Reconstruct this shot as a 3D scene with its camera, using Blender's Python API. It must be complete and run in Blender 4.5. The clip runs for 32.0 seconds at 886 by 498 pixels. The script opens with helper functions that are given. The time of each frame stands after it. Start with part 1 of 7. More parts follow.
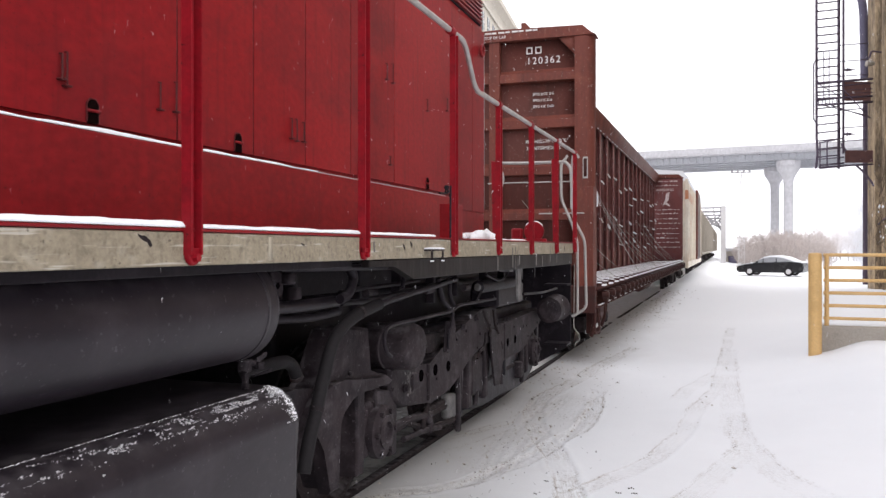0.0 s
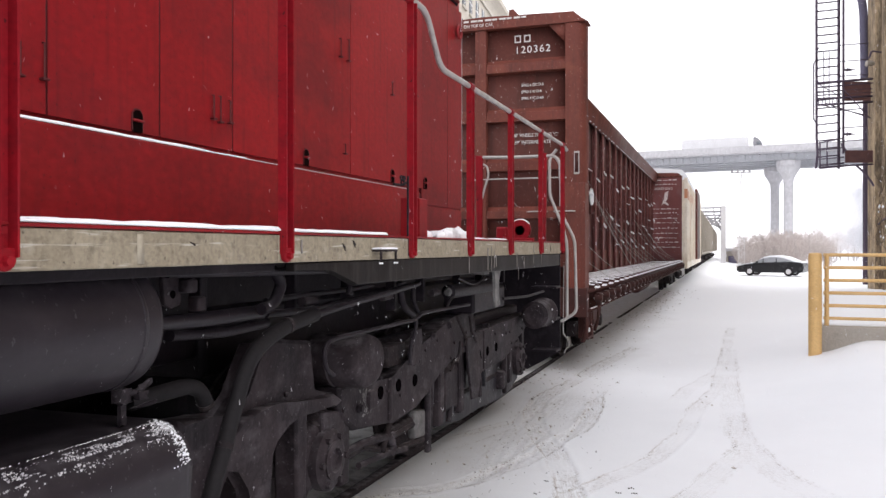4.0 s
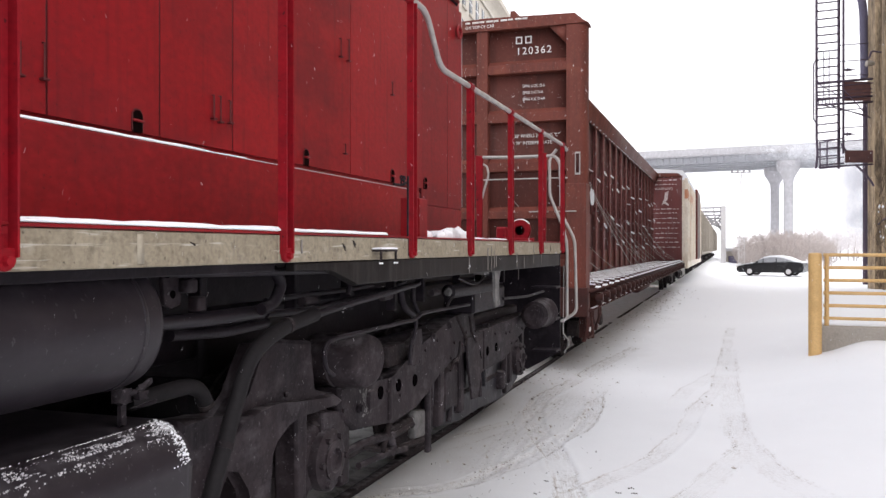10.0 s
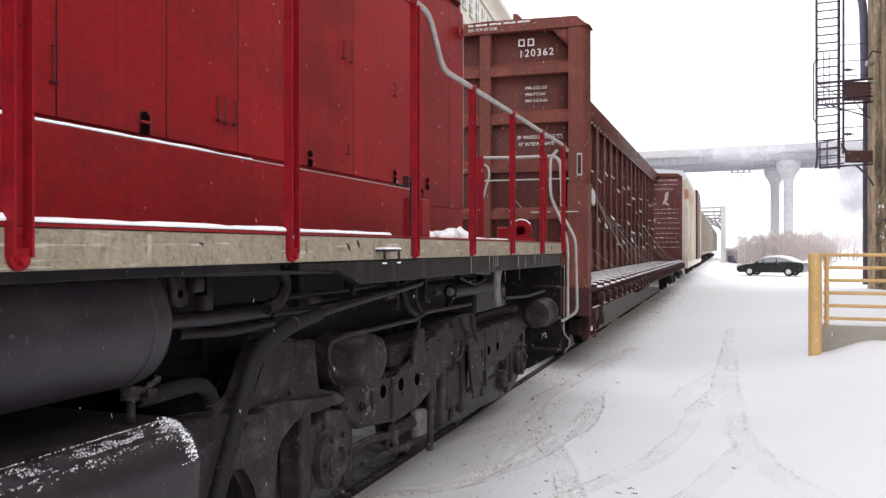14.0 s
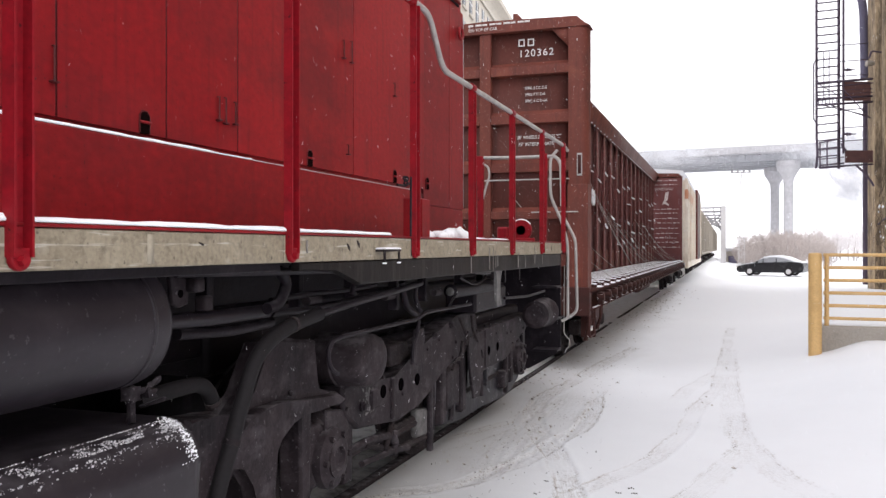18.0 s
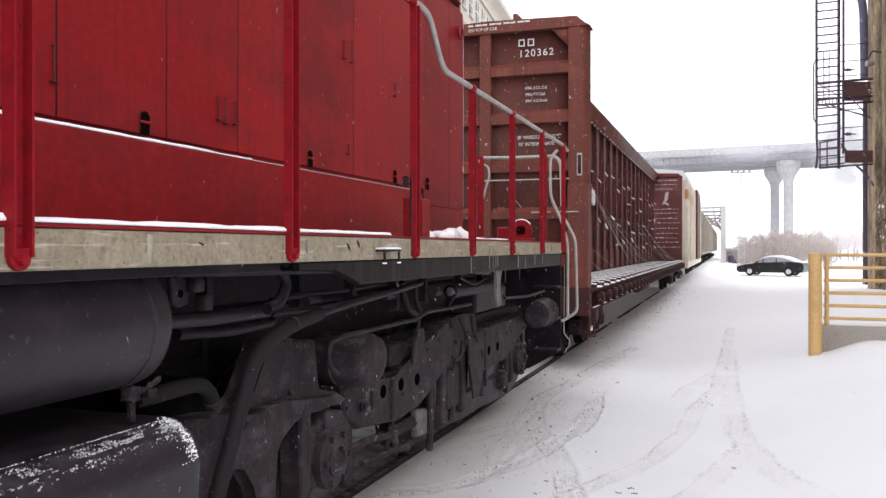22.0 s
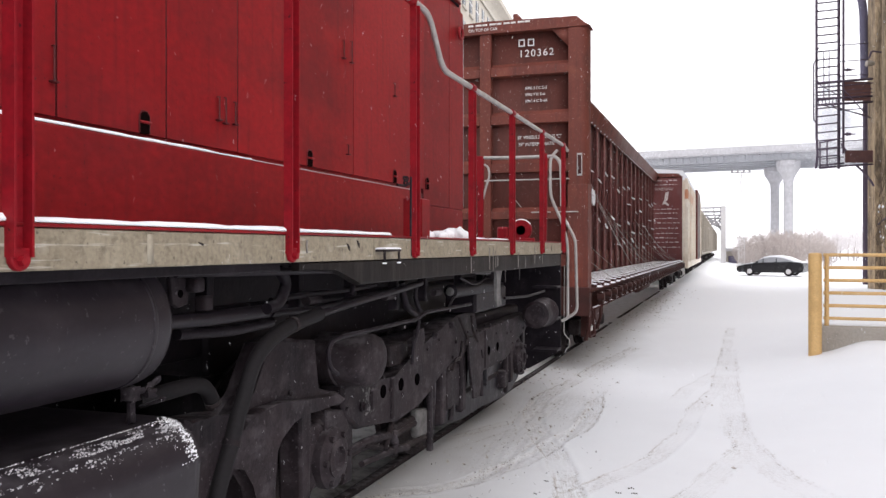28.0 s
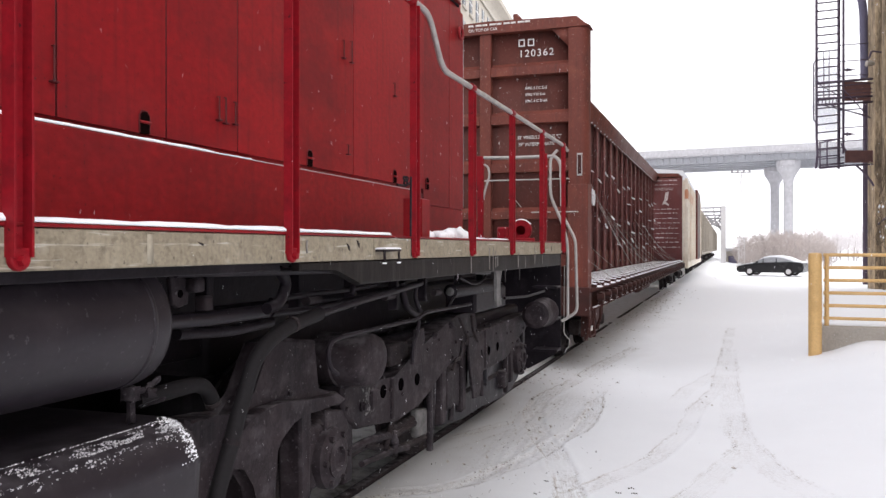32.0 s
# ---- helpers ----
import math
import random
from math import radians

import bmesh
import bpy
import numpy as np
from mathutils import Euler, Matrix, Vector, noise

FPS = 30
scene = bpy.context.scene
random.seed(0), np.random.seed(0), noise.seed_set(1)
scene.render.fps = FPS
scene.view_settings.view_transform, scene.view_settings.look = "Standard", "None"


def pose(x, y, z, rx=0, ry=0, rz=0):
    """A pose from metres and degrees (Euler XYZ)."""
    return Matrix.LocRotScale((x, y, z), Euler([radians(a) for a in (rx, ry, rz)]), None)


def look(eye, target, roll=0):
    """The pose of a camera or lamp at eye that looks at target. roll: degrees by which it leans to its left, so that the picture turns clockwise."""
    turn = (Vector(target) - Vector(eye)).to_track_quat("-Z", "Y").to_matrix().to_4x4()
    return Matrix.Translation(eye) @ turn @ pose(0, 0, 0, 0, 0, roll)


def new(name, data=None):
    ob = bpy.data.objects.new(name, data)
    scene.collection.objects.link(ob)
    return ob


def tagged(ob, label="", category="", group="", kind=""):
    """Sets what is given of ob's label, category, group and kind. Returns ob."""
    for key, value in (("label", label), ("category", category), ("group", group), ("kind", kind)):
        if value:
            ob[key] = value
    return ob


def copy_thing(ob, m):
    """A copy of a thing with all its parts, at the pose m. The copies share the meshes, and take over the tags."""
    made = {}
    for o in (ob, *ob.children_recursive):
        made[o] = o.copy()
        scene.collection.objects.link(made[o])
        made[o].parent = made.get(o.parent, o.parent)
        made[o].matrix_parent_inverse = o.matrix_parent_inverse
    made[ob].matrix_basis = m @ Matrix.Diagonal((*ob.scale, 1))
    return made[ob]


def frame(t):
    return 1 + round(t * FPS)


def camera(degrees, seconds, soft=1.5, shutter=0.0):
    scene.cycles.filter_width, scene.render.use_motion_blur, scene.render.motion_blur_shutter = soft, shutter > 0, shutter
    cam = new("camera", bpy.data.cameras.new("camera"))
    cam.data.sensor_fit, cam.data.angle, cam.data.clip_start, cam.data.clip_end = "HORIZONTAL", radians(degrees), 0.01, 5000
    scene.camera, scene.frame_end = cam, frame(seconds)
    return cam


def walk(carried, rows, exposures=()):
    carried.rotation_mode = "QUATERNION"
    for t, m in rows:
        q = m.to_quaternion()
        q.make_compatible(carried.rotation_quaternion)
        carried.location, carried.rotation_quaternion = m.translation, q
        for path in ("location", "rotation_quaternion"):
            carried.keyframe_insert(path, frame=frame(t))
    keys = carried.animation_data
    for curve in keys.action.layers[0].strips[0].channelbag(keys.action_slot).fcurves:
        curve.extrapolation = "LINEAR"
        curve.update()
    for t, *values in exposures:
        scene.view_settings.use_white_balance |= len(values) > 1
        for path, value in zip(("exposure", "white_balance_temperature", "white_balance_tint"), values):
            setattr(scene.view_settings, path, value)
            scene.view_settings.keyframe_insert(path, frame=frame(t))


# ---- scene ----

# ---------------------------------------------------------------- camera
TURN, EYE = radians(19.13), Vector((0.0, 0.0, 1.6))
AIM = EYE + Vector((-math.sin(TURN), math.cos(TURN), -0.0013))
cam = camera(56.93, 32.0, soft=1.45, shutter=0.3)
walk(cam, [(0.0, look(EYE, AIM)), (32.0, look(EYE, AIM))])

# ---------------------------------------------------------------- light: flat white overcast in snowfall
world = bpy.data.worlds.new("overcast")
scene.world = world
world.use_nodes = True
wn = world.node_tree
wn.nodes.clear()
sky = wn.nodes.new("ShaderNodeTexSky")
sky.sky_type, sky.sun_disc = "NISHITA", False
sky.sun_elevation, sky.sun_rotation = radians(38), radians(120)
sky.air_density, sky.dust_density, sky.ozone_density = 1.0, 8.0, 1.0
veil = wn.nodes.new("ShaderNodeMixRGB")
veil.inputs[0].default_value = 0.93
veil.inputs[2].default_value = (15.0, 14.8, 15.55, 1)
bg = wn.nodes.new("ShaderNodeBackground")
bg.inputs[1].default_value = 0.1
wout = wn.nodes.new("ShaderNodeOutputWorld")
wn.links.new(sky.outputs[0], veil.inputs[1])
wn.links.new(veil.outputs[0], bg.inputs[0])
wn.links.new(bg.outputs[0], wout.inputs[0])
sun = new("sun", bpy.data.lights.new("sun", "SUN"))
sun.data.energy, sun.data.angle, sun.data.color = 0.6, radians(40), (1.0, 0.97, 0.94)
sun.matrix_world = look((30, -8, 40), (0, 10, 0))
scene.view_settings.exposure = 0.20

# ---------------------------------------------------------------- materials
def surf(name, base, other, scale=6.0, rough=0.6, metal=0.0, bump=0.15, fine=60.0, amount=0.55, dirt=None, dirt_amount=0.0,
         dirt_scale=2.5, streak=(1, 1, 1), spread=0.12, per_piece=0.0, depth=0.01, spec=0.35, drips=None, specks=None, scuffs=None, scratch=None, pale_tops=None):
    """Two colours mixed by coarse and fine noise, a third as dirt, uneven gloss and relief."""
    m = bpy.data.materials.new(name)
    m.use_nodes = True
    t = m.node_tree
    n, l = t.nodes, t.links
    b = n["Principled BSDF"]
    co = n.new("ShaderNodeTexCoord")
    mp = n.new("ShaderNodeMapping")
    mp.inputs["Scale"].default_value = streak
    l.new(co.outputs["Object"], mp.inputs[0])
    big = n.new("ShaderNodeTexNoise")
    big.inputs["Scale"].default_value, big.inputs["Detail"].default_value = scale, 6
    small = n.new("ShaderNodeTexNoise")
    small.inputs["Scale"].default_value, small.inputs["Detail"].default_value = fine, 4
    l.new(mp.outputs[0], big.inputs["Vector"])
    l.new(mp.outputs[0], small.inputs["Vector"])
    r1 = n.new("ShaderNodeMapRange")
    r1.inputs[1].default_value, r1.inputs[2].default_value, r1.inputs[4].default_value = 0.35, 0.7, amount
    l.new(big.outputs[0], r1.inputs[0])
    mix = n.new("ShaderNodeMixRGB")
    mix.inputs[1].default_value, mix.inputs[2].default_value = (*base, 1), (*other, 1)
    l.new(r1.outputs[0], mix.inputs[0])
    last = mix
    r2 = n.new("ShaderNodeMapRange")
    r2.inputs[1].default_value, r2.inputs[2].default_value = 0.3, 0.7
    r2.inputs[3].default_value, r2.inputs[4].default_value = 1 - spread, 1 + spread
    l.new(small.outputs[0], r2.inputs[0])
    hs = n.new("ShaderNodeHueSaturation")
    l.new(r2.outputs[0], hs.inputs["Value"])
    l.new(last.outputs[0], hs.inputs["Color"])
    last = hs
    if per_piece:
        oi = n.new("ShaderNodeObjectInfo")
        r3 = n.new("ShaderNodeMapRange")
        r3.inputs[3].default_value, r3.inputs[4].default_value = 1 - per_piece, 1 + per_piece
        l.new(oi.outputs["Random"], r3.inputs[0])
        h2 = n.new("ShaderNodeHueSaturation")
        l.new(r3.outputs[0], h2.inputs["Value"])
        l.new(last.outputs[0], h2.inputs["Color"])
        last = h2
    if dirt:
        dn = n.new("ShaderNodeTexNoise")
        dn.inputs["Scale"].default_value, dn.inputs["Detail"].default_value = dirt_scale, 9
        dn.inputs["Roughness"].default_value = 0.65
        l.new(mp.outputs[0], dn.inputs["Vector"])
        r4 = n.new("ShaderNodeMapRange")
        r4.inputs[1].default_value, r4.inputs[2].default_value, r4.inputs[4].default_value = 0.5, 0.72, dirt_amount
        l.new(dn.outputs[0], r4.inputs[0])
        dm = n.new("ShaderNodeMixRGB")
        dm.inputs[2].default_value = (*dirt, 1)
        l.new(r4.outputs[0], dm.inputs[0])
        l.new(last.outputs[0], dm.inputs[1])
        last = dm
    def overlay(colour, amount, stretch, size, lo, hi, detail):
        nonlocal last
        m2 = n.new("ShaderNodeMapping")
        m2.inputs["Scale"].default_value = stretch
        l.new(co.outputs["Object"], m2.inputs[0])
        ns = n.new("ShaderNodeTexNoise")
        ns.inputs["Scale"].default_value, ns.inputs["Detail"].default_value, ns.inputs["Roughness"].default_value = size, detail, 0.6
        l.new(m2.outputs[0], ns.inputs["Vector"])
        mr = n.new("ShaderNodeMapRange")
        mr.inputs[1].default_value, mr.inputs[2].default_value, mr.inputs[4].default_value = lo, hi, amount
        l.new(ns.outputs[0], mr.inputs[0])
        mx = n.new("ShaderNodeMixRGB")
        mx.inputs[2].default_value = (*colour, 1)
        l.new(mr.outputs[0], mx.inputs[0])
        l.new(last.outputs[0], mx.inputs[1])
        last = mx
    if drips:
        overlay(drips[0], drips[1], (1, 1, 0.05), drips[2], 0.52, 0.72, 5)
    if scuffs:
        overlay(scuffs[0], scuffs[1], (1, 0.6, 1), scuffs[2], 0.56, 0.74, 8)
    if scratch:
        overlay(scratch[0], scratch[1], (1, 0.09, 1.6), scratch[2], 0.61, 0.68, 3)
    if specks:
        overlay(specks[0], specks[1], (1, 1, 1), specks[2], 0.66, 0.71, 2)
    if pale_tops:
        # powder snow and dirt on upward faces, with sky light painted in, broken by noise
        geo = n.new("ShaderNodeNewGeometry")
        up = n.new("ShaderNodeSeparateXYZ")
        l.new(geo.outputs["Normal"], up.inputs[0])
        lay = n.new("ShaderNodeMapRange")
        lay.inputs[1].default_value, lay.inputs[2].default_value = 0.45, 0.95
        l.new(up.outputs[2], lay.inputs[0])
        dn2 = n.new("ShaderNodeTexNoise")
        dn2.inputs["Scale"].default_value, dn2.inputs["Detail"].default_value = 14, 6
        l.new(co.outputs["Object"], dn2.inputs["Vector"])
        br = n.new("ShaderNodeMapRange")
        br.inputs[1].default_value, br.inputs[2].default_value, br.inputs[4].default_value = 0.42, 0.62, pale_tops[1]
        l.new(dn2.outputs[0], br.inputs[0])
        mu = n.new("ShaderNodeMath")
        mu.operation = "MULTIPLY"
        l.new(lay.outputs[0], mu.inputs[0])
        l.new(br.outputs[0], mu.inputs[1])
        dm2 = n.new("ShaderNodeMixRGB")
        dm2.inputs[2].default_value = (*pale_tops[0], 1)
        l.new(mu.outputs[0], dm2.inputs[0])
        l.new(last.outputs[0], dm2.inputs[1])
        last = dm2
    l.new(last.outputs[0], b.inputs["Base Color"])
    rr = n.new("ShaderNodeMapRange")
    rr.inputs[3].default_value, rr.inputs[4].default_value = max(0.05, rough - 0.12), min(1, rough + 0.12)
    l.new(big.outputs[0], rr.inputs[0])
    l.new(rr.outputs[0], b.inputs["Roughness"])
    b.inputs["Metallic"].default_value = metal
    b.inputs["Specular IOR Level"].default_value = spec
    if bump:
        bp = n.new("ShaderNodeBump")
        bp.inputs["Strength"].default_value, bp.inputs["Distance"].default_value = bump, depth
        l.new(small.outputs[0], bp.inputs["Height"])
        l.new(bp.outputs[0], b.inputs["Normal"])
    return m


RED = surf("red_paint", (0.262, 0.0084, 0.0126), (0.188, 0.0084, 0.0124), 1.2, 0.46, 0, 0.10, 40, 0.95, (0.098, 0.0118, 0.0148), 0.6, 2.4, (1, 0.5, 0.8), 0.12, 0.09, spec=0.20, drips=((0.075, 0.009, 0.011), 0.38, 24), specks=((0.05, 0.010, 0.010), 0.5, 75), scuffs=((0.36, 0.020, 0.021), 0.28, 4))
# duct red: near the hood's, with paler dirt and stronger scuffs
DUCT_RED = surf("duct_red_paint", (0.252, 0.0088, 0.0118), (0.188, 0.0080, 0.0112), 1.4, 0.46, 0, 0.12, 40, 0.85, (0.112, 0.012, 0.015), 0.58, 2.6, (1, 0.5, 0.8), 0.15, spec=0.19, drips=((0.09, 0.011, 0.013), 0.3, 24), specks=((0.06, 0.010, 0.010), 0.55, 75), scuffs=((0.40, 0.022, 0.021), 0.36, 3.5))
RED_BRIGHT = surf("handrail_red_paint", (0.255, 0.0065, 0.0135), (0.165, 0.0065, 0.012), 5, 0.5, 0, 0.08, 60, 0.7, (0.06, 0.008, 0.010), 0.6, 9, spec=0.18, specks=((0.03, 0.008, 0.008), 0.8, 40))
STRIPE = surf("grimy_cream_paint", (0.300, 0.258, 0.190), (0.235, 0.198, 0.142), 6, 0.6, 0, 0.1, 90, 0.8, (0.095, 0.078, 0.058), 0.75, 38, (1, 0.7, 0.8), 0.16, drips=((0.12, 0.10, 0.078), 0.35, 30), specks=((0.07, 0.058, 0.045), 0.75, 38), scuffs=((0.46, 0.42, 0.35), 0.4, 22), scratch=((0.55, 0.52, 0.46), 0.6, 34))
SOOT = surf("sooty_black_paint", (0.0092, 0.0069, 0.0100), (0.0195, 0.0148, 0.0192), 3.5, 0.5, 0, 0.2, 45, 0.75, (0.042, 0.0330, 0.040), 0.5, 5, spec=0.16, scuffs=((0.048, 0.041, 0.049), 0.4, 9), pale_tops=((0.14, 0.130, 0.144), 0.5))
TANK = surf("satin_black_paint", (0.0150, 0.0118, 0.0160), (0.022, 0.0172, 0.0220), 2.0, 0.40, 0, 0.05, 40, 0.6, (0.032, 0.0262, 0.031), 0.4, 4, (1, 0.5, 1), spec=0.30, specks=((0.10, 0.088, 0.10), 0.4, 48), scuffs=((0.044, 0.037, 0.044), 0.5, 5), drips=((0.040, 0.033, 0.039), 0.3, 9), pale_tops=((0.060, 0.053, 0.060), 0.8))
TRUCK = surf("grimy_cast_steel", (0.0125, 0.0095, 0.0122), (0.0300, 0.0222, 0.0250), 2.6, 0.6, 0, 0.3, 40, 1.0, (0.078, 0.0640, 0.070), 0.65, 6, spec=0.14, specks=((0.17, 0.155, 0.17), 0.45, 55), drips=((0.062, 0.053, 0.060), 0.4, 9), scuffs=((0.125, 0.110, 0.122), 0.5, 7), pale_tops=((0.19, 0.174, 0.19), 0.55))
RUSTY = surf("worn_dark_steel", (0.013, 0.0100, 0.0122), (0.034, 0.0245, 0.0245), 9, 0.7, 0.0, 0.3, 70, 0.8, (0.075, 0.062, 0.062), 0.5, 8, spec=0.15, specks=((0.18, 0.16, 0.17), 0.45, 70), pale_tops=((0.22, 0.205, 0.215), 0.5))
LATCH = surf("darkened_red_paint", (0.085, 0.008, 0.010), (0.045, 0.008, 0.009), 20, 0.5, 0, 0.1, 60, 0.7)
SILVER = surf("dull_silver_paint", (0.43, 0.4128, 0.3956), (0.2924, 0.2666, 0.2494), 12, 0.45, 0.3, 0.05, 80, 0.6)
BROWN = surf("oxide_brown_paint", (0.158, 0.043, 0.030), (0.112, 0.032, 0.0240), 2.2, 0.6, 0, 0.1, 50, 0.7, (0.052, 0.026, 0.022), 0.6, 3.0, (1, 1, 0.45), 0.1, 0.06, spec=0.26, drips=((0.058, 0.024, 0.019), 0.55, 9), scuffs=((0.25, 0.078, 0.048), 0.5, 2.2), specks=((0.30, 0.20, 0.18), 0.6, 38))
# sheet behind the ribs, darker than ribs and posts
SHEET = surf("darker_brown_paint", (0.112, 0.035, 0.0275), (0.080, 0.027, 0.022), 2.4, 0.65, 0, 0.1, 50, 0.8, (0.042, 0.022, 0.019), 0.6, 3.0, (1, 1, 0.45), 0.1, 0.06, spec=0.22, drips=((0.043, 0.021, 0.018), 0.5, 9), specks=((0.25, 0.17, 0.15), 0.5, 38))
WEB = surf("beam_sheet_paint", (0.165, 0.058, 0.055), (0.115, 0.042, 0.041), 2.4, 0.65, 0, 0.1, 50, 0.8, (0.062, 0.032, 0.031), 0.6, 3.0, (1, 1, 0.45), 0.1, 0.06, spec=0.2, scuffs=((0.32, 0.22, 0.215), 0.45, 8))
FADED_MARK = surf("faded_white_lettering", (0.74, 0.66, 0.65), (0.46, 0.34, 0.33), 25, 0.7, 0, 0, 80, 0.9)
ORANGE = surf("faded_orange_paint", (0.62, 0.26, 0.14), (0.55, 0.30, 0.18), 3, 0.6, 0, 0.05, 30, 0.7)
DARK_GRIT = surf("wet_dark_grit", (0.10, 0.095, 0.095), (0.05, 0.045, 0.045), 30, 0.6, 0, 0.2, 90, 0.8)
ICY_GRIME = surf("icy_blue_black_grime", (0.010, 0.0089, 0.0125), (0.021, 0.0183, 0.0245), 5, 0.45, 0, 0.35, 28, 0.9, (0.075, 0.0696, 0.082), 0.55, 6, (1, 1, 0.45), spec=0.2, drips=((0.06, 0.0555, 0.066), 0.55, 12), scuffs=((0.16, 0.152, 0.165), 0.65, 8))
WHITE_MARK = surf("chalky_white_lettering", (0.72, 0.70, 0.68), (0.55, 0.52, 0.5), 30, 0.7, 0, 0, 80, 0.6)
CREAM = surf("weathered_cream_paint", (0.90, 0.85, 0.75), (0.82, 0.73, 0.58), 1.0, 0.6, 0, 0.05, 30, 0.7, (0.36, 0.22, 0.12), 0.6, 1.5, (1, 1, 0.4), drips=((0.42, 0.27, 0.15), 0.55, 3), scuffs=((0.70, 0.42, 0.26), 0.5, 1.3))
HOPPER = surf("dusty_grey_beige_paint", (0.30, 0.27, 0.225), (0.24, 0.21, 0.18), 1.0, 0.65, 0, 0.05, 30, 0.7, (0.16, 0.13, 0.10), 0.5, 1.2, (1, 1, 0.4))
SNOW = surf("fresh_snow", (0.85, 0.865, 0.90), (0.80, 0.815, 0.85), 3, 0.85, 0, 0.25, 90, 0.5, spread=0.03)
YELLOW = surf("safety_yellow_paint", (0.62, 0.40, 0.17), (0.52, 0.33, 0.13), 5, 0.5, 0, 0.06, 50, 0.6, (0.35, 0.22, 0.09), 0.4, 7)
CONCRETE = surf("stained_concrete", (0.36, 0.33, 0.29), (0.28, 0.25, 0.22), 2.0, 0.85, 0, 0.3, 40, 0.7, (0.16, 0.14, 0.12), 0.5, 3)
SILL = surf("streaked_black_sill", (0.0065, 0.0050, 0.0053), (0.0125, 0.0095, 0.0094), 3, 0.5, 0, 0.12, 50, 0.8, (0.030, 0.025, 0.0235), 0.5, 4.0, (1, 1, 0.6), drips=((0.075, 0.065, 0.062), 0.4, 16), spec=0.14)
GRIMY = surf("grimy_dark_brown_paint", (0.060, 0.018, 0.015), (0.040, 0.014, 0.012), 3, 0.65, 0, 0.12, 50, 0.7, (0.022, 0.013, 0.011), 0.6, 4, spec=0.25)
FROSTED = surf("frost_dusted_brown_paint", (0.235, 0.082, 0.076), (0.165, 0.056, 0.053), 2.5, 0.65, 0, 0.1, 50, 0.8, (0.080, 0.036, 0.034), 0.55, 3, (1, 1, 0.4), spec=0.25, scuffs=((0.46, 0.35, 0.34), 0.5, 9))
# far bulkhead's brown, lightened so its colour carries the distance haze
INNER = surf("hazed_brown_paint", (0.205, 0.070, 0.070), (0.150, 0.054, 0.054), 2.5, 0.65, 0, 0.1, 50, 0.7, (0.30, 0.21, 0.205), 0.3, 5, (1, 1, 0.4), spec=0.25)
CRUST = surf("crusted_grey_snow", (0.528, 0.528, 0.552), (0.336, 0.336, 0.36), 30, 0.6, 0, 0.2, 90, 0.8)
GREY_ICE = surf("grey_ice_crust", (0.1612, 0.155, 0.155), (0.0744, 0.0713, 0.0713), 14, 0.6, 0, 0.3, 60, 0.8, (0.02, 0.019, 0.019), 0.6, 9)
DRIP = surf("dull_frozen_drip", (0.22, 0.20, 0.19), (0.15, 0.135, 0.13), 20, 0.5, 0, 0.1, 60, 0.6)
ICE = surf("dirty_ice", (0.50, 0.47, 0.44), (0.34, 0.31, 0.28), 8, 0.7, 0, 0.2, 60, 0.6)
PALE_STRIPE = surf("pale_scuffed_cream_paint", (0.37, 0.33, 0.26), (0.29, 0.25, 0.185), 9, 0.6, 0, 0.05, 60, 0.7)
# viaduct concrete, its colour paled to carry the distance haze
BRIDGE = surf("pale_concrete", (0.50, 0.495, 0.515), (0.45, 0.445, 0.465), 0.15, 0.85, 0, 0.1, 3, 0.6, (0.38, 0.375, 0.385), 0.3, 0.3, (1, 0.15, 0.6))
GIRDER = surf("grey_painted_girder", (0.44, 0.45, 0.48), (0.38, 0.39, 0.415), 0.4, 0.6, 0, 0.05, 10, 0.6, drips=((0.32, 0.32, 0.33), 0.4, 1.2))
FLUE = surf("dull_grey_flue_paint", (0.12, 0.11, 0.17), (0.085, 0.08, 0.12), 2, 0.6, 0, 0.1, 40, 0.6)
# iron lightened towards purple, so the colour holds the haze before it
IRON = surf("dark_painted_iron", (0.085, 0.065, 0.10), (0.11, 0.08, 0.105), 8, 0.6, 0.1, 0.1, 60, 0.6)
IRON_RED = surf("rusty_red_iron_plate", (0.125, 0.060, 0.056), (0.090, 0.048, 0.050), 5, 0.7, 0, 0.1, 40, 0.7)
WALL = surf("weathered_brown_brick", (0.36, 0.275, 0.180), (0.17, 0.130, 0.090), 2.4, 0.85, 0, 0.8, 14, 1.0, (0.060, 0.046, 0.036), 0.9, 2.6, (1, 1, 0.3), 0.35, 0.28, 0.04, drips=((0.055, 0.042, 0.035), 0.75, 7), specks=((0.5, 0.45, 0.38), 0.45, 9))
VINE = surf("dark_dead_vines", (0.13, 0.095, 0.07), (0.22, 0.17, 0.13), 3, 0.9, 0, 0.2, 20, 0.6)
PORTAL = surf("weathered_grey_steel", (0.34, 0.335, 0.35), (0.26, 0.255, 0.265), 1, 0.6, 0, 0.05, 20, 0.6)
# tree colours, paled to hold the snowfall haze as well as frost
BARK = surf("grey_brown_bark", (0.50, 0.455, 0.44), (0.38, 0.34, 0.325), 3, 0.9, 0, 0.2, 20, 0.6)
TWIG = surf("frosted_hazed_twigs", (0.80, 0.775, 0.775), (0.68, 0.65, 0.65), 0.3, 0.9, 0, 0, 4, 0.7)
BRUSH = surf("hazed_brown_brush", (0.52, 0.465, 0.44), (0.41, 0.365, 0.345), 0.5, 0.9, 0, 0, 4, 0.7)
STEEL_WHITE = surf("pale_grey_painted_steel", (0.66, 0.65, 0.66), (0.55, 0.54, 0.55), 1, 0.6, 0, 0.05, 20, 0.6)
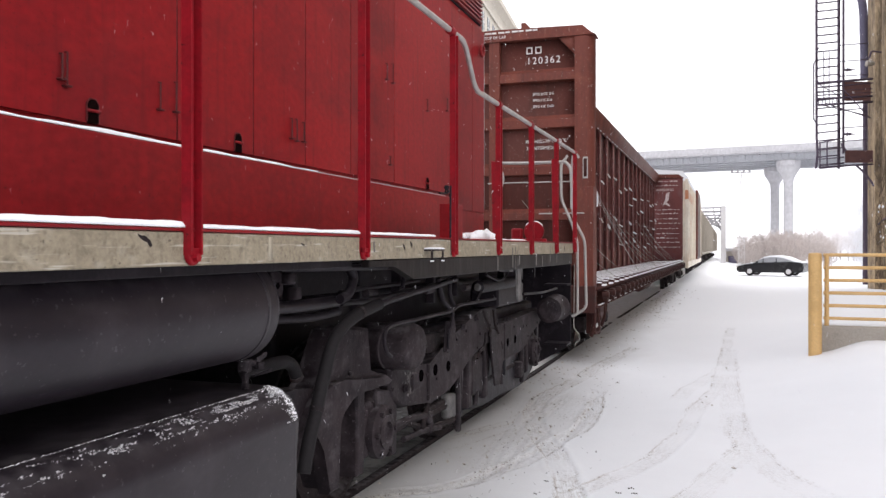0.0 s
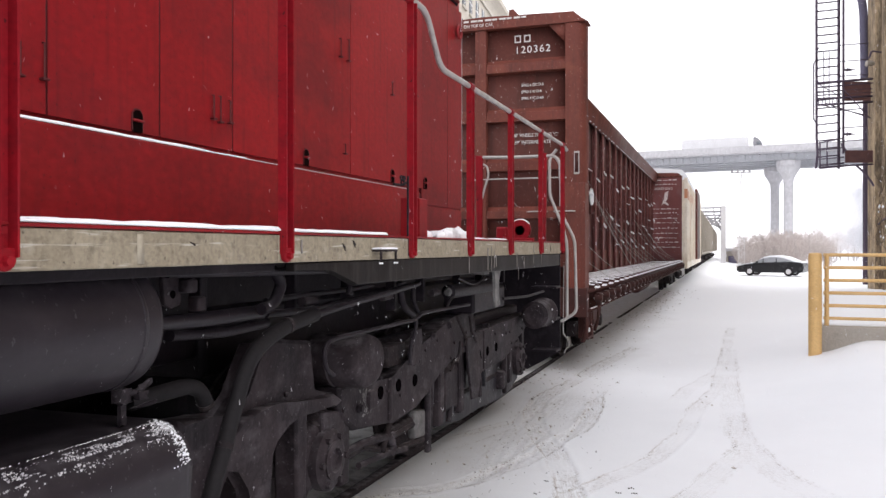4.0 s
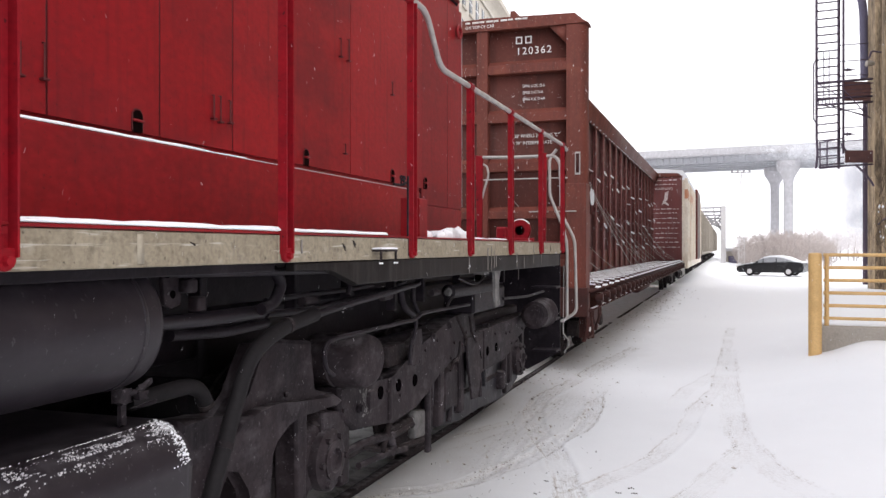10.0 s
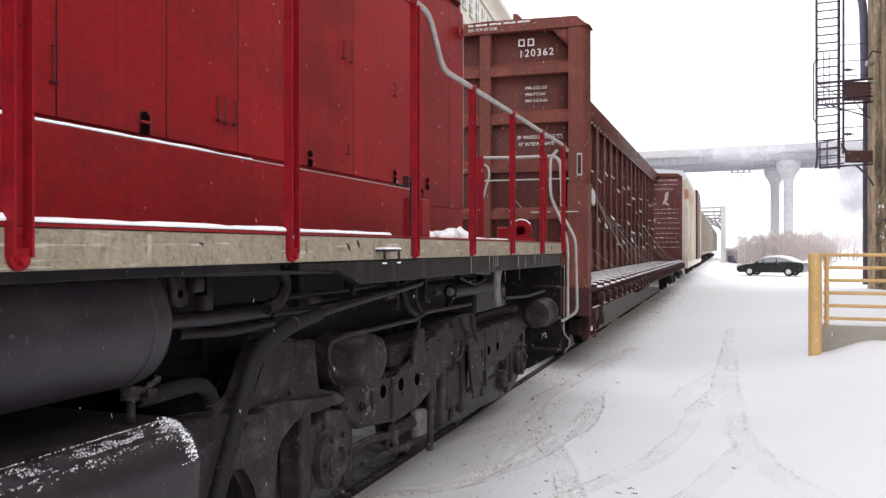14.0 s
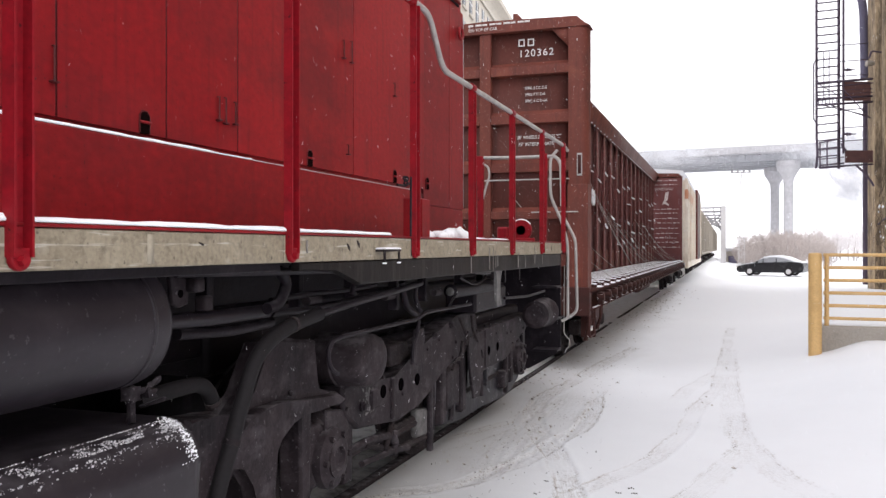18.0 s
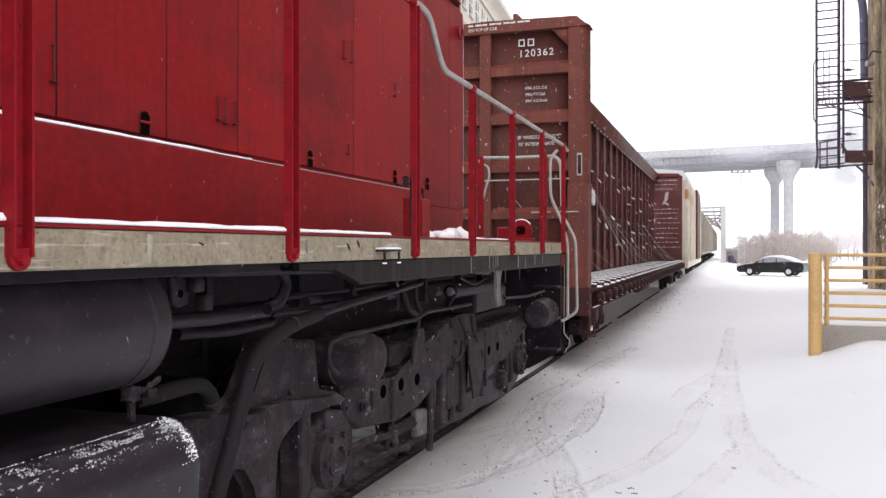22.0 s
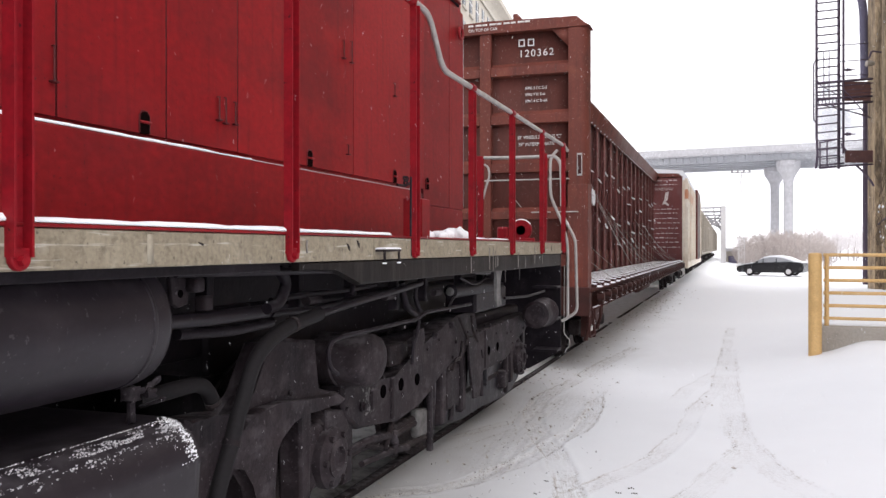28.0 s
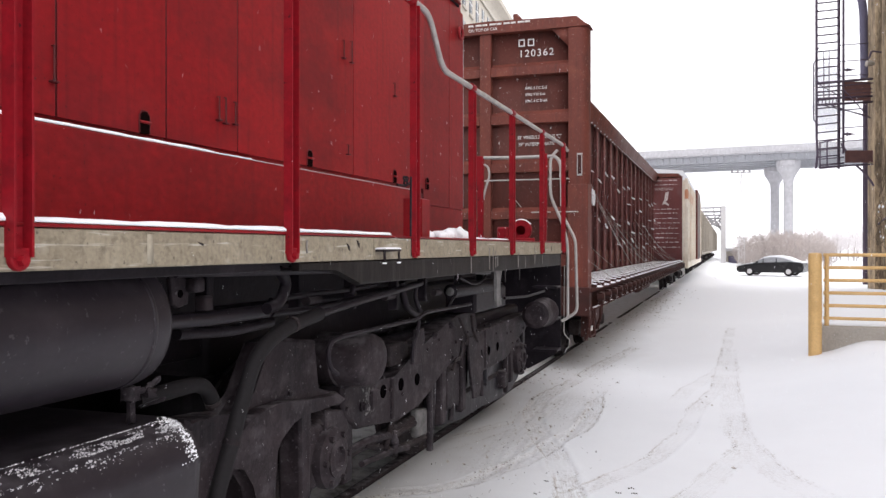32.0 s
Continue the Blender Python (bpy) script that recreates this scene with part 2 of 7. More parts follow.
# black caps laid on solid metal; the shade inside the openings is painted
HOLE = surf("black_opening", (0.0025, 0.002, 0.0025), (0.004, 0.003, 0.004), 10, 0.95, 0, 0, 60, 0.5, spec=0.0)
VOID = surf("dark_recess", (0.006, 0.003, 0.003), (0.010, 0.004, 0.004), 10, 0.95, 0, 0, 60, 0.5, spec=0.0)
RUBBER = surf("black_rubber", (0.012, 0.0107, 0.012), (0.018, 0.0152, 0.0175), 10, 0.7, 0, 0.1, 60, 0.5, spec=0.15)
CARPAINT = surf("black_car_paint", (0.012, 0.012, 0.014), (0.02, 0.02, 0.022), 3, 0.25, 0, 0, 30, 0.5)
# car windows; the white sky's reflection is put into this pale colour
GLASS = surf("sky_paled_car_glass", (0.30, 0.31, 0.34), (0.46, 0.47, 0.49), 2, 0.15, 0, 0, 20, 0.5)
STONE = surf("buff_building_stone", (0.50, 0.46, 0.40), (0.42, 0.39, 0.34), 0.6, 0.85, 0, 0.15, 12, 0.6)
PANE = surf("window_glass", (0.16, 0.18, 0.2), (0.22, 0.24, 0.26), 1, 0.15, 0, 0, 10, 0.5)


# ---------------------------------------------------------------- mesh tools
def B():
    return bmesh.new()


def box(bm, x0, x1, y0, y1, z0, z1, bev=0.0):
    m = Matrix.LocRotScale(((x0 + x1) / 2, (y0 + y1) / 2, (z0 + z1) / 2), None, (abs(x1 - x0), abs(y1 - y0), abs(z1 - z0)))
    vs = bmesh.ops.create_cube(bm, size=1.0, matrix=m)["verts"]
    if bev:
        es = list({e for v in vs for e in v.link_edges})
        bmesh.ops.bevel(bm, geom=es, offset=bev, segments=2, affect="EDGES", profile=0.5)
    return bm


def frame_of(d):
    d = d.normalized()
    a = Vector((0, 0, 1)) if abs(d.z) < 0.9 else Vector((1, 0, 0))
    u = d.cross(a).normalized()
    return u, d.cross(u).normalized()


def tube(bm, pts, r, seg=8, r_end=None, caps=True):
    """A round bar along a line of points."""
    pts = [Vector(p) for p in pts]
    rings = []
    u = None
    for i, p in enumerate(pts):
        d = (pts[min(i + 1, len(pts) - 1)] - pts[max(i - 1, 0)]).normalized()
        if u is None:
            u, w = frame_of(d)
        else:
            u = (u - d * u.dot(d)).normalized()
            w = d.cross(u)
        rad = r if r_end is None else r + (r_end - r) * i / (len(pts) - 1)
        rings.append([bm.verts.new(p + (u * math.cos(a) + w * math.sin(a)) * rad) for a in [2 * math.pi * k / seg for k in range(seg)]])
    for a, b in zip(rings, rings[1:]):
        for k in range(seg):
            f = bm.faces.new((a[k], a[(k + 1) % seg], b[(k + 1) % seg], b[k]))
            f.smooth = seg > 6
    if caps:
        bm.faces.new(rings[0][::-1])
        bm.faces.new(rings[-1])
    return bm


def arc(pts, radius=0.05, n=5):
    """Rounds the corners of a line of points."""
    pts = [Vector(p) for p in pts]
    out = [pts[0]]
    for a, b, c in zip(pts, pts[1:], pts[2:]):
        r = min(radius, (a - b).length * 0.45, (c - b).length * 0.45)
        p, q = b + (a - b).normalized() * r, b + (c - b).normalized() * r
        for i in range(n + 1):
            t = i / n
            out.append(p * (1 - t) ** 2 + b * 2 * t * (1 - t) + q * t * t)
    return out + [pts[-1]]


def prism(bm, outline, x0, x1, axis="x", bev=0.0):
    """An outline of two coordinates pushed from x0 to x1 along an axis."""
    def put(a, p, q):
        return {"x": (a, p, q), "y": (p, a, q), "z": (p, q, a)}[axis]
    lo = [bm.verts.new(put(x0, *o)) for o in outline]
    hi = [bm.verts.new(put(x1, *o)) for o in outline]
    k = len(outline)
    fs = [bm.faces.new(lo[::-1]), bm.faces.new(hi)]
    fs += [bm.faces.new((lo[i], lo[(i + 1) % k], hi[(i + 1) % k], hi[i])) for i in range(k)]
    if bev:
        es = list({e for f in fs[:2] for e in f.edges})
        bmesh.ops.bevel(bm, geom=es, offset=bev, segments=2, affect="EDGES", profile=0.5)
    return bm


def lathe(bm, profile, centre, axis="y", seg=24):
    """A turned body: profile of (along, radius)."""
    c = Vector(centre)
    rings = []
    for a, r in profile:
        ring = []
        for k in range(seg):
            t = 2 * math.pi * k / seg
            p, q = r * math.cos(t), r * math.sin(t)
            ring.append(bm.verts.new(c + Vector({"x": (a, p, q), "y": (p, a, q), "z": (p, q, a)}[axis])))
        rings.append(ring)
    for a, b in zip(rings, rings[1:]):
        for k in range(seg):
            bm.faces.new((a[k], a[(k + 1) % seg], b[(k + 1) % seg], b[k])).smooth = True
    bm.faces.new(rings[0][::-1])
    bm.faces.new(rings[-1])
    return bm


def bolt(bm, p, axis, r=0.012, h=0.01):
    d = {"x": Vector((1, 0, 0)), "y": Vector((0, 1, 0)), "z": Vector((0, 0, 1))}[axis]
    return tube(bm, [Vector(p), Vector(p) + d * h], r, 6)


def mesh_of(name, bm, material):
    """Smooth shading, but creases stay sharp and broad flat faces stay flat beside their bevels."""
    bmesh.ops.recalc_face_normals(bm, faces=bm.faces)
    if len(bm.faces) < 20000:
        area = {f: f.calc_area() for f in bm.faces}
        for e in bm.edges:
            if len(e.link_faces) == 2:
                a = e.calc_face_angle(0.0)
                p, q = (area[f] for f in e.link_faces)
                turned = all(f.smooth for f in e.link_faces)
                e.smooth = not (a > 0.87 or (not turned and a > 0.3 and max(p, q) > 5 * min(p, q)))
    me = bpy.data.meshes.new(name)
    bm.to_mesh(me)
    bm.free()
    me.polygons.foreach_set("use_smooth", [True] * len(me.polygons))
    me.materials.append(material)
    return me


def part(name, bm, material, parent=None, label=""):
    ob = new(name, mesh_of(name, bm, material))
    if parent is not None:
        ob.parent = parent
    return tagged(ob, label)


def root(name, place, label, category, group="", kind="", turn=0.0):
    ob = new(name)
    ob.empty_display_size = 0.2
    ob.matrix_basis = pose(*place, 0, 0, turn)
    return tagged(ob, label, category, group, kind)


def words(name, text, size, place, rot, material, parent, stretch=1.0, gap=1.0):
    cu = bpy.data.curves.new(name, "FONT")
    cu.body, cu.size, cu.extrude, cu.offset = text, size, 0.002, 0.0
    cu.space_character = gap
    tmp = bpy.data.objects.new(name, cu)
    me = bpy.data.meshes.new_from_object(tmp)
    bpy.data.objects.remove(tmp)
    me.materials.clear()
    me.materials.append(material)
    ob = new(name, me)
    ob.parent = parent
    ob.matrix_basis = pose(*place, *rot) @ Matrix.Diagonal((stretch, 1, 1, 1))
    return ob


def snow_strip(bm, p0, p1, width, height, seed, step=0.05, side=(1, 0, 0)):
    """A low uneven ridge of snow from p0 to p1; width across, height up."""
    p0, p1, w = Vector(p0), Vector(p1), Vector(side)
    n = max(3, int((p1 - p0).length / step))
    rings = []
    for i in range(n + 1):
        p = p0.lerp(p1, i / n)
        h = height * (0.75 + 0.5 * noise.noise(Vector((i * 0.11, seed, 0))) + 0.25 * noise.noise(Vector((i * 0.45, seed, 3))))
        h = max(h, 0.004)
        o = 0.25 * height * noise.noise(Vector((i * 0.3, seed, 7)))
        rings.append([bm.verts.new(p + w * a * width + w * o * (a > 0) + Vector((0, 0, b * h))) for a, b in ((-0.5, 0), (-0.4, 0.7), (0.0, 1), (0.4, 0.8), (0.52, 0.25), (0.5, 0))])
    for a, b in zip(rings, rings[1:]):
        for k in range(6):
            bm.faces.new((a[k], a[(k + 1) % 6], b[(k + 1) % 6], b[k])).smooth = True
    bm.faces.new(rings[0][::-1])
    bm.faces.new(rings[-1])
    return bm


# ---------------------------------------------------------------- the locomotive; y = 0 at its end plate, x = 0 on the track's centre line
TRACK_X = -3.1
LOCO_Y, FLAT_Y, BOX_Y = 10.1, 11.3, 37.0


def blob(bm, c, r, e, sc):
    """A small faceted lump."""
    m = Matrix.LocRotScale(c, e, Vector(sc) * r)
    v = [bm.verts.new(m @ Vector(q)) for q in ((1, 0, 0), (-1, 0, 0), (0, 1, 0), (0, -1, 0), (0, 0, 1), (0, 0, -1))]
    for f in ((0, 2, 4), (2, 1, 4), (1, 3, 4), (3, 0, 4), (2, 0, 5), (1, 2, 5), (3, 1, 5), (0, 3, 5)):
        bm.faces.new([v[i] for i in f])


def lump(bm, c, r, sc, seed):
    """A rounded uneven lump of snow."""
    vs = bmesh.ops.create_icosphere(bm, subdivisions=2, radius=1.0)["verts"]
    for v in vs:
        k = 1 + 0.35 * noise.noise(v.co * 1.4 + Vector((seed * 3.7, 0, 0)))
        v.co = Vector(c) + Vector([a * b * r * k for a, b in zip(v.co, sc)])


def stanchion_mesh(z1):
    """A channel post open to the yard, its rounded lower end bolted to the walkway edge."""
    bm = B()
    prism(bm, [(-0.010, -0.029), (0.026, -0.029), (0.026, -0.022), (-0.002, -0.022), (-0.002, 0.022), (0.026, 0.022), (0.026, 0.029), (-0.010, 0.029)], 1.578, z1, "z", 0.002)
    tongue = [(-0.029, 1.60), (-0.029, 1.578)] + [(0.029 * math.cos(a), 1.578 + 0.032 * math.sin(a)) for a in [math.pi + math.pi * k / 8 for k in range(1, 8)]] + [(0.029, 1.578), (0.029, 1.60)]
    prism(bm, tongue, -0.0015, 0.018, "x", 0.004)
    bolt(bm, (0.016, -0.002, 1.570), "x", 0.013, 0.018)
    bolt(bm, (-0.002, 0, 1.64), "x", 0.010, 0.012)
    return mesh_of("stanchion", bm, RED_BRIGHT)


def locomotive():
    lo = root("locomotive", (TRACK_X, LOCO_Y, 0), "red diesel locomotive with black underframe and snow-dusted walkway", "locomotive")
    back = -20.0
    # walkway deck and its painted edge
    part("walkway", box(B(), -1.53, 1.535, back, -1.4, 1.60, 1.645, 0.004), SOOT, lo)
    part("end_platform", box(B(), -1.28, 1.28, -1.4, -0.02, 1.60, 1.645, 0.004), SOOT, lo)
    seams = (back, -14.2, -6.79, -5.971, -5.543, -3.41, -1.41)
    for y0, y1 in zip(seams, seams[1:]):
        part("walkway_edge", box(B(), 1.535, 1.553, y0 + 0.003, y1 - 0.003, 1.545, 1.648, 0.004), STRIPE, lo, "grimy cream stripe along the walkway edge")
    part("walkway_lip", box(B(), 1.44, 1.557, back, -1.41, 1.650, 1.660, 0.003), RED, lo)
    part("walkway_edge", box(B(), -1.553, -1.535, back, -1.41, 1.545, 1.652, 0.004), STRIPE, lo)
    part("gouge", prism(B(), [(-8.232, 1.640), (-8.215, 1.634), (-8.205, 1.636), (-8.180, 1.622), (-8.172, 1.606), (-8.180, 1.602), (-8.192, 1.616), (-8.212, 1.622), (-8.228, 1.633)], 1.5525, 1.555, "x"), RUSTY, lo, "dark gouge in the cream stripe")
    part("paint_mark", box(B(), 1.5525, 1.5545, -7.531 - 0.014, -7.531 + 0.014, 1.555, 1.640), PALE_STRIPE, lo, "faded white vertical mark")
    rng = random.Random(44)
    for yy, z0, z1 in [(-4.02, 1.60, 1.45), (-3.93, 1.61, 1.44), (-3.86, 1.58, 1.46), (-3.80, 1.55, 1.47), (-4.45, 1.57, 1.44), (-3.20, 1.56, 1.45), (-2.95, 1.53, 1.44), (-2.62, 1.62, 1.47), (-2.30, 1.60, 1.46), (-6.62, 1.63, 1.58)]:
        part("frozen_drip", tube(B(), [(1.556, yy, z0), (1.557, yy + rng.gauss(0, 0.004), (z0 + z1) / 2), (1.556, yy + rng.gauss(0, 0.004), z1)], 0.0022 + 0.002 * rng.random(), 5), DRIP, lo, "thin frozen drip down the sill")
    for yy, z0, z1 in [(-6.15, 1.635, 1.60), (-5.42, 1.62, 1.57), (-6.25, 1.62, 1.585), (-9.0, 1.64, 1.62), (-7.3, 1.62, 1.606), (-2.2, 1.63, 1.55), (-1.9, 1.62, 1.56)]:
        part("rust_scar", prism(B(), [(yy - 0.012, z0), (yy + 0.004, z0 - 0.004), (yy + 0.020, (z0 + z1) / 2), (yy + 0.016, z1), (yy - 0.002, (z0 + z1) / 2)], 1.5525, 1.5545, "x"), RUSTY, lo)
    # the black frame under the walkway: shallow along the tank, deep towards the end
    part("side_sill", prism(B(), [(-6.65, 1.543), (-6.65, 1.51), (-6.34, 1.512), (-6.10, 1.435), (-1.42, 1.43), (-1.42, 1.543)], 1.50, 1.545, "x", 0.006), SILL, lo)
    part("side_sill", box(B(), 1.40, 1.46, back, -6.655, 1.51, 1.598, 0.004), SOOT, lo)
    part("side_sill", prism(B(), [(back, 1.543), (back, 1.51), (-6.45, 1.51), (-6.2, 1.43), (-1.42, 1.43), (-1.42, 1.543)], -1.545, -1.50, "x"), SOOT, lo)
    part("frame", box(B(), -0.62, 0.62, back, -0.1, 1.05, 1.595, 0.02), SOOT, lo)
    # long hood, with rounded roof edges
    sec = [(-0.93, 1.645), (-0.93, 3.75), (-0.85, 4.05), (-0.6, 4.25), (0.6, 4.25), (0.85, 4.05), (0.93, 3.75), (0.93, 1.645)]
    part("long_hood", prism(B(), sec, back + 1.5, -2.72, "y", 0.015), RED, lo)
    part("hood_end", prism(B(), [(-0.80, 1.645), (-0.80, 3.95), (-0.6, 4.15), (0.6, 4.15), (0.80, 3.95), (0.80, 1.645)], -2.72, -2.62, "y", 0.02), RED, lo)
    # access doors, each its own leaf with latches and hinges
    edges = [-18.4 + 0.62 * i for i in range(13)] + [-10.10, -9.35, -7.261, -6.684, -6.171, -5.608, -4.925, -3.691]
    for a, b in zip(edges, edges[1:]):
        part("hood_door", box(B(), 0.925, 0.950, a + 0.005, b - 0.005, 2.045, 3.62, 0.0012), RED, lo)
    for a in edges[1:-1]:
        part("door_joint", box(B(), 0.930, 0.9475, a - 0.0045, a + 0.0045, 2.046, 3.615), LATCH, lo)
    for a, b in ((-3.691, -3.087), (-3.087, -2.709)):
        part("end_door", box(B(), 0.925, 0.945, a + 0.007, b - 0.007, 1.93, 3.62, 0.0012), RED, lo)
        part("door_joint", box(B(), 0.930, 0.943, a - 0.006, a + 0.006, 1.93, 3.615), LATCH, lo)
    part("end_panel", box(B(), 0.925, 0.942, -3.691 + 0.03, -2.709, 1.66, 1.92, 0.004), RED, lo)
    for p, q in [((0.97, -7.871, 2.274), (0.97, -7.871, 2.157)), ((0.97, -7.893, 2.264), (0.97, -7.893, 2.177)), ((0.97, -7.281, 2.283), (0.97, -7.281, 2.161)), ((0.97, -7.381, 2.264), (0.97, -7.381, 2.154)), ((0.97, -6.332, 2.276), (0.97, -6.332, 2.172)), ((0.97, -6.281, 2.28), (0.97, -6.281, 2.164)), ((0.97, -6.205, 2.273), (0.97, -6.205, 2.17)), ((0.97, -5.073, 2.831), (0.97, -5.073, 2.725)), ((0.97, -4.966, 2.85), (0.97, -4.966, 2.721)), ((0.97, -4.288, 2.726), (0.97, -4.288, 2.638)), ((0.97, -3.826, 2.815), (0.97, -3.826, 2.712)), ((0.97, -5.013, 2.218), (0.97, -5.013, 2.161))]:
        x = 0.962
        h = part("latch_handle", tube(B(), [(0.95, p[1], p[2]), (x, p[1], p[2]), (x, q[1], q[2]), (0.95, q[1], q[2])], 0.0035, 6), LATCH, lo)
        part("latch_foot", box(B(), 0.948, 0.972, q[1] - 0.014, q[1] + 0.014, q[2] - 0.005, q[2] + 0.003, 0.002), LATCH, h)
    for yy in (-7.743, -6.82, -5.48, -4.27, -3.623):
        bm = B()
        prism(bm, [(yy - 0.026, 2.045), (yy + 0.026, 2.045), (yy + 0.026, 2.115), (yy + 0.012, 2.13), (yy - 0.012, 2.13), (yy - 0.026, 2.115)], 0.945, 0.956, "x")
        p = part("lift_hole", bm, VOID, lo, "dark slotted lifting hole with a crossbar")
        part("crossbar", tube(B(), [(0.960, yy - 0.03, 2.09), (0.960, yy + 0.03, 2.09)], 0.006, 6), RED, p)
        part("hole_rim", tube(B(), [(0.953, yy + a, z) for a, z in ((-0.029, 2.05), (-0.029, 2.117), (-0.013, 2.134), (0.013, 2.134), (0.029, 2.117), (0.029, 2.05))], 0.0035, 5), LATCH, p)
    # low duct along the hood
    part("side_duct", box(B(), 0.90, 1.045, back + 2, -4.0, 1.66, 2.004, 0.008), DUCT_RED, lo)
    part("end_duct", box(B(), 0.90, 1.03, -3.985, -3.93, 1.66, 1.995, 0.01), LATCH, lo)
    part("step_box", prism(B(), [(1.30, 1.664), (1.42, 1.664), (1.42, 1.885), (1.40, 1.892), (1.30, 1.892)], -4.981, -4.85, "y", 0.003), RED, lo)
    # end panel beyond the doors and the radiator louvres above
    grille = part("radiator_grille", box(B(), 0.92, 0.94, -6.6, -2.8, 3.66, 4.02, 0.004), RUBBER, lo, "dark louvred radiator opening")
    for k in range(9):
        part("louvre", box(B(), 0.93, 0.965, -6.58, -2.82, 3.675 + 0.038 * k, 3.69 + 0.038 * k), RED, grille)
    # stanchions and handrail
    tall, low = stanchion_mesh(2.87), stanchion_mesh(2.60)
    for yy in [-10.48 - 1.24 * k for k in range(7)][::-1] + [-9.24, -8.0, -6.75, -5.47]:
        s = new("stanchion", tall)
        s.parent = lo
        s.location = (1.556, yy, 0)
    for yy in (-4.45, -3.42, -2.36, -1.36):
        s = new("stanchion", low)
        s.parent = lo
        s.location = (1.556, yy, 0)
    rail = arc([(1.56, back + 1, 2.885), (1.56, -5.25, 2.885), (1.56, -5.02, 2.625), (1.56, -1.35, 2.625), (1.56, -1.12, 2.60)], 0.09)
    # thin pale line down the hood's end edge
    part("frost_line", tube(B(), [(0.945, -2.705, 1.95), (0.945, -2.705, 3.6)], 0.002, 5), CRUST, lo, "thin pale edge of the hood")
    part("handrail", tube(B(), rail, 0.0175, 10), SILVER, lo, "dull silver tubular handrail")
    bm = B()
    for yy in (-6.75, -5.52):
        part("rail_clamp", tube(B(), [(1.56, yy - 0.03, 2.885), (1.56, yy + 0.03, 2.885)], 0.027, 10), RED_BRIGHT, lo)
    for yy in (-4.45, -3.42, -2.36, -1.36):
        part("rail_clamp", tube(B(), [(1.56, yy - 0.03, 2.625), (1.56, yy + 0.03, 2.625)], 0.027, 10), RED_BRIGHT, lo)
    part("chain_rod", tube(B(), [(1.552, -5.497, 1.97), (1.550, -5.495, 1.56)], 0.0075, 8), SOOT, lo, "dark rusty rod beside the stanchion")
    for k in range(5):
        part("chain_link", tube(B(), [(1.548 + 0.006 * math.cos(a), -5.545 - 0.008 * k + 0.007 * math.cos(a), 1.955 - 0.022 * (k % 2) + 0.011 * math.sin(a)) for a in [math.pi * 2 * q / 8 for q in range(9)]], 0.003, 5, None, False), SOOT, lo)
    part("chain_hook", tube(B(), [(1.54, -5.659, 1.917), (1.54, -5.547, 1.92), (1.54, -5.469, 1.943)], 0.007, 6), RUSTY, lo)
    # end handrail and the step grab irons
    part("end_handrail", tube(B(), arc([(0.32, -0.2, 2.664), (0.71, -0.2, 2.65), (1.11, -0.2, 2.649), (1.254, -0.2, 2.65), (1.312, -0.2, 2.57), (1.325, -0.2, 2.3), (1.325, -0.2, 2.076)], 0.05), 0.020, 8), SILVER, lo, "silver end handrail")
    part("chain_hook", tube(B(), arc([(0.403, -0.2, 2.582), (0.451, -0.2, 2.554), (0.472, -0.2, 2.454), (0.424, -0.2, 2.309), (0.389, -0.2, 2.177)], 0.04), 0.013, 6), SILVER, lo, "bent silver hook")
    part("end_stanchion", prism(B(), [(0.330, 1.64), (0.391, 1.64), (0.403, 2.678), (0.310, 2.690)], -0.22, -0.18, "y", 0.006), RED_BRIGHT, lo)
    part("end_stanchion", prism(B(), [(1.094, 1.64), (1.150, 1.64), (1.162, 2.682), (1.074, 2.694)], -0.22, -0.18, "y", 0.006), RED_BRIGHT, lo)
    part("grab_iron", tube(B(), arc([(1.276, -0.2, 2.722), (1.193, -0.2, 2.629), (1.193, -0.2, 2.201), (1.331, -0.2, 1.882), (1.393, -0.2, 1.662), (1.393, -0.2, 0.798), (1.324, -0.2, 0.769)], 0.08), 0.017, 8), SILVER, lo, "bent silver step grab iron")
    part("grab_iron", tube(B(), arc([(1.338, -0.2, 2.72), (1.331, -0.2, 2.555), (1.338, -0.2, 1.971), (1.482, -0.2, 1.696), (1.502, -0.2, 0.876), (1.379, -0.2, 0.798)], 0.08), 0.017, 8), SILVER, lo, "bent silver step grab iron")
    part("uncoupling_rod", tube(B(), arc([(1.347, -0.15, 1.400), (1.340, -0.15, 0.623), (1.405, -0.15, 0.547), (1.412, -0.15, 0.483), (1.366, -0.15, 0.442), (1.353, -0.15, 0.397)], 0.02), 0.006, 6), SILVER, lo, "thin pale uncoupling rod with a bent end")
    # coupler ring on the platform
    bm = lathe(B(), [(-0.53, 0.055), (-0.53, 0.112), (-0.52, 0.120), (-0.48, 0.120), (-0.47, 0.112), (-0.47, 0.055), (-0.53, 0.055)], (0.925, 0, 1.796), "y", 28)
    lug = part("towing_lug", bm, RED_BRIGHT, lo, "round-topped red towing lug with a hole")
    part("lug_base", box(B(), 0.925 - 0.24, 0.925 + 0.15, -0.55, -0.45, 1.645, 1.796 - 0.085, 0.01), RED_BRIGHT, lug)
    part("lug_block", box(B(), 0.925 - 0.27, 0.925 - 0.14, -0.56, -0.44, 1.646, 1.796 + 0.04, 0.02), RED_BRIGHT, lug)
    part("lug_snow", tube(B(), [(0.925 + 0.121 * math.cos(a), -0.50, 1.796 + 0.121 * math.sin(a)) for a in [radians(35 + 11 * k) for k in range(11)]], 0.011, 6), SNOW, lug)
    # lifting eye at the top of the hood end
    bm = B()
